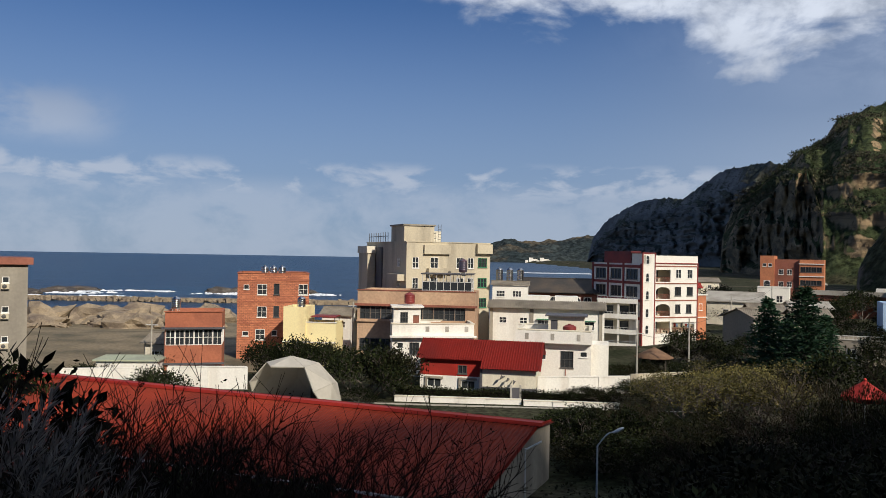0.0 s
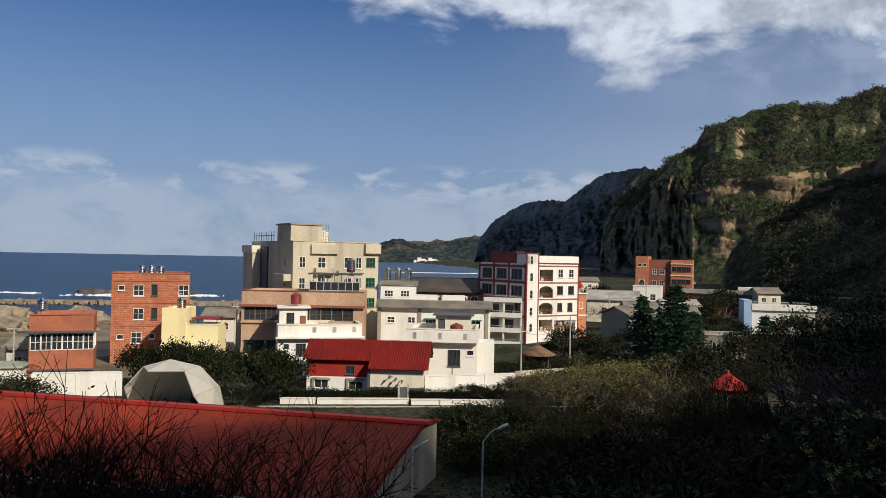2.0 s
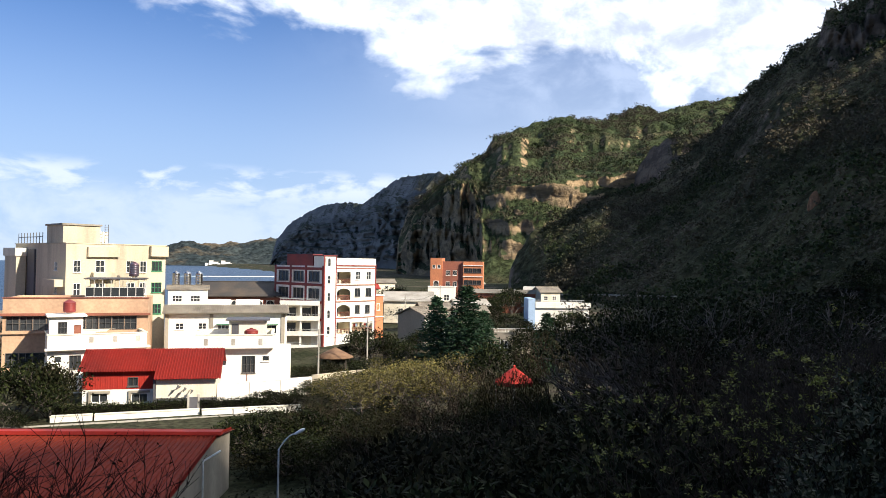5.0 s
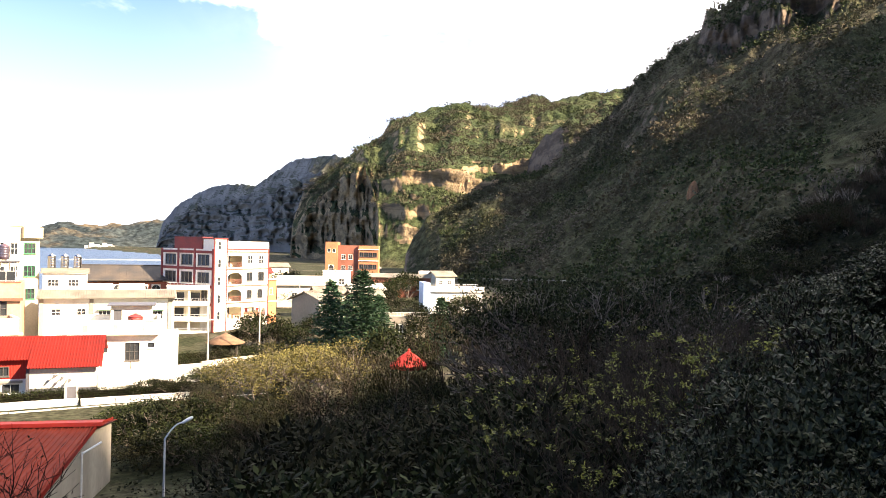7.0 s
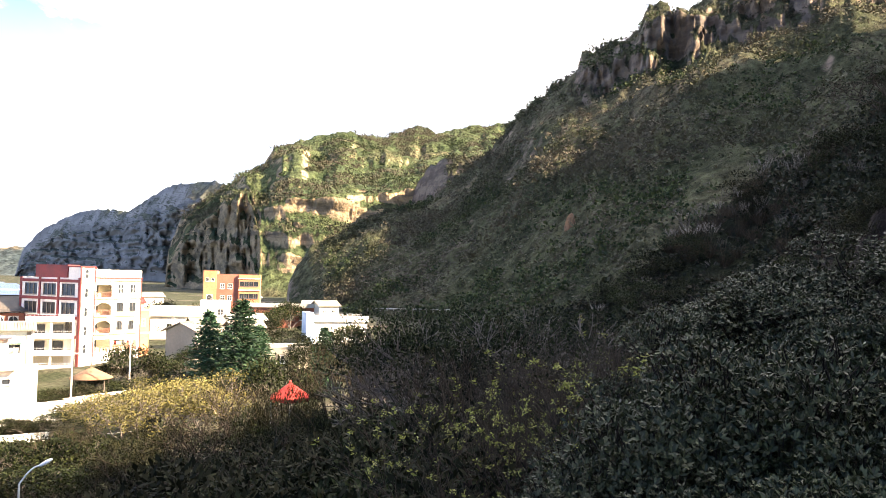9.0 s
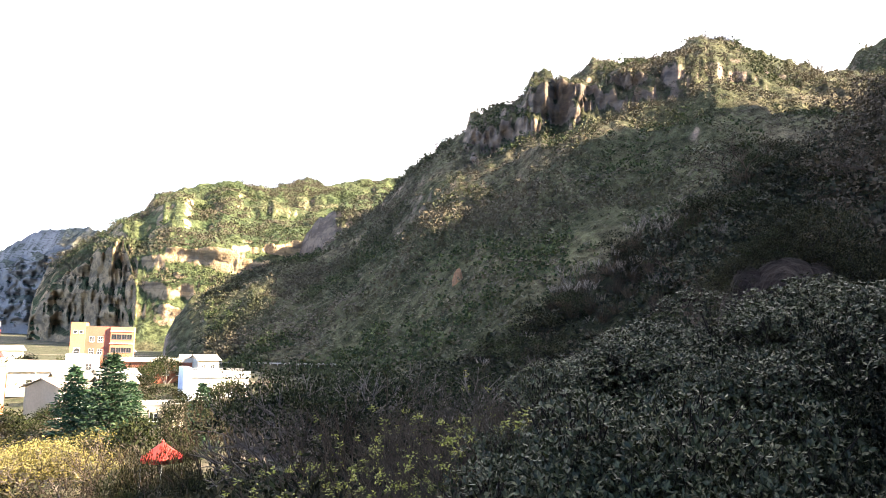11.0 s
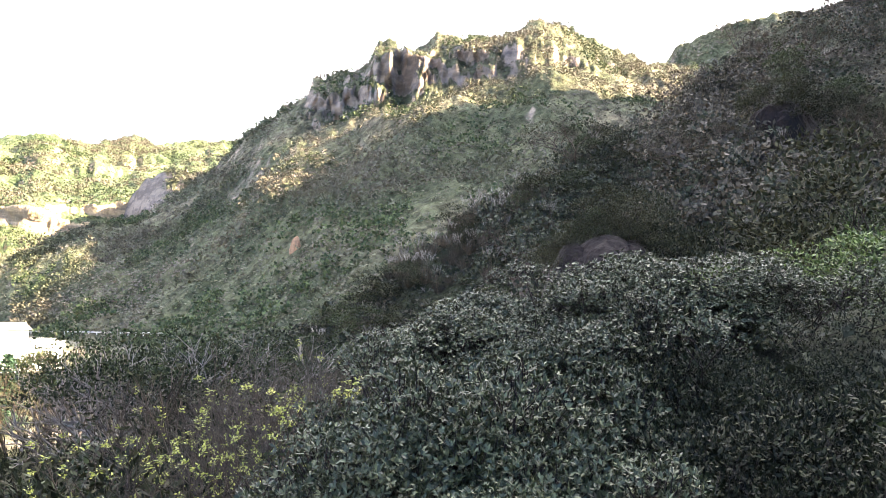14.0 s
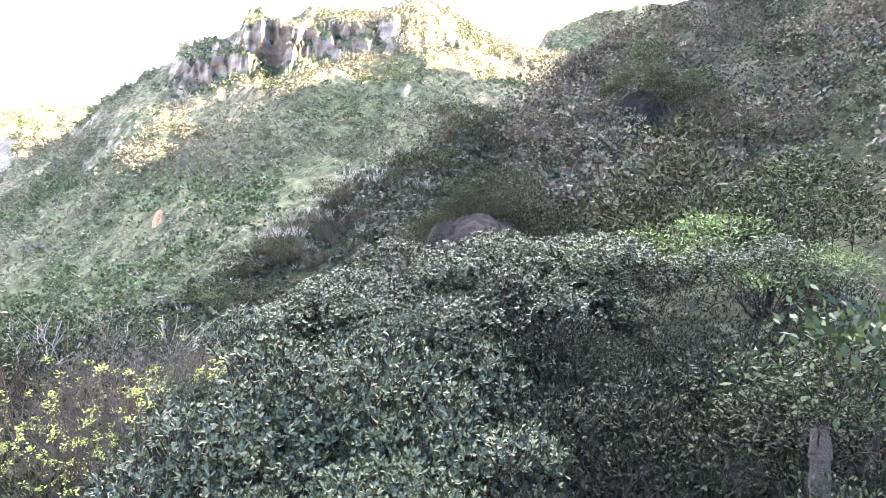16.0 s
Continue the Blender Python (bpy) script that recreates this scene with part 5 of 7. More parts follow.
# smaller houses of the village
def small_house(name, label, left, right, depth, base, top, material, wins=(), roof=None, z_ridge=0.0, parapet=0.5, cap=None):
    m, w = house_place(left, right)
    t = thing(name, label, "house", m)
    shell(t, w, depth, base, top, material, {"front": [(a * w, base + b, c, d, W2) for a, b, c, d in wins]}, 0.0 if roof else parapet, cap=cap)
    if roof:
        gable_roof(t, 0, w, 0, depth, top, z_ridge, roof, 0.5, ribs=0.5)
        for x in (0.0, w - 0.2):
            gable_wall(t, x, 0.0, depth, top, z_ridge, 0.2, material)
    return m, w, t


small_house("warehouse", "cream warehouse with a pale pitched metal roof", (58.3, 165.0), (68.5, 160.5), 12, 2, 7.0, CREAM, [(0.3, 2.4, 1.2, 1.0)], CONCRETE, 8.9)
small_house("white_house", "small white two-storey house with dark windows", (71.7, 170.5), (77.6, 167.5), 6, 3, 9.6, WHITE, [(0.12, 3.8, 1.3, 1.5), (0.6, 3.8, 1.3, 1.5), (0.3, 0.8, 1.3, 1.5)], cap=WHITE)
m, w, t = small_house("long_house", "long low brown-tiled house with a white parapet", (84.0, 170.4), (98.5, 160.5), 8, 3, 8.6, BROWN, [(0.06 + 0.16 * i, 2.6, 1.3, 1.5) for i in range(6)])
band(t, "parapet", (-0.3, -0.5, 8.65, w + 0.3, -0.01, 9.7), CONCRETE)
part("roof_room", boxes((w * 0.72, 1.0, 8.6, w * 0.9, 4.0, 10.4)), WHITE, t)
m, w, t = small_house("blue_white_house", "white flat-roofed house with a pale blue side wall", (77.6, 129.2), (87.6, 125.2), 8, 3, 7.7, WHITE, [(0.2, 1.4, 2.0, 1.2), (0.6, 1.4, 2.4, 1.2)])
band(t, "side_wall", (-1.4, -0.3, 3, -0.01, 6, 9.2), BLUE, "pale blue rendered wall")
band(t, "parapet", (0.0, -0.4, 7.4, w + 0.3, -0.01, 8.5), WHITE)
railing(t, 0.5, w - 0.5, 2.0, 8.2, 0.7, LAMP_GREY)
m, w, t = small_house("gabled_house", "grey two-storey house with a grey gabled roof", (50.6, 121.6), (55.6, 124.6), 6, 1, 6.6, GREY, [(0.08, 3.6, 1.2, 1.3), (0.5, 3.6, 1.2, 1.3), (0.5, 0.8, 1.4, 1.2)], ROOF_TILE, 8.0)
band(t, "lean_to", (w * 0.5, -2.2, 1, w, -0.01, 3.6), WHITE)
m, w, t = small_house("grey_house", "low grey cement house with two white windows", (53.6, 103.4), (60.0, 101.2), 6, 0, 4.9, GREY, [(0.3, 3.0, 1.2, 1.2), (0.68, 3.0, 1.2, 1.2)], cap=CONCRETE)
railing(t, 0.3, w - 0.3, 0.4, 5.4, 0.6, LAMP_GREY)
for k, (bx, by, bw, bd, bh, mt_, rm) in enumerate([(66, 134, 6, 5, 6.2, PALE_GREY, ROOF_TILE), (70.5, 143, 7, 6, 7.0, CREAM, CONCRETE), (62, 143, 6, 5, 6.4, GREY, ROOF_TILE), (99, 158, 5, 5, 9.2, CREAM, ROOF_TILE), (-9, 131, 6, 5, 6.0, BROWN, RED_SHEET), (-18, 128, 5, 5, 5.4, WHITE, ROOF_TILE), (-37, 101, 6, 5, 3.4, CREAM, ROOF_TILE), (105, 215, 9, 6, 9.5, PALE_GREY, CONCRETE), (60, 205, 9, 6, 7.5, CREAM, CONCRETE), (70, 215, 8, 6, 8, PALE_GREY, RED_SHEET), (48, 190, 8, 6, 5.6, CREAM, ROOF_TILE), (58, 235, 8, 6, 7.0, WHITE, CONCRETE), (84, 240, 9, 6, 9, CREAM, ROOF_TILE), (66, 265, 9, 6, 8, WHITE, RED_SHEET)]):
    base = gz(bx, by) - 1
    small_house("cottage", ("small old village house with a grey pitched roof", "small village house with a weathered red roof")[rm is RED_SHEET], (bx - bw / 2, by), (bx + bw / 2, by - 0.8), bd, base, bh, mt_, [(0.15, bh - base - 2.0, 1.1, 1.1), (0.6, bh - base - 2.0, 1.1, 1.1)], rm, bh + 1.2)
# ---- street furniture and grounds ----
# white perimeter wall
def garden_wall(label, left, right, z0, z1, material, cell=3.0):
    m, w = house_place(left, right)
    t = thing("garden_wall", label, "wall", m)
    n = max(1, int(w / cell))
    for i in range(n):
        part("wall_panel", boxes((w * i / n + 0.01, 0, z0, w * (i + 1) / n - 0.01, 0.2, z1)), material, t)
    part("coping", boxes((-0.05, -0.06, z1, w + 0.05, 0.26, z1 + 0.12)), material, t)
    for i in range(n + 1):
        part("pier", boxes((w * i / n - 0.15, -0.08, z0, w * i / n + 0.15, -0.004, z1 - 0.004)), material, t)
    return t


garden_wall("white rendered compound wall with low piers", (-42.5, 84.0), (-32.0, 86.2), -0.5, 2.5, WHITE)
garden_wall("white rendered compound wall with low piers", (-31.4, 86.4), (-22.6, 87.2), -0.5, 2.6, WHITE)
garden_wall("stained white garden wall beside a red-roofed house", (11.4, 87.4), (22.4, 89.0), -0.8, 2.0, WHITE)
garden_wall("grey cement garden wall", (22.6, 89.0), (31.0, 92.0), -0.8, 2.2, PALE_GREY)
t = thing("store_shed", "low shed with a pale green roof by a white wall", "shed", pose(-40.5, 88.0, 0, 0, 0, 6))
part("wall", boxes((0, 0, -0.5, 7, 4, 2.9)), WHITE, t)
part("roof", boxes((-0.3, -0.4, 2.91, 7.3, 4.3, 3.1)), mat("pale_green_roof", (0.42, 0.46, 0.32), (0.34, 0.36, 0.27), 1, 0.7), t)
part("door", boxes((3, -0.05, -0.4, 4, -0.004, 1.8)), DARK_GREY, t)

# half-dome stage of flat canvas panels
dome = thing("dome_stage", "open half-dome stage of off-white triangular panels", "dome", pose(-15.6, 78.2, -0.2))
bm = bmesh.new()
bmesh.ops.create_icosphere(bm, subdivisions=2, radius=5.5)
open_dir = Vector((-0.55, -0.83, 0.0)).normalized()
spin = Matrix.Rotation(0.35, 4, "Z")
for f_ in bm.faces:
    c = spin @ f_.calc_center_median()
    u = c.normalized()
    if c.z < 0.25 or (u.dot(open_dir) > 0.25 and c.z < 4.7):
        continue
    pts = [spin @ v.co for v in f_.verts]
    nrm = u * 0.12
    mid = sum(pts, Vector()) / 3
    pts = [mid + (p - mid) * 0.985 for p in pts]
    pm = bmesh.new()
    o = [pm.verts.new((p.x, p.y, max(p.z, 0) * 1.0)) for p in pts]
    i_ = [pm.verts.new((p.x - nrm.x, p.y - nrm.y, max(p.z - nrm.z, 0))) for p in pts]
    pm.faces.new(o), pm.faces.new(i_[::-1])
    for k in range(3):
        pm.faces.new((o[k], i_[k], i_[(k + 1) % 3], o[(k + 1) % 3]))
    bmesh.ops.recalc_face_normals(pm, faces=pm.faces)
    part("panel", pm, CANVAS, dome)
bm.free()
part("stage_floor", lathe([(5.2, 0.0), (5.2, 0.35), (5.1, 0.4)], 24), CONCRETE, dome)
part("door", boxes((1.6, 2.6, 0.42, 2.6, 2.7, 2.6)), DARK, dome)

# planters and hedge along the lane
pl = thing("planter_box", "long white concrete planter box beside a hedge", "planter", pose(-5.0, 81.6, 0, 0, 0, -3), "planter boxes by the hedge")
bm = boxes((0, 0, -0.4, 3.7, 0.14, 0.62), (0, 0.76, -0.4, 3.7, 0.9, 0.62), (0, 0.14, -0.4, 0.14, 0.76, 0.62), (3.56, 0.14, -0.4, 3.7, 0.76, 0.62))
part("box", bm, WHITE, pl)
part("soil", boxes((0.14, 0.14, -0.4, 3.56, 0.76, 0.5)), BARK, pl)
part("rim", boxes((-0.05, -0.06, 0.62, 3.75, 0.13, 0.7)), CREAM, pl)
for i, (px_, py_) in enumerate([(-1.1, 81.3), (2.0, 81.1), (5.0, 80.9), (8.9, 80.2), (12.0, 79.9), (15.2, 79.6)]):
    copy_thing(pl, pose(px_, py_, 0, 0, 0, -3))

# lane and kerb
t = new("road", raw_mesh("road", *(lambda xs: (np.concatenate([[(x, 75.2 - 0.06 * x, 0.06), (x, 79.4 - 0.06 * x, 0.06)] for x in xs]), [(2 * i, 2 * i + 2, 2 * i + 3, 2 * i + 1) for i in range(len(xs) - 1)]))(np.linspace(-60, 40, 60)), ASPHALT))
tagged(t, "grey lane below the hedge", "road", kind="structure")
bm = bmesh.new()
for i in range(50):
    box(bm, -58 + 1.9 * i, 79.45 - 0.06 * (-58 + 1.9 * i), -0.3, -56.15 + 1.9 * i, 79.7 - 0.06 * (-58 + 1.9 * i), 0.2)
kb = part("kerb", bm, CONCRETE, None)
tagged(kb, "pale concrete kerb along the lane", "kerb", kind="structure")

# foreground shed with a red sheet roof; local x runs along the ridge, y from the near eave to the far one
u = Vector((-13.6, 5.2)).normalized()
shed = thing("red_shed", "large shed with a weathered red corrugated roof", "shed", pose(6.2, 47.9, 0, 0, 0, math.degrees(math.atan2(u.y, u.x)) + 180))
L, NEAR, FAR_ = 46.0, -19.0, 4.0
ZR, ZN, ZF = 5.25, 3.3, 4.75
bm = bmesh.new()
n = 150
for i in range(n):
    xa, xb = -L + L * i / n, -L + L * (i + 1) / n
    xm, xn = xa + (xb - xa) * 0.25, xa + (xb - xa) * 0.4
    for a, b, da, db in ((xa, xm, 0.0, 0.07), (xm, xn, 0.07, 0.0), (xn, xb, 0.0, 0.0)):
        v = [bm.verts.new(p) for p in ((a, NEAR - 0.4, ZN + da), (b, NEAR - 0.4, ZN + db), (b, 0, ZR + db), (a, 0, ZR + da))]
        bm.faces.new(v)
bmesh.ops.remove_doubles(bm, verts=bm.verts, dist=0.001)
bmesh.ops.solidify(bm, geom=bm.faces[:], thickness=0.06)
part("roof", bm, OLD_RED, shed)
bm = bmesh.new()
v = [bm.verts.new(p) for p in ((-L, 0, ZR), (0.3, 0, ZR), (0.3, FAR_, ZF), (-L, FAR_, ZF))]
bm.faces.new(v)
bmesh.ops.solidify(bm, geom=bm.faces[:], thickness=0.06)
part("roof", bm, OLD_RED, shed)
part("ridge_cap", boxes((-L, -0.28, ZR + 0.05, 0.35, 0.28, ZR + 0.28)), RED_SHEET, shed)
part("joint_strip", boxes(*[(-L, -13.0, ZR - 1.31, 0.05, -12.9, ZR - 1.18)]), LAMP_GREY, shed)
bm = bmesh.new()
prism(bm, [(NEAR, 0), (FAR_ - 0.3, 0), (FAR_ - 0.3, ZF - 0.1), (0, ZR - 0.1), (NEAR, ZN - 0.02)], -0.12, -0.02)
bmesh.ops.transform(bm, matrix=Matrix(((0, 1, 0, 0), (1, 0, 0, 0), (0, 0, 1, 0), (0, 0, 0, 1))), verts=bm.verts)
bmesh.ops.recalc_face_normals(bm, faces=bm.faces)
# darker grey than the wall's own, to carry the hillside's shadow
part("end_wall", bm, GREY, shed, "cement end wall with hillside shade put into its grey")
part("front_wall", boxes((-L, NEAR, -0.5, -0.13, NEAR + 0.2, ZN - 0.02)), CONCRETE, shed)
bm = bmesh.new()
for ya, yb, za, zb in ((NEAR - 0.4, 0, ZN, ZR), (0, FAR_, ZR, ZF)):
    v = [bm.verts.new(p) for p in ((0.02, ya, za - 0.15), (0.02, yb, zb - 0.15), (0.02, yb, zb + 0.16), (0.02, ya, za + 0.16))]
    bm.faces.new(v)
bmesh.ops.solidify(bm, geom=bm.faces[:], thickness=-0.12)
part("barge_board", bm, RED_SHEET, shed)
bm = bmesh.new()
tube(bm, (0.12, -3.4, 0.2), (0.12, -3.4, ZR - 0.6), 0.05)
tube(bm, (0.12, -3.4, ZR - 0.7), (0.9, -2.6, ZR - 0.3), 0.06)
part("pipe", bm, LAMP_GLASS, shed)

# street lamp with a bent arm
lx, ly = 9.25, 44.1
sl = thing("street_lamp", "grey steel street lamp with a curved arm", "street lamp", pose(lx, ly, gz(lx, ly)))
hb = 5.0 - gz(lx, ly)
part("pole", tube(bmesh.new(), (0, 0, -0.3), (0, 0, hb), 0.075, 0.05, 10), LAMP_GREY, sl)
bm = bmesh.new()
prev = Vector((0, 0, hb))
for i in range(1, 9):
    a = i / 8
    q = Vector((0.95 * a, -0.1 * a, hb + 1.0 * math.sin(a * 1.5) * (1 - 0.15 * a)))
    tube(bm, prev, q, 0.045, 0.045, 8)
    prev = q
part("arm", bm, LAMP_GREY, sl)
bm = lathe([(0.03, -0.1), (0.10, 0.0), (0.13, 0.25), (0.12, 0.5), (0.05, 0.62)], 12)
bmesh.ops.transform(bm, matrix=Matrix.Translation(prev) @ Matrix.Rotation(radians(65), 4, "Y") @ Matrix.Diagonal((0.8, 1.2, 1, 1)), verts=bm.verts)
part("head", bm, LAMP_GLASS, sl, "pale lamp head")

# thatched garden shelter
gx, gy = 30.3, 106.8
t = thing("garden_shelter", "round garden shelter with a brown thatched roof", "gazebo", pose(gx, gy, gz(gx, gy)))
part("roof", lathe([(2.7, 2.0), (2.75, 2.1), (1.4, 2.8), (0.2, 3.4), (0.05, 3.5)], 14), mat("thatch", (0.20, 0.12, 0.07), (0.13, 0.08, 0.05), 5, 0.95, bump=0.05, fine=0.3), t)
for k in range(6):
    a = k * math.pi / 3
    part("post", tube(bmesh.new(), (2.2 * math.cos(a), 2.2 * math.sin(a), -0.3), (2.2 * math.cos(a), 2.2 * math.sin(a), 2.1), 0.08), BARK, t)
# red canopy tent
gx, gy = 30.5, 54.0
t = thing("canopy_tent", "red hexagonal canopy tent among the trees", "canopy", pose(gx, gy, 0))
bm = bmesh.new()
tops = [Vector((1.75 * math.cos(k * math.pi / 3), 1.75 * math.sin(k * math.pi / 3), 6.45)) for k in range(6)]
lows = [p - Vector((0, 0, 0.3)) for p in tops]
apex = Vector((0, 0, 7.6))
for k in range(6):
    a_, b_ = tops[k], tops[(k + 1) % 6]
    mid_ = (a_ + b_) / 2 * 0.96 + Vector((0, 0, 6.40 * 0.04))
    for tri in ((a_, mid_, apex), (mid_, b_, apex)):
        bm.faces.new([bm.verts.new(p) for p in tri])
    bm.faces.new([bm.verts.new(p) for p in (lows[k], lows[(k + 1) % 6], b_, a_)])
bmesh.ops.solidify(bm, geom=bm.faces[:], thickness=0.02)
part("canopy", bm, CANOPY, t)
part("finial", lathe([(0.12, 7.58), (0.1, 7.68), (0.02, 7.75)], 8), CANOPY, t)
for k in range(6):
    part("post", tube(bmesh.new(), (tops[k].x * 0.97, tops[k].y * 0.97, gz(gx, gy) - 0.5), (tops[k].x * 0.97, tops[k].y * 0.97, 6.45), 0.04), LAMP_GREY, t)


# shore: boulders, breakwater, reefs and breaking waves
def boulder(name, label, x, y, z, sx, sy, sz, material, seed, sub=3, rough=0.38, category="rock", group=""):
    bm = bmesh.new()
    bmesh.ops.create_icosphere(bm, subdivisions=sub, radius=1.0)
    for v in bm.verts:
        n_ = noise.fractal(v.co * 1.3 + Vector((seed * 7.1, seed * 3.3, 0)), 1.0, 2.0, 5)
        c_ = noise.cell(v.co * 1.6 + Vector((seed, 0, 0)))
        v.co *= 1 + rough * n_ + rough * 0.3 * c_
        v.co = Vector((v.co.x * sx, v.co.y * sy, v.co.z * sz))
    me = bpy.data.meshes.new(name)
    bm.to_mesh(me)
    bm.free()
    me.materials.append(material)
    ob = new(name, me)
    ob.location = (x, y, z)
    return tagged(ob, label, category, group)


random.seed(5)
for k in range(46):
    az, d = random.uniform(-29, -17), random.uniform(176, 212)
    x, y = at(az, d)
    s = random.uniform(0.9, 3.0) if k % 5 else random.uniform(3.4, 5.2)
    boulder("boulder", "weathered brown boulder on the beach", x, y, gz(x, y) + s * 0.1, s * 1.5, s, s * 0.75, ROCK, k, 3, 0.62, group="shore boulders")
for k, (az, d, sx, sz) in enumerate([(-27.2, 372, 9, 2.6), (-26, 380, 12, 2.4), (-29, 352, 7, 2.0), (-16.5, 355, 7, 2.6), (-15.2, 360, 5, 2.4), (-10, 350, 6, 2.0)]):
    x, y = at(az, d)
    boulder("reef_rock", "dark wet reef rock in the surf", x, y, -3.1, sx, sx * 0.6, sz, WET_ROCK, 40 + k, 3, 0.4, group="reef rocks")
bm = bmesh.new()
for i in range(290):
    x = -190 + 0.73 * i + random.uniform(-0.3, 0.3)
    y = 276 + 0.04 * (x + 100) + random.uniform(-1.2, 1.2)
    s = random.uniform(0.35, 0.95)
    tm = pose(x, y, -2.6 + random.uniform(-0.3, 0.7), random.uniform(0, 90), random.uniform(0, 90), random.uniform(0, 90))
    f0 = len(bm.verts)
    box(bm, -s, -s, -s * 0.8, s, s, s * 0.8)
    bm.verts.ensure_lookup_table()
    bmesh.ops.transform(bm, matrix=tm, verts=bm.verts[f0:])
box(bm, -190, 277, -4, 22, 279.5, -1.4)
t = part("breakwater", bm, ROCK, None)
tagged(t, "long low breakwater of heaped grey-brown blocks", "breakwater")
random.seed(9)
k = 0
for az, d, ln, wd in [(-27.5, 362, 26, 5), (-25.3, 366, 22, 4), (-22.3, 372, 26, 3), (-29.5, 345, 18, 4), (-16.6, 346, 16, 5), (-14.8, 350, 18, 6), (-9.4, 345, 14, 5), (-24, 330, 16, 2.0), (11.5, 560, 40, 5), (9.5, 620, 60, 4), (13.0, 520, 30, 4), (8.0, 900, 80, 6)]:
    x, y = at(az, d)
    nx, ny = 90, 22
    U, V = np.meshgrid(np.linspace(-1, 1, nx), np.linspace(-1, 1, ny), indexing="ij")
    edge = 0.55 - (U ** 2 + V ** 2) * 0.8 + fbm(U * 5 + k * 5, V * 2.5, k, 5, 0.6) * 1.0
    Z = -3.25 + np.clip(edge, -0.4, 1) * 0.9
    ob = sheet("breaking_wave", x + U * ln * 0.75, y + V * wd * 0.9 + fbm(U * 2, U * 0 + k, 0, 3) * 2, Z, FOAM)
    tagged(ob, "white foam of a wave breaking on rocks", "wave", "breaking waves", "stuff")
    k += 1
# ---- plants ----
from mathutils.bvhtree import BVHTree

rng = np.random.default_rng(7)


def bvh_of(name):
    me = bpy.data.objects[name].data
    return BVHTree.FromPolygons([v.co[:] for v in me.vertices], [p.vertices[:] for p in me.polygons])


TREES_OVER = [bvh_of("near_spur"), bvh_of("ground")]


def floor_z(x, y):
    """Height of the topmost near ground at a place."""
    zs = [h[0].z for h in (b.ray_cast(Vector((x, y, 300)), Vector((0, 0, -1))) for b in TREES_OVER) if h[0]]
    return max(zs)


def unit(v):
    return v / np.maximum(np.linalg.norm(v, axis=-1, keepdims=True), 1e-9)


def leaf_mesh(base, way, length, width, material, name, bend=0.25, up=None):
    """Leaves as bent lozenges: base points, directions, lengths and widths."""
    n = len(base)
    way = unit(way)
    ref = rng.normal(size=(n, 3)) if up is None else unit(np.broadcast_to(up, (n, 3))) + rng.normal(size=(n, 3)) * 0.35
    side = unit(np.cross(way, ref))
    nrm = np.cross(side, way)
    length, width = np.broadcast_to(length, n)[:, None], np.broadcast_to(width, n)[:, None]
    a = base
    mid = base + way * length * 0.55
    b, d = mid + side * width / 2 - nrm * length * bend * 0.1, mid - side * width / 2 - nrm * length * bend * 0.1
    c = base + way * length + nrm * length * bend * -0.3
    verts = np.stack([a, b, c, d], 1).reshape(-1, 3)
    return raw_mesh(name, verts, np.arange(4 * n).reshape(n, 4), material)


def rod_mesh(segs, material, name):
    """Twigs: rows of start, end and two radii, each a three-sided tapered rod."""
    s = np.asarray(segs, float)
    p, q, r0, r1 = s[:, 0:3], s[:, 3:6], s[:, 6:7], s[:, 7:8]
    w = unit(q - p)
    u = unit(np.cross(w, np.where(np.abs(w[:, 2:3]) > 0.9, [[1.0, 0, 0]], [[0, 0, 1.0]])))
    v = np.cross(w, u)
    ring = []
    for c, r in ((p, r0), (q, r1)):
        for k in range(3):
            a = 2 * math.pi * k / 3
            ring.append(c + r * (u * math.cos(a) + v * math.sin(a)))
    verts = np.stack(ring, 1).reshape(-1, 3)
    n = len(s)
    f = np.array([[0, 1, 4, 3], [1, 2, 5, 4], [2, 0, 3, 5]])
    return raw_mesh(name, verts, (f[None] + 6 * np.arange(n)[:, None, None]).reshape(-1, 4), material)


def grow(height, spread, levels, stems, r0, kids=3, curve_=0.35, lift=0.5, shrink=0.62):
    """A branching skeleton from the base; returns its segments and its tips with their directions."""
    segs, tips = [], []

    def go(p, d, ln, r, lv):
        pts = 2 if lv else 1
        for i in range(pts):
            d = unit((d + rng.normal(size=3) * curve_ * 0.5 + np.array([0, 0, lift * 0.12]))[None])[0]
            q = p + d * ln / pts
            segs.append([*p, *q, r * (1 - 0.25 * i / pts), r * (1 - 0.25 * (i + 1) / pts)])
            p = q
        if lv == 0:
            tips.append([*p, *d])
            return
        for k in range(kids):
            a = rng.uniform(0, 2 * math.pi)
            e = unit(np.array([[math.cos(a), math.sin(a), rng.uniform(-0.1, 0.7)]]))[0]
            go(p, unit((d + e * rng.uniform(0.5, 1.0))[None])[0], ln * shrink * rng.uniform(0.8, 1.2), r * 0.62, lv - 1)

    tot = sum(shrink ** i for i in range(levels + 1))
    for k in range(stems):
        a = 2 * math.pi * (k + rng.uniform(-0.3, 0.3)) / stems
        d = unit(np.array([[math.cos(a) * spread, math.sin(a) * spread, 1.0]]))[0]
        go(np.array([0.1 * math.cos(a), 0.1 * math.sin(a), -0.3]), d, (height + 0.3) / tot * 1.05, r0, levels)
    segs, tips = np.array(segs), np.array(tips)
    k = height / max(segs[:, 5].max(), 0.1)
    segs[:, [2, 5]] *= k
    tips[:, 2] *= k
    return segs, tips


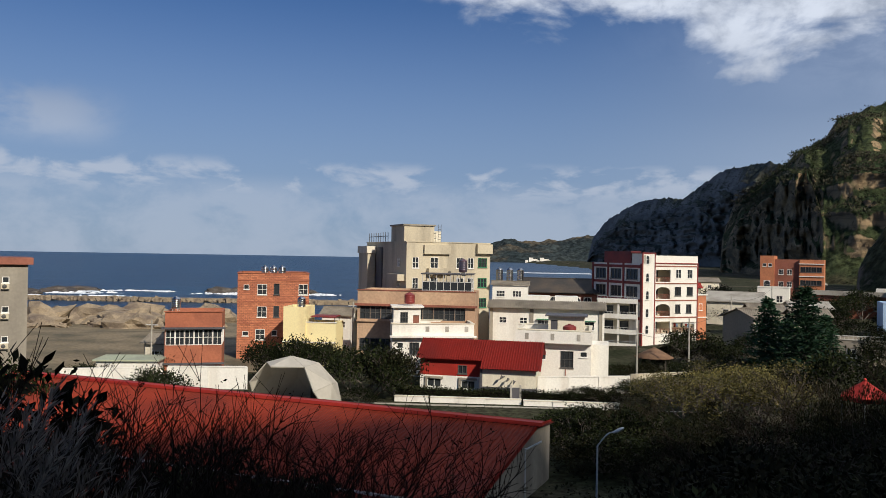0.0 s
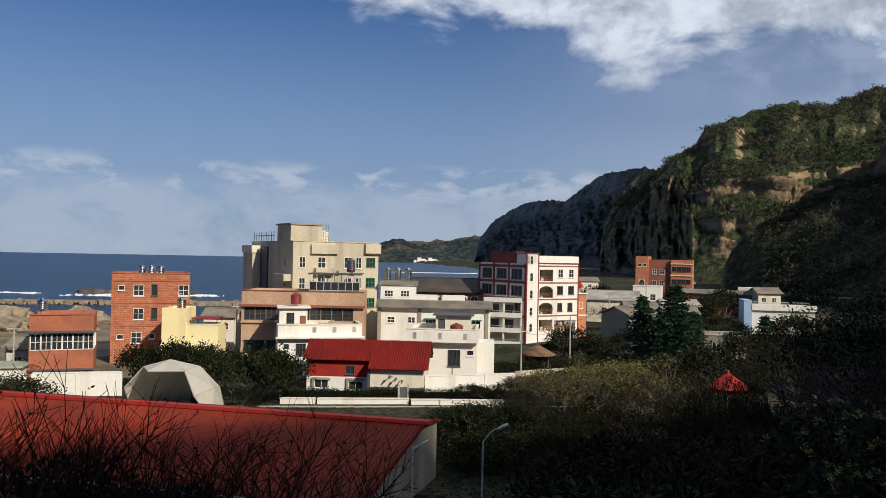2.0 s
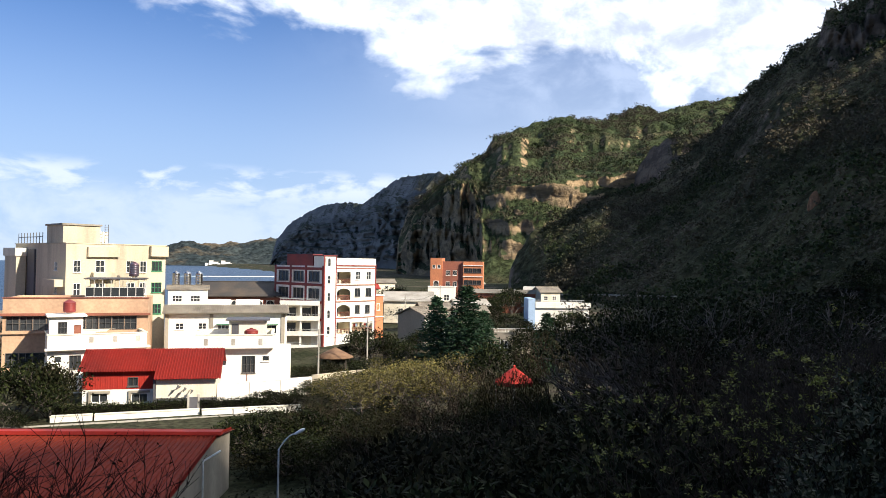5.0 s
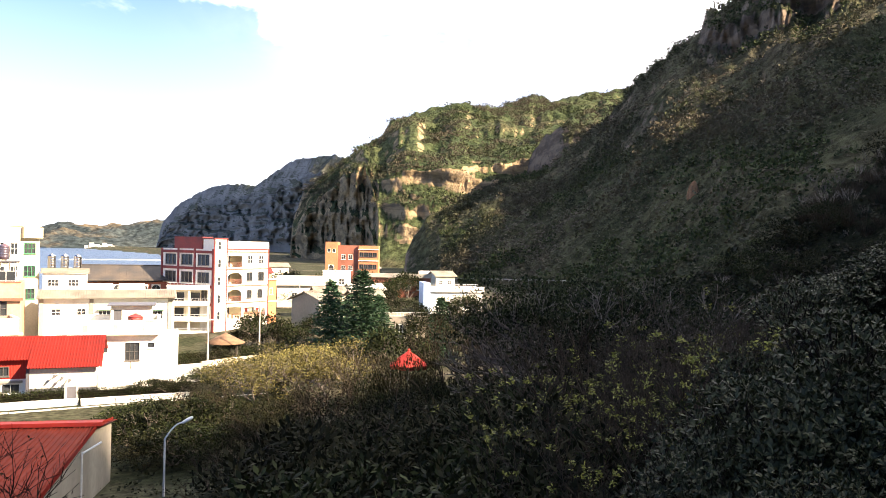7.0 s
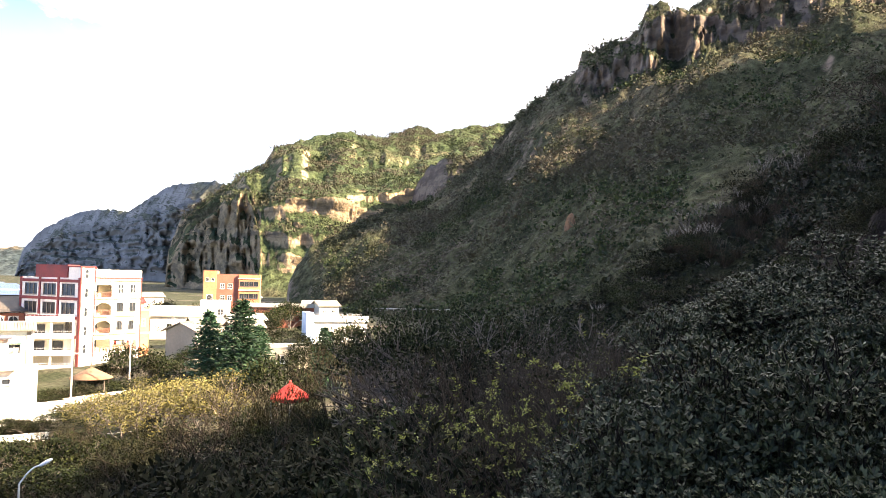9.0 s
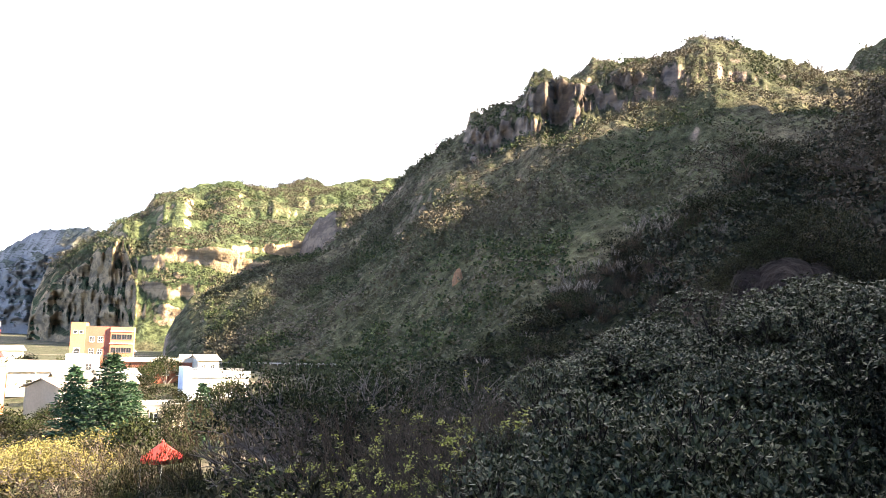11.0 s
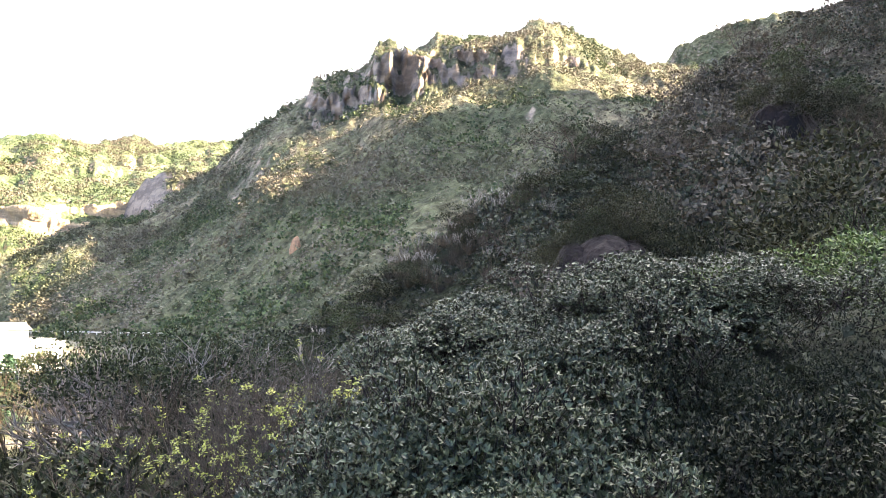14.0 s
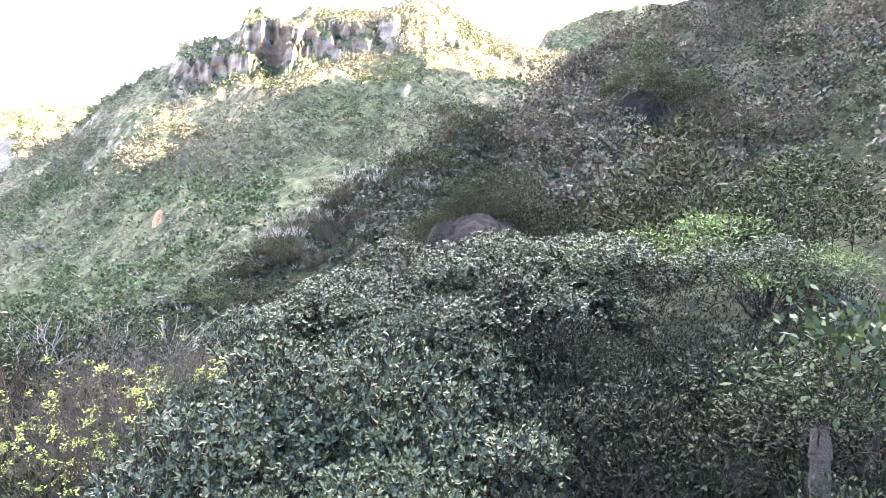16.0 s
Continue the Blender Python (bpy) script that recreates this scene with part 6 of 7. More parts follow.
def plant(name, label, category, foliage, twigs, foliage_name="foliage", stem_name="stem", group=""):
    t = new(name)
    tagged(t, label, category, group)
    for nm, me in ((stem_name, twigs), (foliage_name, foliage)):
        if me:
            o = new(nm, me)
            o.parent = t
            tagged(o, kind="stuff")
    return t


def mound_points(n, rad, h, lump=0.22):
    """Points near the surface of an uneven mound that stands on the ground."""
    d = unit(rng.normal(size=(n * 2, 3)))
    d = d[d[:, 2] > -0.25][:n]
    k = 1 + lump * fbm(d[:, 0] * 2.2 + rng.uniform(0, 50), d[:, 1] * 2.2, d[:, 2] * 2.2, 3)
    depth = 1 - 0.35 * rng.random(len(d)) ** 2
    return d * np.array([rad, rad, h * 0.62]) * (k * depth)[:, None] + [0, 0, h * 0.38], d


def clump_points(n, rad, h, clumps, share=0.42):
    """Points over the tops of many rounded clumps that make up one bush, with gaps between them."""
    c, o = mound_points(clumps, rad * 0.72, h * 0.86, 0.3)
    w = rad * share * rng.uniform(0.7, 1.25, len(c))
    k = rng.choice(len(c), n * 3, p=w ** 2 / (w ** 2).sum())
    d = unit(rng.normal(size=(n * 3, 3)) + o[k] * 0.5 + [0, 0, 0.45])
    ok = d[:, 2] > -0.15
    d, k = d[ok][:n], k[ok][:n]
    depth = 1 - 0.5 * rng.random(len(d)) ** 1.3
    return c[k] + d * (w[k] * depth)[:, None] * [1, 1, 0.75 * h / rad / 1.43], d, c


def rosette_bush(rad, h, shoots, leaf, seed_mat):
    p, d, c = clump_points(shoots, rad, h, 20, 0.36)
    axis = unit(d * [1, 1, 0.6] + [0, 0, 0.8] + rng.normal(size=d.shape) * 0.25)
    m = 7
    base = np.repeat(p, m, 0)
    ax = np.repeat(axis, m, 0)
    out = unit(np.cross(ax, rng.normal(size=ax.shape)))
    way = unit(ax * rng.uniform(0.4, 1.3, (len(ax), 1)) + out)
    ln = leaf * rng.uniform(0.7, 1.15, len(base))
    fol = leaf_mesh(base, way, ln, ln * 0.36, seed_mat, "foliage", up=ax)
    segs, tips = grow(h * 0.74, 0.8, 2, 5, 0.018, 3, 0.7)
    twigs = np.concatenate([p - axis * leaf * 2.2, p, np.full((len(p), 1), 0.006), np.full((len(p), 1), 0.004)], 1)[::4]
    limbs = np.concatenate([c * [0.1, 0.1, 0], c * [0.9, 0.9, 0.95], np.full((len(c), 1), 0.03), np.full((len(c), 1), 0.012)], 1)
    return fol, rod_mesh(np.concatenate([segs, twigs, limbs]), DARK_TWIG, "branches")


def leafy_bush(rad, h, n, leaf, material, aspect=0.45, stems=True, lump=0.3, wood=None):
    p, d, c = clump_points(n, rad, h, 13)
    way = unit(d + rng.normal(size=d.shape) * 0.8 + [0, 0, 0.2])
    ln = leaf * rng.uniform(0.6, 1.3, len(p))
    fol = leaf_mesh(p, way, ln, ln * aspect, material, "foliage", up=d + [0, 0, 0.5])
    segs, _ = grow(h * 0.74, 0.8, 2, 4, 0.016, 3, 0.7)
    return fol, rod_mesh(segs, wood or DARK_TWIG, "branches")


def twig_bush(h, spread, levels, stems, material, leaf_m=None, leaf=0.06, share=0.4, per=5, r0=0.03, kids=3):
    segs, tips = grow(h, spread, levels, stems, r0, kids, 0.45, 0.8, 0.66)
    fol = None
    if leaf_m:
        t = tips[rng.random(len(tips)) < share]
        b = np.repeat(t[:, :3], per, 0) + rng.normal(size=(len(t) * per, 3)) * leaf * 0.5
        w = np.repeat(t[:, 3:], per, 0) * 0.4 + rng.normal(size=(len(t) * per, 3)) * [1, 1, 0.4]
        fol = leaf_mesh(b, w, leaf * rng.uniform(0.7, 1.3, len(b)), leaf * 0.45, leaf_m, "foliage")
    return fol, rod_mesh(segs, material, "branches")


def crown_tree(h, spread, levels, stems, r0, leaf_m, leaf, per, wood, share=1.0, puff=0.5, kids=3, flat=0.7, lift=0.4, high=0.0):
    """A tree: trunk and limbs that end in clumps of small leaves, with gaps between them."""
    segs, tips = grow(h, spread, levels, stems, r0, kids, 0.4, lift, 0.7)
    t = tips[(rng.random(len(tips)) < share) & (tips[:, 2] > high * h)]
    b = np.repeat(t[:, :3], per, 0) + rng.normal(size=(len(t) * per, 3)) * [puff, puff, puff * flat]
    w = rng.normal(size=(len(b), 3)) + [0, 0, 0.3]
    ln = leaf * rng.uniform(0.6, 1.3, len(b))
    return leaf_mesh(b, w, ln, ln * 0.5, leaf_m, "crown"), rod_mesh(segs, wood, "trunk")


def grass_tuft(h, blades, plumes):
    n = blades
    a = rng.uniform(0, 2 * math.pi, n)
    r = rng.uniform(0, 0.3, n)
    base = np.stack([r * np.cos(a), r * np.sin(a), np.full(n, -0.1)], 1)
    lean = rng.uniform(0.15, 0.9, n)
    way = np.stack([np.cos(a) * lean, np.sin(a) * lean, np.ones(n)], 1)
    me = leaf_mesh(base, way, h * rng.uniform(0.5, 1.0, n), 0.016, STRAW, "blades", 0.9)
    segs, pb, pw = [], [], []
    for k in range(plumes):
        a, ln = rng.uniform(0, 2 * math.pi), rng.uniform(0.1, 0.35)
        top = np.array([math.cos(a) * ln * h, math.sin(a) * ln * h, h * rng.uniform(1.0, 1.35)])
        segs.append([0, 0, 0, *top, 0.006, 0.004])
        d = unit(np.array([[math.cos(a) * 0.5, math.sin(a) * 0.5, 1.0]]))[0]
        for j in range(26):
            pb.append(top + d * h * 0.25 * j / 26)
            pw.append(d * 1.2 + rng.normal(size=3) * 0.45)
    t = new("silver_grass")
    tagged(t, "tuft of dry silver grass with pale plumes", "grass", "silver grass tufts")
    o = new("grass_blade", me)
    o.parent = t
    tagged(o, kind="stuff")
    if plumes:
        o = new("stalk", rod_mesh(segs, STRAW, "stalks"))
        o.parent = t
        o = new("plume", leaf_mesh(np.array(pb), np.array(pw), h * 0.09, 0.012, PLUME, "plumes"))
        o.parent = t
        tagged(o, "pale feathery plumes", kind="stuff")
    return t


def conifer(h, r, tiers):
    """A conifer with flat tiers of drooping boughs."""
    segs, b, w = [[0, 0, -0.3, 0, 0, h, 0.16, 0.02]], [], []
    for k in range(tiers):
        f = k / (tiers - 1)
        z = h * (0.10 + 0.88 * f)
        ln = r * (1 - f) ** 0.75 + 0.15
        m = 8 if f < 0.7 else 5
        for j in range(m):
            a = 2 * math.pi * (j + 0.5 * (k % 2)) / m + rng.uniform(-0.25, 0.25)
            tip = np.array([math.cos(a) * ln, math.sin(a) * ln, z + ln * rng.uniform(-0.12, 0.12)])
            segs.append([0, 0, z, *tip, 0.03, 0.01])
            s = np.linspace(0.1, 1.05, 34)
            q = np.array([0, 0, z]) + (tip - [0, 0, z]) * s[:, None] + rng.normal(size=(34, 3)) * [0.14, 0.14, 0.07]
            b.append(q)
            w.append((tip - [0, 0, z]) * 0.5 / ln + rng.normal(size=(34, 3)) * [0.8, 0.8, 0.25] + [0, 0, 0.1])
    b, w = np.concatenate(b), np.concatenate(w)
    return leaf_mesh(b, w, h * 0.055 * rng.uniform(0.7, 1.3, len(b)), 0.17, NEEDLE, "boughs"), rod_mesh(segs, BARK, "trunk")


def put(ob, bearing, dist, scale=1.0, turn=None, sink=0.0, z=None):
    """Copies a plant to a bearing and distance, standing on the ground."""
    x, y = at(bearing, dist)
    z = floor_z(x, y) - sink if z is None else z
    turn = rng.uniform(0, 360) if turn is None else turn
    if ob.name in waiting:
        waiting.discard(ob.name)
        ob.matrix_basis = pose(x, y, z, 0, 0, turn)
        c = ob
    else:
        c = copy_thing(ob, pose(x, y, z, 0, 0, turn))
    c.scale = (scale, scale, scale) if np.isscalar(scale) else scale
    return c


waiting = set()


def master(ob):
    waiting.add(ob.name)
    return ob


# kinds of plants, each built once
PALE_TWIG = mat("grey_twig", (0.070, 0.056, 0.043), (0.038, 0.031, 0.024), 10, 0.95, fine=0.3, spec=0.05)
GOLD_LEAF = leaf_mat("golden_leaf", (0.09, 0.085, 0.025), (0.24, 0.20, 0.06), 0.6, 0.25)
ROSETTE = [master(plant("leathery_bush", "dense evergreen bush with glossy rosettes of leathery leaves", "bush", *rosette_bush(r_, 2.0, n_, 0.058, BUSH_LEAF), group="leathery bushes")) for r_, n_ in ((1.4, 2500), (1.25, 2200), (1.55, 2800))]
UNDER = [master(plant("undergrowth_bush", "dense small-leaved bush with dark tangled branches", "bush", *leafy_bush(1.3, 2.0, n_, 0.07, m_, 0.40, lump=0.5), group="undergrowth bushes")) for n_, m_ in ((3300, SHADED_LEAF), (3400, SHADED_LEAF))]
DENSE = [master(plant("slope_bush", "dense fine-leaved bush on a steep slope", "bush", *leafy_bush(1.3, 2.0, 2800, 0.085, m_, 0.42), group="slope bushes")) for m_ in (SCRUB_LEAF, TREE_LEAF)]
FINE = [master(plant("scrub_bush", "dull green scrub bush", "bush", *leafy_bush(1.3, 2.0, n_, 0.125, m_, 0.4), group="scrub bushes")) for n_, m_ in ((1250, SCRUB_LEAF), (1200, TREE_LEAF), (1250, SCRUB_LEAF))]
BRIGHT = master(plant("bright_bush", "bush with fresh bright green leaves", "bush", *leafy_bush(1.2, 1.7, 2400, 0.085, BRIGHT_LEAF, 0.30), group="bright bushes"))
SPARSE = [master(plant("twiggy_bush", "half-bare grey bush with sparse yellow-green leaves", "bush", *twig_bush(2.0, 0.75, 4, 7, TWIG, YELLOW_LEAF, 0.034, 0.20, 14, 0.014), group="twiggy bushes")) for k in range(2)]
BARE = [master(plant("bare_bush", "leafless grey bush of fine twigs", "bush", *twig_bush(2.0, 0.8, 3, 9, TWIG, SCRUB_LEAF, 0.06, 0.5, 5, 0.02), group="bare bushes")) for k in range(2)]
TWIGGY = master(plant("bare_shrub", "rounded leafless shrub of pale grey twigs", "bush", *twig_bush(2.6, 1.0, 5, 3, PALE_TWIG, None, r0=0.022), group="bare shrubs"))
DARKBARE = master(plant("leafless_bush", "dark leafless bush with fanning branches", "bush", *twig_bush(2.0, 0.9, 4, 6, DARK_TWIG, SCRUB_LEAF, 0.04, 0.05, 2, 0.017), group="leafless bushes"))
SPREAD = [master(plant("spreading_tree", "low tree with bare spreading limbs under a thin green crown", "tree", *crown_tree(6.0, 0.9, 4, 4, 0.13, TREE_LEAF, 0.14, 26, BARK, 0.9, 0.38, 3, 0.3, high=0.66), "crown", "trunk", "spreading trees")) for k in range(2)]
GREY_TREE = master(plant("grey_tree", "twiggy grey tree with few dull leaves", "tree", *crown_tree(5.0, 0.8, 4, 4, 0.10, SCRUB_LEAF, 0.13, 7, TWIG, 0.9, 0.3, 3, 0.8), "crown", "trunk", "grey trees"))
ROUND = [master(plant("broadleaf_tree", "dark green broadleaf tree", "tree", *crown_tree(5.0, 0.7, 3, 4, 0.14, m_, 0.38, 11, BARK, 1.0, 0.55, 4, 0.8), "crown", "trunk", "broadleaf trees")) for m_ in (TREE_LEAF, SCRUB_LEAF)]
GOLD_TREE = master(plant("golden_tree", "half-bare tree with yellowing leaves", "tree", *crown_tree(5.0, 0.8, 4, 4, 0.10, GOLD_LEAF, 0.20, 12, BARK, 0.8, 0.35, 3, 0.7), "crown", "trunk", "golden trees"))
TUFT = [master(grass_tuft(1.3, 220, p_)) for p_ in (18, 0, 9)]
CONIFER = master(plant("conifer", "dark green conifer with tiered boughs", "tree", *conifer(9.0, 2.9, 20), "crown", "trunk", "conifers"))

# evergreen bushes close to the camera on the slope
TOP = [(-36, -4), (-31, -6), (-27, -8.2), (-22, -10.5), (-16, -13.2), (-8, -17.5), (0, -19), (9, -20), (12.6, -18), (14.5, -13.8), (17.6, -11.2), (21, -10.2), (27, -11), (32, -11), (36, -8.0), (42, -6.2), (48, -4.2), (53, -3.2), (57, 0.2), (63, 2.1), (69, 3.1), (76, 4.8), (80, 5.3), (85, 6.8), (89, 8.0), (93, 6.8), (102, 2.6), (112, 6)]


def fill(kinds, az_range, r_range, count, size_range, slack=0.0, group_scale=2.0, gap=0.55):
    """Bushes scattered over a stretch of the slope, none rising above the skyline of the scrub."""
    done = []
    tries = 0
    while len(done) < count and tries < count * 12:
        tries += 1
        az, r = rng.uniform(*az_range), math.sqrt(rng.uniform(r_range[0] ** 2, r_range[1] ** 2))
        x, y = at(az, r)
        s = rng.uniform(*size_range)
        if any((x - a) ** 2 + (y - b) ** 2 < (gap * (s + c)) ** 2 for a, b, c in done):
            continue
        z = floor_z(x, y)
        room = EYE + r * math.tan(radians(float(curve(TOP, az)) + slack)) - z
        if room < 0.35 * s:
            continue
        if r < 43 and abs(az - 11.8) < math.degrees(0.75 * s / r) and z + s > EYE - 0.33 * r:
            continue
        k = kinds[int(rng.integers(len(kinds)))]
        hs, ws = min(s, room) / group_scale, min(s, room * 1.25) / group_scale
        put(k, az, r, (ws, ws, hs), z=z - 0.1)
        done.append((x, y, s))


fill(ROSETTE, (56, 80), (8.0, 11.0), 16, (1.7, 2.6), gap=0.42)
for az, r, top in ((56, 6.6, -6.0), (58.5, 6.8, -4.5), (61, 7.0, -3.0), (63.5, 7.1, -2.0), (66, 7.2, -1.4), (68.5, 7.2, -1.3), (71, 7.1, -2.0), (73, 6.9, -3.5), (57, 5.6, -11.0), (60, 5.7, -9.0), (63, 5.8, -7.5), (66, 5.8, -6.8), (69, 5.8, -6.8), (71.6, 5.7, -7.6), (58, 4.7, -16.0), (62, 4.7, -13.5), (66, 4.7, -12.5), (70, 4.7, -12.5), (64.5, 8.3, 0.4), (68.0, 8.5, 1.0), (71.5, 8.6, 1.2), (61.0, 8.2, -0.6)):
    x, y = at(az, r)
    h_ = max(0.9, EYE + r * math.tan(radians(top)) - floor_z(x, y))
    put(ROSETTE[int(az * 2) % 3], az, r, (max(0.5, h_ * 0.43), max(0.5, h_ * 0.43), h_ / 2.0), z=floor_z(x, y) - 0.15)
# undergrowth of the hollow, whose shade is carried by the dark leaf colour
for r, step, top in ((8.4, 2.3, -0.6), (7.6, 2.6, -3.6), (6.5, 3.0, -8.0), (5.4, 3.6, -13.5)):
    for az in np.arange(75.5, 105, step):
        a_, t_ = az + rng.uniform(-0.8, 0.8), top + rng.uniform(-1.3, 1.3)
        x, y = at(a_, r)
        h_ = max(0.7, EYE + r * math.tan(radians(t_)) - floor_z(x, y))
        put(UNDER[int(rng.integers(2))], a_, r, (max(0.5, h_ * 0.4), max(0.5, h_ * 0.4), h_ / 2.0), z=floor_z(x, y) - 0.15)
for az, r in ((63.5, 9.6), (66.0, 9.9), (68.5, 10.0), (71.0, 10.2), (73.5, 10.3), (76.0, 10.2), (78.5, 10.4), (81.5, 10.6)):
    x, y = at(az, r)
    put(ROSETTE[int(az) % 3], az, r, (1.0, 1.0, (EYE + r * math.tan(radians(float(curve(TOP, az)) + 0.5)) - floor_z(x, y)) / 2.0))
fill([ROSETTE[0], ROSETTE[1], UNDER[0]], (78, 100), (9.0, 11.0), 13, (2.2, 2.9), gap=0.34)
fill([DARKBARE], (-34, -12), (4.6, 6.5), 14, (1.3, 1.9), 1.2, gap=0.3)
fill(DENSE, (84, 105), (12.0, 26.0), 26, (2.6, 4.2), 5.0, gap=0.42)
fill([DARKBARE], (72, 106), (5.4, 7.5), 16, (1.5, 2.1), -4.5, gap=0.30)
fill([BRIGHT], (79, 99), (9.5, 11.8), 8, (1.9, 2.6), 0.6, gap=0.36)
fill(SPARSE, (41, 55), (8.5, 13.0), 13, (2.4, 3.4), 0.0, gap=0.32)
fill(BARE, (47, 57), (12.0, 16.0), 5, (2.8, 3.6), 1.8, gap=0.32)
for az, r, top in ((48.5, 10.5, -4.2), (51.5, 11.5, -2.6), (54.0, 11.2, -1.4), (56.2, 10.0, -2.4), (53.0, 9.2, -5.0)):
    x, y = at(az, r)
    put(TWIGGY, az, r, (0.8, 0.8, (EYE + r * math.tan(radians(top)) - floor_z(x, y)) / 2.6))
fill([BRIGHT] + SPARSE, (44, 58), (14.0, 20.0), 6, (1.8, 2.6), 2.0, gap=0.4)
fill(FINE + BARE, (49, 58), (14.0, 26.0), 8, (2.0, 2.8), -1.5, gap=0.4)
fill(FINE, (9, 44), (14.0, 34.0), 46, (2.6, 3.8), -0.5, gap=0.42)
fill([GREY_TREE], (12, 44), (18.0, 34.0), 10, (3.0, 4.5), 0.3, 5.0, gap=0.42)
fill(FINE, (5, 44), (9.0, 16.0), 26, (2.0, 3.0), -2.0, gap=0.42)
fill(FINE, (8.5, 20), (52.0, 74.0), 20, (1.8, 2.8), 2.5, gap=0.4)
fill(FINE, (6, 46), (36.0, 64.0), 36, (2.4, 4.0), 0.5, gap=0.42)
fill([DARKBARE], (-38, 6), (4.8, 7.5), 20, (1.3, 2.2), -0.5, gap=0.34)
fill(FINE, (-40, 8), (7.5, 11.0), 20, (1.5, 2.2), -1.0, gap=0.36)
for az, r, top in ((-2.5, 6.6, -12.6), (-5, 6.2, -13.5), (-7.5, 6.4, -12.0), (-10, 5.8, -12.5), (-12.5, 6.2, -11.2), (-15, 5.8, -12.0), (-17.5, 6.2, -10.0), (-20, 5.6, -10.0), (-23, 6.2, -8.4), (-26, 5.8, -8.0), (-29, 6.2, -6.5), (-32, 6.0, -5.5)):
    x, y = at(az, r)
    put(DARKBARE, az, r, (1.1, 1.1, (EYE + r * math.tan(radians(top + 1.6)) - floor_z(x, y)) / 2.0))
fill([DARKBARE], (-24, -3), (5.5, 8.0), 13, (1.5, 2.2), 2.2, gap=0.34)
fill(FINE, (-45, 4), (9.0, 26.0), 30, (2.2, 3.4), -0.5, gap=0.45)
for az, r, s in ((-29, 5.6, 1.25), (-24.5, 5.2, 1.1), (-31, 6.5, 1.0)):
    put(TUFT[1], az, r, s * 0.8)

# trees lower on the slope
for k, (az, r, top) in enumerate([(38.5, 33, -2.7), (41.0, 31, -2.2), (43.8, 30, -1.9), (46.8, 31, -2.1), (49.5, 34, -2.0), (42.0, 38, -1.9), (45.5, 40, -1.7)]):
    x, y = at(az, r)
    hgt = EYE + r * math.tan(radians(top)) - floor_z(x, y)
    put(SPREAD[k % 2], az, r, (1.0, 1.0, max(hgt, 2) / 6.0))
for az, r, top in ((19.5, 72, -8.0), (21.6, 76, -7.3), (23.6, 74, -7.0), (17.2, 80, -8.2), (20.6, 82, -7.2)):
    x, y = at(az, r)
    put(GOLD_TREE, az, r, (1.35, 1.35, (EYE + r * math.tan(radians(top)) - floor_z(x, y)) / 5.0))
for az, r, top in ((26.0, 66, -7.8), (34, 52, -6.0), (36.5, 60, -4.8), (24.5, 58, -9.5), (22.0, 50, -10.5), (32.5, 72, -4.6), (35, 78, -3.6), (38, 66, -3.2), (15.5, 62, -10.2)):
    x, y = at(az, r)
    put((GREY_TREE, ROUND[1])[int(r) % 2], az, r, (1.0, 1.0, max(1.5, EYE + r * math.tan(radians(top)) - floor_z(x, y)) / 5.0))
for az, r, top, s_ in ((23.5, 108, -2.6, 1.1), (25.85, 104, -1.75, 1.35), (31.85, 95, -3.7, 0.8), (24.8, 110, -4.0, 0.9), (27.1, 108, -3.6, 0.9)):
    x, y = at(az, r)
    put(CONIFER, az, r, (s_, s_, (EYE + r * math.tan(radians(top)) - floor_z(x, y) + 0.2) / 9.0), z=floor_z(x, y) - 0.2)
# bushes round the foot of the canopy tent
for az, r, s_ in ((27.6, 60, 0.9), (28.5, 58.5, 0.8), (29.4, 58, 0.8), (30.3, 58.5, 0.8), (31.2, 60, 0.9), (28.2, 61.5, 0.9), (30.8, 61.5, 0.9)):
    x, y = at(az, r)
    put(FINE[int(r * 2) % 3], az, r, (s_, s_, max(0.8, EYE + r * math.tan(radians(-8.2)) - floor_z(x, y)) / 2.0))
for az, r, top in ((27.2, 55, -9.6), (28.3, 54, -10.0), (29.2, 53, -10.2), (30.2, 54, -10.0), (31.2, 55, -9.4), (26.2, 56, -9.2), (32.2, 54, -8.6), (29.8, 57, -9.9)):
    x, y = at(az, r)
    put(FINE[int(az * 10) % 3], az, r, (1.0, 1.0, max(0.8, EYE + r * math.tan(radians(top)) - floor_z(x, y)) / 1.9))
# bushes in the yard beside the shed's end wall
for az, r, h_ in ((8.6, 60, 2.6), (9.6, 61, 3.0), (10.6, 60, 3.1), (11.8, 61, 2.8), (13.0, 62, 3.0), (9.2, 54, 2.2), (10.4, 53, 2.4), (12.4, 54, 2.4), (14.2, 62, 3.2), (15.2, 64, 3.4), (13.6, 55, 2.4), (11.2, 66, 2.6), (9.4, 67, 2.0), (12.6, 68, 2.4), (14.6, 69, 2.6)):
    put((FINE[1], ROUND[0], FINE[0])[int(az * 10) % 3], az, r, (1.3, 1.3, h_ / 2.0) if int(az * 10) % 3 != 1 else (0.7, 0.7, h_ / 5.0))
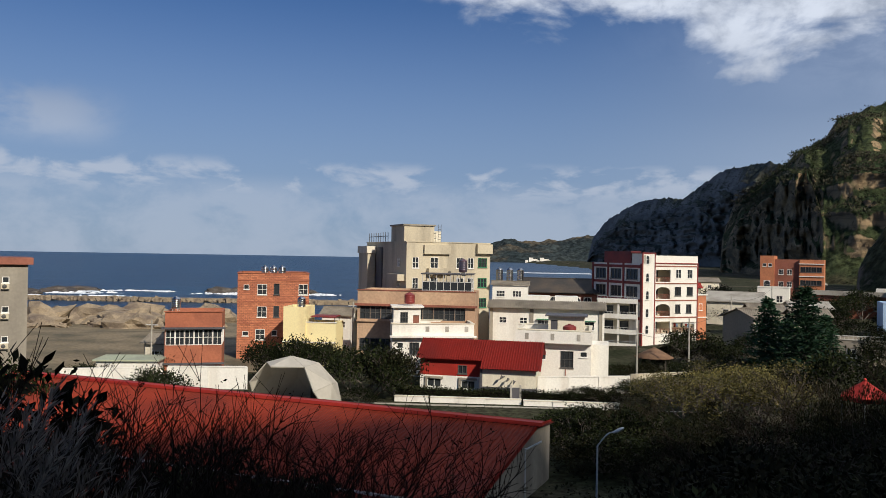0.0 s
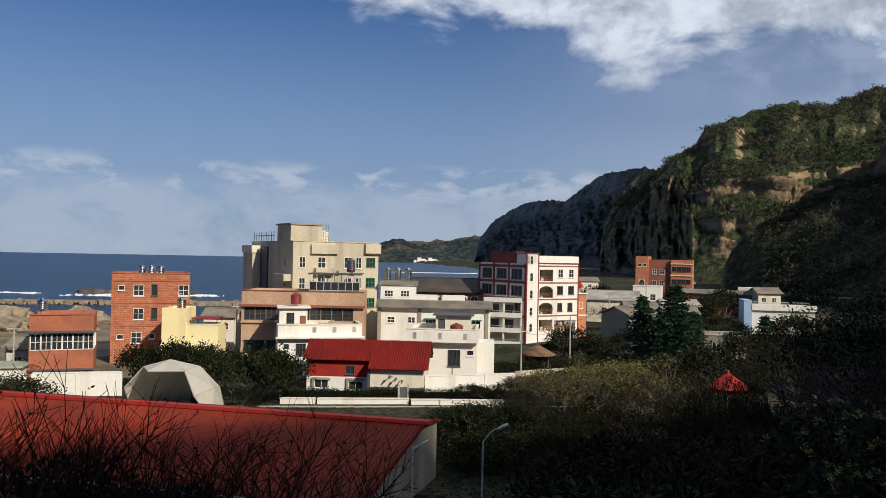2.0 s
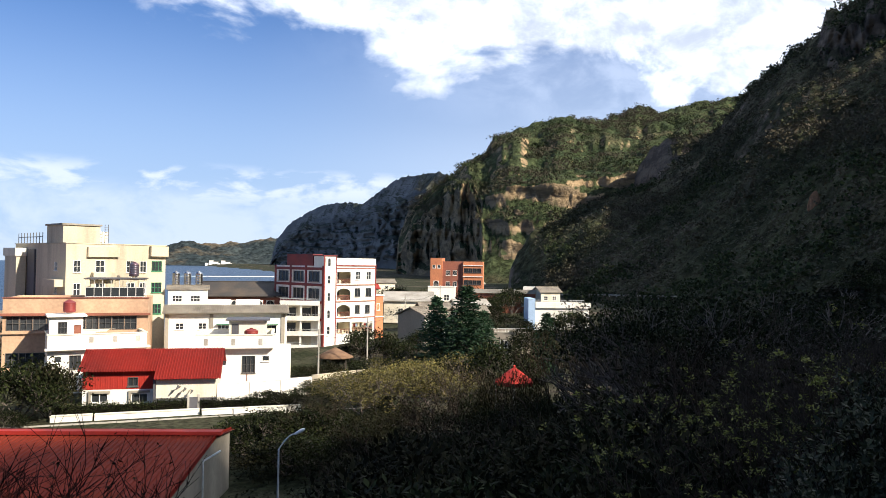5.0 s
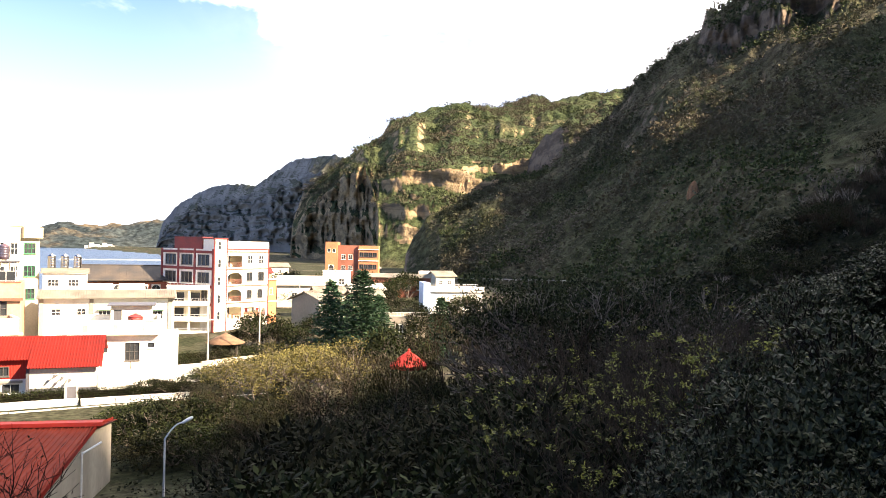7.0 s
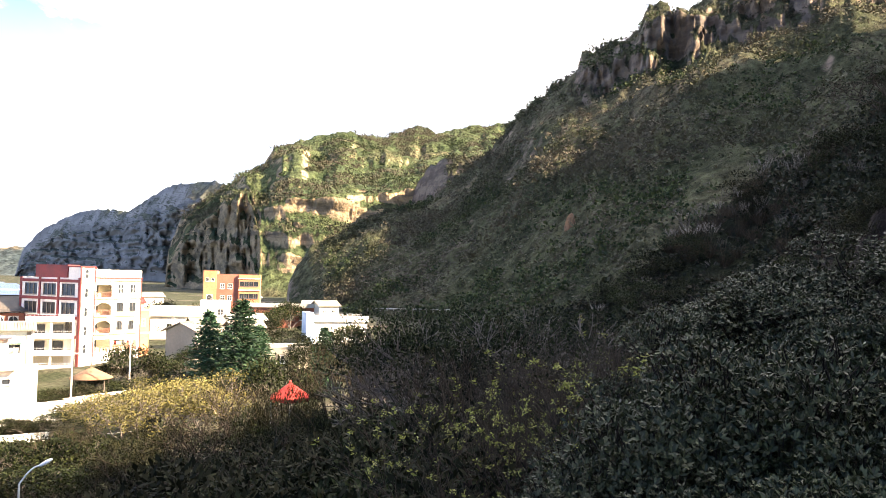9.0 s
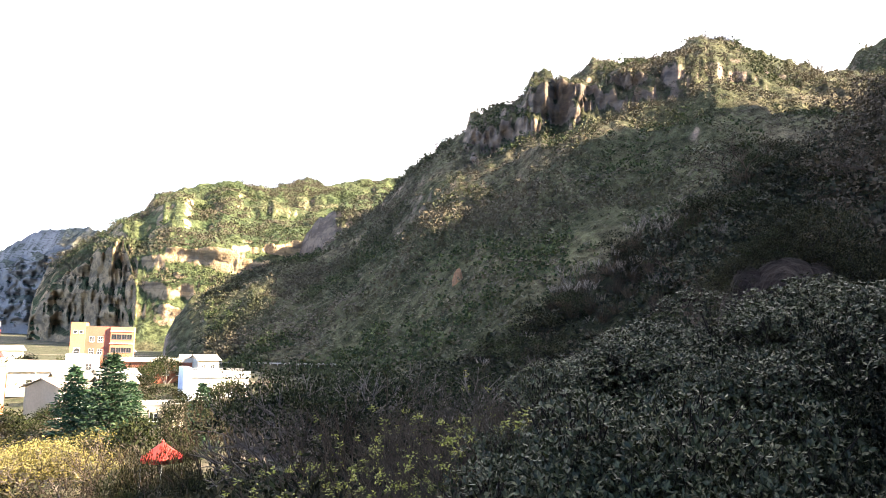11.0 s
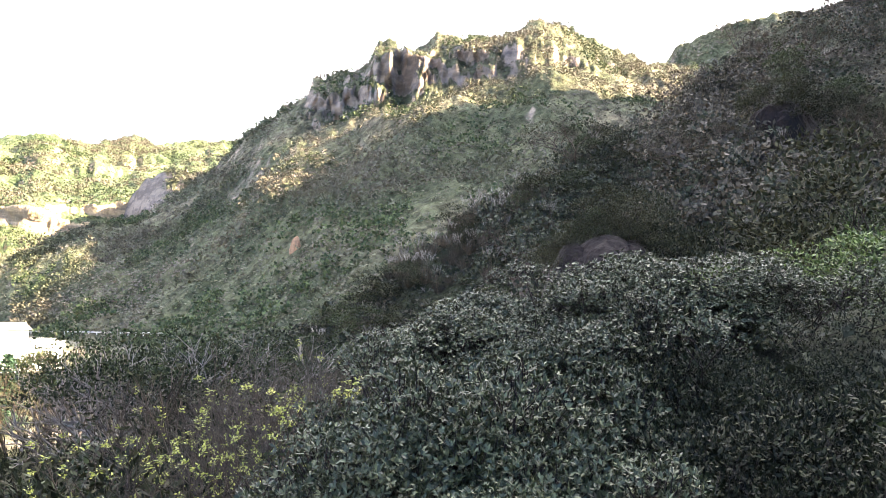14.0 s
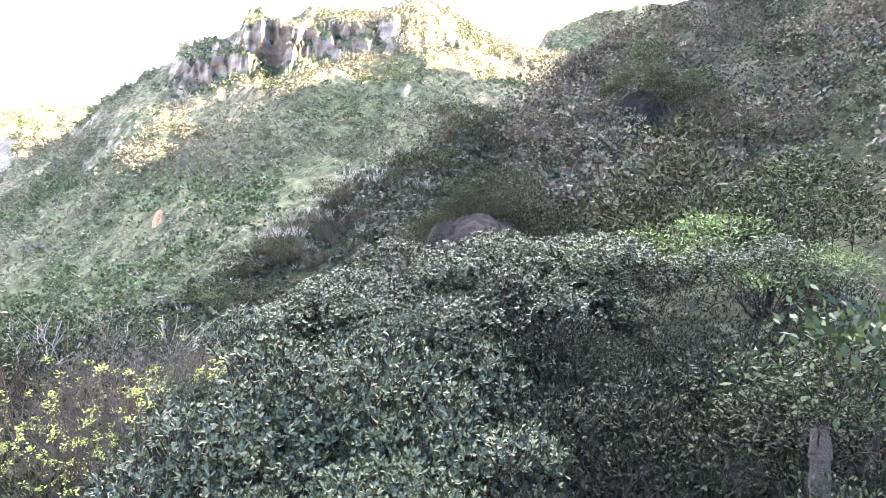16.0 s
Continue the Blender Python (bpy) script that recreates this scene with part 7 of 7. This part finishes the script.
# trees in the village
for az, r, w_, top in ((-5.3, 84, 0.95, -7.3), (-3.6, 85, 0.85, -7.2), (-6.6, 86, 0.8, -7.9), (-11.0, 92, 0.9, -6.7), (-13.2, 94, 0.75, -6.9), (-9.0, 90, 0.8, -7.3), (-20.6, 82, 0.8, -8.6), (-26.5, 84, 0.6, -9.4), (-6.2, 80, 0.45, -10.6), (18.45, 118, 1.1, -5.3), (17.3, 117, 0.8, -6.3), (19.7, 119, 0.9, -6.2), (14.1, 101, 0.6, -8.0), (15.2, 103, 0.6, -7.7), (13.4, 104, 0.5, -7.9), (20.9, 118, 0.8, -6.2), (14.8, 92, 0.7, -8.8), (13.6, 86, 0.6, -9.6), (29.0, 150, 1.0, -4.0), (33.5, 140, 0.9, -3.6), (27.5, 160, 0.9, -3.2), (-29.5, 78, 0.9, -8.6), (-32, 74, 0.9, -7.6), (16.2, 112, 0.7, -7.4), (22.6, 128, 0.8, -5.2), (15.0, 104, 0.6, -8.4), (19.2, 98, 0.8, -7.6), (24.6, 90, 0.9, -7.2), (28.5, 84, 1.0, -6.4), (13.2, 100, 0.5, -8.8), (30.2, 118, 0.8, -4.8), (31.0, 160, 0.9, -3.4)):
    x, y = at(az, r)
    hgt = max(1.6, EYE + r * math.tan(radians(top)) - floor_z(x, y))
    put(ROUND[int(r) % 2], az, r, (w_, w_, hgt / 5.0))

for az, r, w_, top in ((20.2, 178, 1.0, -3.4), (20.9, 196, 1.1, -2.6), (18.9, 184, 0.9, -3.6), (22.0, 186, 0.9, -3.2), (25.9, 206, 1.1, -2.0), (26.8, 186, 0.9, -2.6), (22.9, 206, 1.0, -2.2), (17.6, 190, 1.0, -3.3), (20.2, 224, 1.2, -2.0), (28.2, 178, 0.9, -2.4), (29.3, 186, 1.0, -2.0), (23.8, 150, 0.8, -4.2), (27.6, 128, 0.8, -4.6), (25.6, 136, 0.8, -4.7), (21.7, 112, 0.8, -6.9), (18.6, 104, 0.7, -7.4), (10.6, 84, 0.5, -9.9), (12.2, 83.5, 0.55, -9.7), (16.0, 88, 0.7, -9.0), (17.8, 92, 0.8, -8.4), (-8.2, 97, 0.7, -6.9), (-10.2, 99, 0.7, -6.6), (-19.2, 99, 0.6, -6.9), (-25.2, 96, 0.6, -8.0), (-30.6, 66, 0.9, -8.0), (-27.8, 70, 0.8, -9.2)):
    x, y = at(az, r)
    hgt = max(1.6, EYE + r * math.tan(radians(top)) - floor_z(x, y))
    put(ROUND[int(r) % 2], az, r, (w_, w_, hgt / 5.0))
# silver grass on the crest of the spur and on the slope close by
for az in np.arange(58.5, 68.0, 0.45):
    put(TUFT[0 if int(az * 10) % 2 else 2], az, float(curve([(36, 44), (60, 48), (70, 50), (80, 62)], az)) - rng.uniform(0.0, 5.0), rng.uniform(0.7, 1.1))
for az, r, s_ in ((-29.5, 4.6, 0.9), (-26.5, 4.9, 0.85), (-31.5, 5.0, 1.0), (-23.5, 5.0, 0.75), (-28, 5.6, 0.95)):
    put(TUFT[0], az, r, s_)
# hedge behind the planters
def hedge(x0, y0, x1, y1, h, thick):
    L = math.hypot(x1 - x0, y1 - y0)
    n = int(L * 420)
    p = np.stack([rng.uniform(0, L, n), rng.uniform(0, thick, n), rng.uniform(0, h, n)], 1)
    front = rng.random(n) < 0.6
    p[front, 1] = rng.normal(0.05, 0.06, front.sum())
    topm = rng.random(n) < 0.25
    p[topm, 2] = h + rng.normal(0, 0.10, topm.sum())
    p[:, 2] += fbm(p[:, 0] * 0.8, p[:, 0] * 0, 0, 3) * 0.15
    me = leaf_mesh(p, rng.normal(size=(n, 3)) + [0, -0.5, 0.4], 0.16 * rng.uniform(0.6, 1.3, n), 0.09, TREE_LEAF, "foliage")
    t = new("hedge")
    tagged(t, "clipped dark green hedge behind planter boxes", "hedge", "clipped hedges")
    o = new("foliage", me)
    o.parent = t
    bm = boxes((0.1, 0.25, -0.6, L - 0.1, thick - 0.1, h - 0.25))
    part("core", bm, DARK_TWIG, t)
    t.matrix_basis = pose(x0, y0, 0.2, 0, 0, math.degrees(math.atan2(y1 - y0, x1 - x0)))


hedge(-5.0, 82.9, 7.6, 82.0, 1.15, 1.2)
hedge(8.8, 81.8, 19.0, 81.0, 1.1, 1.2)
t = thing("garden_gate", "dark gate in a gap of the hedge", "gate", pose(7.7, 82.0, 0))
part("gate_leaf", boxes((0.1, 0, -0.3, 1.0, 0.08, 1.7)), DARK_GREY, t)
for x in (0.0, 1.02):
    part("gate_post", boxes((x - 0.1, -0.06, -0.4, x + 0.1, 0.14, 2.0)), CONCRETE, t)

# spur: scrub, dry grass and plumes
for k in range(140):
    az = rng.uniform(50, 100)
    rr0, rr1 = float(curve([(36, 36), (60, 24), (70, 20), (100, 20)], az)), float(curve([(36, 44), (60, 48), (70, 50), (80, 62), (90, 80), (100, 95)], az))
    r = rr0 + (rr1 - rr0) * rng.uniform(0.05, 1.02)
    k_ = (DENSE + BARE + [GREY_TREE] + DENSE + FINE)[int(rng.integers(10))]
    s = rng.uniform(0.6, 1.1) * (0.9 if r < 40 else 1.2)
    if k_ is GREY_TREE:
        s *= 0.5
    put(k_, az, r, (s * 1.2, s * 1.2, s * 0.9), sink=0.25)
for k in range(90):
    az = rng.uniform(52, 92)
    rr0, rr1 = float(curve([(36, 36), (60, 24), (70, 20), (100, 20)], az)), float(curve([(36, 44), (60, 48), (70, 50), (80, 62), (90, 80), (100, 95)], az))
    f_ = rng.uniform(0.3, 1.0) if k % 3 else rng.uniform(0.94, 1.0)
    put(TUFT[int(rng.integers(3))], az, rr0 + (rr1 - rr0) * f_, rng.uniform(0.5, 0.95))
for az, f_ in ((50, 0.95), (52.3, 0.97), (54.5, 0.92)):
    put(BRIGHT, az, 30 + 18 * f_, 0.65)

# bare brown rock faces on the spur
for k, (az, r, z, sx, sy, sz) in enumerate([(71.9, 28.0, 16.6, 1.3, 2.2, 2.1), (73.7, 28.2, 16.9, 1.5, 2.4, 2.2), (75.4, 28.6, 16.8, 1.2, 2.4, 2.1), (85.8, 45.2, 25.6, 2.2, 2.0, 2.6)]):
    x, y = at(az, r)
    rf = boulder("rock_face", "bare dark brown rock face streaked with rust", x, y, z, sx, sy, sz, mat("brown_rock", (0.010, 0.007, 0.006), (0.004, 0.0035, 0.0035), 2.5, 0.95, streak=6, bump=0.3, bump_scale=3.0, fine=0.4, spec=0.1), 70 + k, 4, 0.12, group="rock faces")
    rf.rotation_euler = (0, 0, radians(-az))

for az, r, dz, s_ in ((71.6, 28.0, 0, 1.3), (80.0, 29.0, 1.0, 1.0), (81.6, 28.0, 0, 1.3), (84.2, 44.6, 0.5, 1.4), (88.2, 44.6, 0.3, 1.4), (86.0, 46.5, 2.2, 1.2), (75.5, 27.0, 0, 2.0), (78.9, 27.2, 0, 2.3), (80.4, 26.8, 0, 2.3), (70.6, 27.0, 0, 1.9), (71.6, 26.8, 0, 2.1), (72.4, 25.4, 0, 1.8), (73.6, 25.4, 0, 1.75), (74.8, 25.4, 0, 1.85), (76.2, 25.6, 0, 1.9), (77.6, 25.8, 0, 2.0), (73.6, 31.0, 0, 2.0), (75.4, 31.4, 0, 2.2), (77.4, 31.6, 0, 2.2), (72.2, 30.6, 0, 1.9)):
    x, y = at(az, r)
    put(DENSE[int(r * 10) % 2], az, r, (min(s_, 1.4), min(s_, 1.4), s_), z=floor_z(x, y) + dz - 0.3)

for az, r, z, s_ in ((70.6, 27.6, 17.2, 0.8), (71.4, 27.8, 18.0, 0.7), (72.5, 27.8, 18.5, 0.7), (73.6, 27.8, 18.6, 0.7), (74.8, 28.0, 18.5, 0.7), (76.0, 28.0, 18.1, 0.8), (77.2, 28.2, 17.2, 1.0), (73.0, 29.6, 18.6, 1.2), (75.4, 29.8, 18.6, 1.2), (77.2, 29.8, 17.8, 1.4), (70.2, 29.0, 16.6, 1.3), (84.4, 44.0, 27.4, 0.9), (85.8, 44.0, 27.9, 0.9), (87.2, 44.0, 27.2, 1.0)):
    put(DENSE[int(az * 10) % 2], az, r, s_, z=z)

# broad-leaved plant and a rough palm trunk at the slope's edge
p, d = mound_points(800, 0.95, 1.0, 0.35)
t = plant("broad_leaf_shrub", "shrub with broad pale green leaves", "bush", leaf_mesh(p, d + rng.normal(size=d.shape) * 0.6, rng.uniform(0.07, 0.13, len(p)), 0.05, leaf_mat("broad_leaf", (0.010, 0.018, 0.006), (0.042, 0.054, 0.021), 0.55, 0.15, spec=0.12), "foliage"), rod_mesh(grow(0.9, 0.8, 2, 5, 0.014)[0], DARK_TWIG, "branches"))
x, y = at(100.5, 6.6)
t.matrix_basis = pose(x, y, 15.0)
part("root", tube(bmesh.new(), (0, 0, -1.8), (0, 0, 0.3), 0.03, 0.02), DARK_TWIG, t)
x, y = at(97.2, 6.0)
t = thing("palm_stump", "rough brown fibrous palm trunk", "palm", pose(x, y, floor_z(x, y)))
bm = bmesh.new()
for i in range(19):
    z = 0.1 * i
    rr_ = 0.068 + 0.012 * (i % 2)
    tube(bm, (0.02 * math.sin(i), 0, z - 0.2), (0.02 * math.sin(i + 1), 0, z - 0.08), rr_, rr_ * 0.85, 12)
part("trunk", bm, mat("palm_fibre", (0.026, 0.018, 0.011), (0.011, 0.008, 0.006), 14, 0.95, bump=0.03, fine=0.4), t)
n = 14
a = rng.uniform(0, 2 * math.pi, n)
base = np.stack([0.085 * np.cos(a), 0.085 * np.sin(a), rng.uniform(1.2, 1.85, n)], 1)
o = new("dry_frond", leaf_mesh(base, np.stack([np.cos(a) * 0.3, np.sin(a) * 0.3, -np.ones(n)], 1), rng.uniform(0.1, 0.25, n), 0.02, STRAW, "dry_fronds"))
o.parent = t
tagged(o, kind="stuff")


put(UNDER[1], 97.4, 6.1, (0.55, 0.55, 0.4), z=15.0)
put(UNDER[0], 94.5, 6.6, (0.8, 0.8, 0.7), z=14.0)

# scrub over the hills, too much to count
def hill_scrub(hill_name, count, size, material, name, label, keep, per=6):
    me = bpy.data.objects[hill_name].data
    co = np.empty(len(me.vertices) * 3, np.float32)
    me.vertices.foreach_get("co", co)
    co = co.reshape(-1, 3)
    no = np.empty(len(me.vertices) * 3, np.float32)
    me.vertices.foreach_get("normal", no)
    no = no.reshape(-1, 3)
    rad, az = polar(co[:, 0], co[:, 1])
    el = np.degrees(np.arctan2(co[:, 2] - EYE, rad))
    w = keep(az, rad, co[:, 2], no[:, 2]) * (0.15 + smooth(fbm(co[:, 0] / (size * 14), co[:, 1] / (size * 14), 3, 3), -0.5, 0.4)) * rad
    pick = rng.choice(len(co), count, p=w / w.sum())
    c = co[pick] + rng.normal(size=(count, 3)) * [size, size, 0.1]
    s = size * rng.uniform(0.5, 1.3, count)
    b = np.repeat(c, per, 0) + rng.normal(size=(count * per, 3)) * (np.repeat(s, per)[:, None] * [0.5, 0.5, 0.3])
    wy = rng.normal(size=(count * per, 3)) * [1, 1, 0.6] + [0, 0, 0.25]
    ln = np.repeat(s, per) * rng.uniform(0.5, 1.0, count * per)
    o = new(name, leaf_mesh(b, wy, ln, ln * 0.7, material, name, up=np.repeat(no[pick], per, 0) + [0, 0, 0.3]))
    tagged(o, label, "scrub", kind="stuff")


def hill_shrubs(hill_name, count, size, material, name, label, keep, per=16, leaf=0.5):
    """Rounded shrubs that stand in drifts over a slope, each a low dome of leaf clumps."""
    me = bpy.data.objects[hill_name].data
    co, no = np.empty(len(me.vertices) * 3, np.float32), np.empty(len(me.vertices) * 3, np.float32)
    me.vertices.foreach_get("co", co), me.vertices.foreach_get("normal", no)
    co, no = co.reshape(-1, 3), no.reshape(-1, 3)
    rad, az = polar(co[:, 0], co[:, 1])
    w = keep(az, rad, co[:, 2], no[:, 2]) * (0.05 + smooth(fbm(co[:, 0] / (size * 9), co[:, 1] / (size * 9), 8, 3), -0.15, 0.35)) * rad
    pick = rng.choice(len(co), count, p=w / w.sum())
    c = co[pick] + rng.normal(size=(count, 3)) * [size, size, 0.1]
    s = size * rng.uniform(0.45, 1.15, count) ** 1.3
    d = unit(rng.normal(size=(count * per, 3)) + np.repeat(no[pick], per, 0) * 0.6 + [0, 0, 0.3])
    ln = np.repeat(s, per)
    b = np.repeat(c, per, 0) + d * ln[:, None] * [0.8, 0.8, 0.7] * rng.uniform(0.7, 1.0, (count * per, 1))
    o = new(name, leaf_mesh(b, d * 0.6 + rng.normal(size=b.shape) * 0.7, ln * leaf * rng.uniform(0.7, 1.3, len(b)), ln * leaf * 0.8, material, name, up=d))
    tagged(o, label, "shrubs", kind="stuff")


HILL_LEAF = leaf_mat("hill_scrub_leaf", (0.034, 0.038, 0.021), (0.074, 0.074, 0.040), 0.8, 0.1, patch=(0.066, 0.056, 0.040), patch_scale=0.035)
HILL_SHRUB = leaf_mat("hill_shrub_leaf", (0.016, 0.025, 0.011), (0.058, 0.074, 0.029), 0.8, 0.1, patch=(0.056, 0.050, 0.034), patch_scale=0.02, spec=0.1)
HILL_BROWN = leaf_mat("hill_dry_leaf", (0.06, 0.052, 0.036), (0.115, 0.098, 0.07), 0.85, 0.1)
# slope leaves are darker than hill leaves: the near slope's shade is in them
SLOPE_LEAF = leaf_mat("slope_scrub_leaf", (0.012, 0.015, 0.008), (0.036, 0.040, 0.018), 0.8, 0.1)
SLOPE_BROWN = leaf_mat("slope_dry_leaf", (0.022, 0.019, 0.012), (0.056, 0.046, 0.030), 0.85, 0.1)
seen = lambda lo, hi: (lambda az, r, z, nz: ((az > lo) & (az < hi) & (nz > 0.35)).astype(float))
hill_shrubs("valley_hill", 11000, 1.8, HILL_SHRUB, "hill_shrub", "rounded green shrubs in drifts over a hillside", seen(32, 86), 16)
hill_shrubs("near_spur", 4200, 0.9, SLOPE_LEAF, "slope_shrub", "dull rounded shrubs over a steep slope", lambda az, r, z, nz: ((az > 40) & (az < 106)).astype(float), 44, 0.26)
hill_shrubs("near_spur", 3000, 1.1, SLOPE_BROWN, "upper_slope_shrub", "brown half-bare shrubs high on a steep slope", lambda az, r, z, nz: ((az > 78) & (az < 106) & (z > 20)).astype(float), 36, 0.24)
hill_shrubs("sea_cliff", 10000, 3.0, HILL_SHRUB, "mountain_shrub", "green woods over a far mountainside", lambda az, r, z, nz: ((az > 21) & (az < 50) & (nz > 0.62) & (z > 40)).astype(float), 10)
hill_shrubs("knob_hill", 700, 1.8, HILL_SHRUB, "knob_shrub", "green shrubs on a rock knob", seen(34, 49), 12)
hill_scrub("valley_hill", 38000, 1.0, HILL_LEAF, "hill_scrub", "low green scrub over a hillside", seen(31, 86), 4)
hill_scrub("valley_hill", 10000, 0.95, HILL_BROWN, "dry_scrub", "dry brown scrub over a hillside", seen(31, 86), 4)
hill_scrub("sea_cliff", 7000, 1.1, leaf_mat("far_scrub_leaf", (0.025, 0.036, 0.017), (0.06, 0.07, 0.034), 0.85, 0.1), "far_scrub", "green scrub over a far mountainside", lambda az, r, z, nz: ((az > 13) & (az < 50) & (nz > 0.6)).astype(float), 4)
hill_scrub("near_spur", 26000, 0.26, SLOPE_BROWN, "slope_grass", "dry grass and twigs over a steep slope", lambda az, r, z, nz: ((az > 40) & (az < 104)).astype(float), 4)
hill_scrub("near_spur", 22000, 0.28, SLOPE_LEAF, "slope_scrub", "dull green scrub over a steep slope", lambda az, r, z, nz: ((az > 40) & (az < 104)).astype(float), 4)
hill_scrub("knob_hill", 3000, 1.5, HILL_LEAF, "knob_scrub", "green scrub on a rock knob", seen(33, 50))
hill_scrub("back_hill", 3000, 2.2, HILL_LEAF, "ridge_scrub", "green woods on a far ridge", seen(74, 98))
hill_scrub("ground", 7000, 0.30, SLOPE_LEAF, "ground_cover", "low weeds and creepers over the slope", lambda az, r, z, nz: ((az > -45) & (az < 108) & (r < 75) & (r > 3.5) & (z > 0.8)).astype(float), 5)


# far side of the bay, the road under the hill, a parked bus
for k in range(7):
    x, y = at(6.3 + 0.28 * k, 2440 + 12 * (k % 3))
    t = thing("harbour_house", "distant white harbour building", "house", pose(x, y, -3), "harbour houses")
    part("wall", boxes((0, 0, 0, 9 + 3 * (k % 3), 8, 9 + 4 * ((k * 2) % 3))), WHITE, t)
    part("roof", boxes((-0.5, -0.5, 9 + 4 * ((k * 2) % 3), 9.5 + 3 * (k % 3), 8.5, 9.8 + 4 * ((k * 2) % 3))), CONCRETE, t)
t = thing("guard_rail", "pale concrete guard rail along a hillside road", "guard rail", pose(0, 0, 0))
prev = None
slopes = [bvh_of("valley_hill"), TREES_OVER[1]]
for az in np.arange(31.0, 42.01, 0.5):
    e_ = radians(-2.3)
    d_ = Vector((math.sin(radians(az)) * math.cos(e_), math.cos(radians(az)) * math.cos(e_), math.sin(e_)))
    hits = [h_ for h_ in (b_.ray_cast(Vector((0, 0, EYE)), d_) for b_ in slopes) if h_[0]]
    if not hits:
        prev = None
        continue
    q = min(hits, key=lambda h_: h_[3])[0] + Vector((0, 0, 0.45)) - d_ * 0.3
    if prev is not None and (q - prev).length < 9:
        bm = bmesh.new()
        tube(bm, prev, q, 0.2, 0.2, 6)
        part("rail", bm, CONCRETE, t)
    part("post", boxes((q.x - 0.1, q.y - 0.1, q.z - 1.0, q.x + 0.1, q.y + 0.1, q.z)), CONCRETE, t)
    prev = q
hb = bvh_of("valley_hill")
way = Vector((math.sin(radians(50.3)) * math.cos(radians(4.3)), math.cos(radians(50.3)) * math.cos(radians(4.3)), math.sin(radians(4.3))))
hit = hb.ray_cast(Vector((0, 0, EYE)), way)
if hit[0]:
    boulder("soil_scar", "rusty bare earth scar on a hillside", *hit[0], 1.4, 1.4, 3.0, mat("rust_earth", (0.22, 0.12, 0.06), (0.13, 0.08, 0.045), 1.0, 0.95, fine=0.3), 91, 3, 0.3, "earth")
# poles and cables along the village lanes
POLES = [(24.0, 92.0, 7.5), (33.0, 100.0, 8.0), (49.0, 127.0, 9.0), (-37.5, 97.0, 7.0), (-14.0, 118.0, 8.5), (66.0, 150.0, 9.0)]
tops_ = []
for x, y, h_ in POLES:
    z = gz(x, y)
    t = thing("utility_pole", "thin grey concrete utility pole", "utility pole", pose(x, y, z), "utility poles")
    part("pole", tube(bmesh.new(), (0, 0, -0.3), (0, 0, h_), 0.13, 0.09, 8), CONCRETE, t)
    part("crossarm", boxes((-0.8, -0.05, h_ - 0.7, 0.8, 0.05, h_ - 0.6)), LAMP_GREY, t)
    tops_.append(Vector((x, y, z + h_ - 0.6)))
for a, b_ in ((0, 1), (1, 2), (2, 5)):
    bm = bmesh.new()
    prev = None
    for i in range(13):
        f_ = i / 12
        q = tops_[a].lerp(tops_[b_], f_) - Vector((0, 0, 1.1 * 4 * f_ * (1 - f_)))
        if prev is not None:
            tube(bm, prev, q, 0.02, 0.02, 4)
        prev = q
    c_ = part("power_cable", bm, DARK, None)
    tagged(c_, "thin dark sagging power cable", "cable", "power cables")
# washing on the arcade terrace
random.seed(3)
m, w = house_place((35.9, 134.6), (47.4, 139.2))
for i in range(9):
    bm = bmesh.new()
    x0 = 6.9 + 0.52 * i
    hh = random.uniform(0.5, 0.9)
    vs = [bm.verts.new((x0 + 0.42 * a, 0.45 + 0.04 * math.sin(5 * a + i), 4.3 - hh * b_)) for b_ in (0, 1) for a in (0, 0.33, 0.66, 1)]
    for k in range(3):
        bm.faces.new((vs[k], vs[k + 1], vs[k + 5], vs[k + 4]))
    bmesh.ops.solidify(bm, geom=bm.faces[:], thickness=0.01)
    o = part("laundry", bm, (WHITE, RED_SHEET, BLUE, CREAM, DARK_GREY)[i % 5], None)
    o.matrix_basis = m
    tagged(o, "piece of washing hung under a terrace", "laundry", "hung washing")
bm = bmesh.new()
tube(bm, on(m, 6.6, 0.45, 4.32), on(m, 11.8, 0.45, 4.32), 0.015, 0.015, 4)
o = part("clothes_line", bm, LAMP_GREY, None)
tagged(o, "clothes line under a terrace", "clothes line")
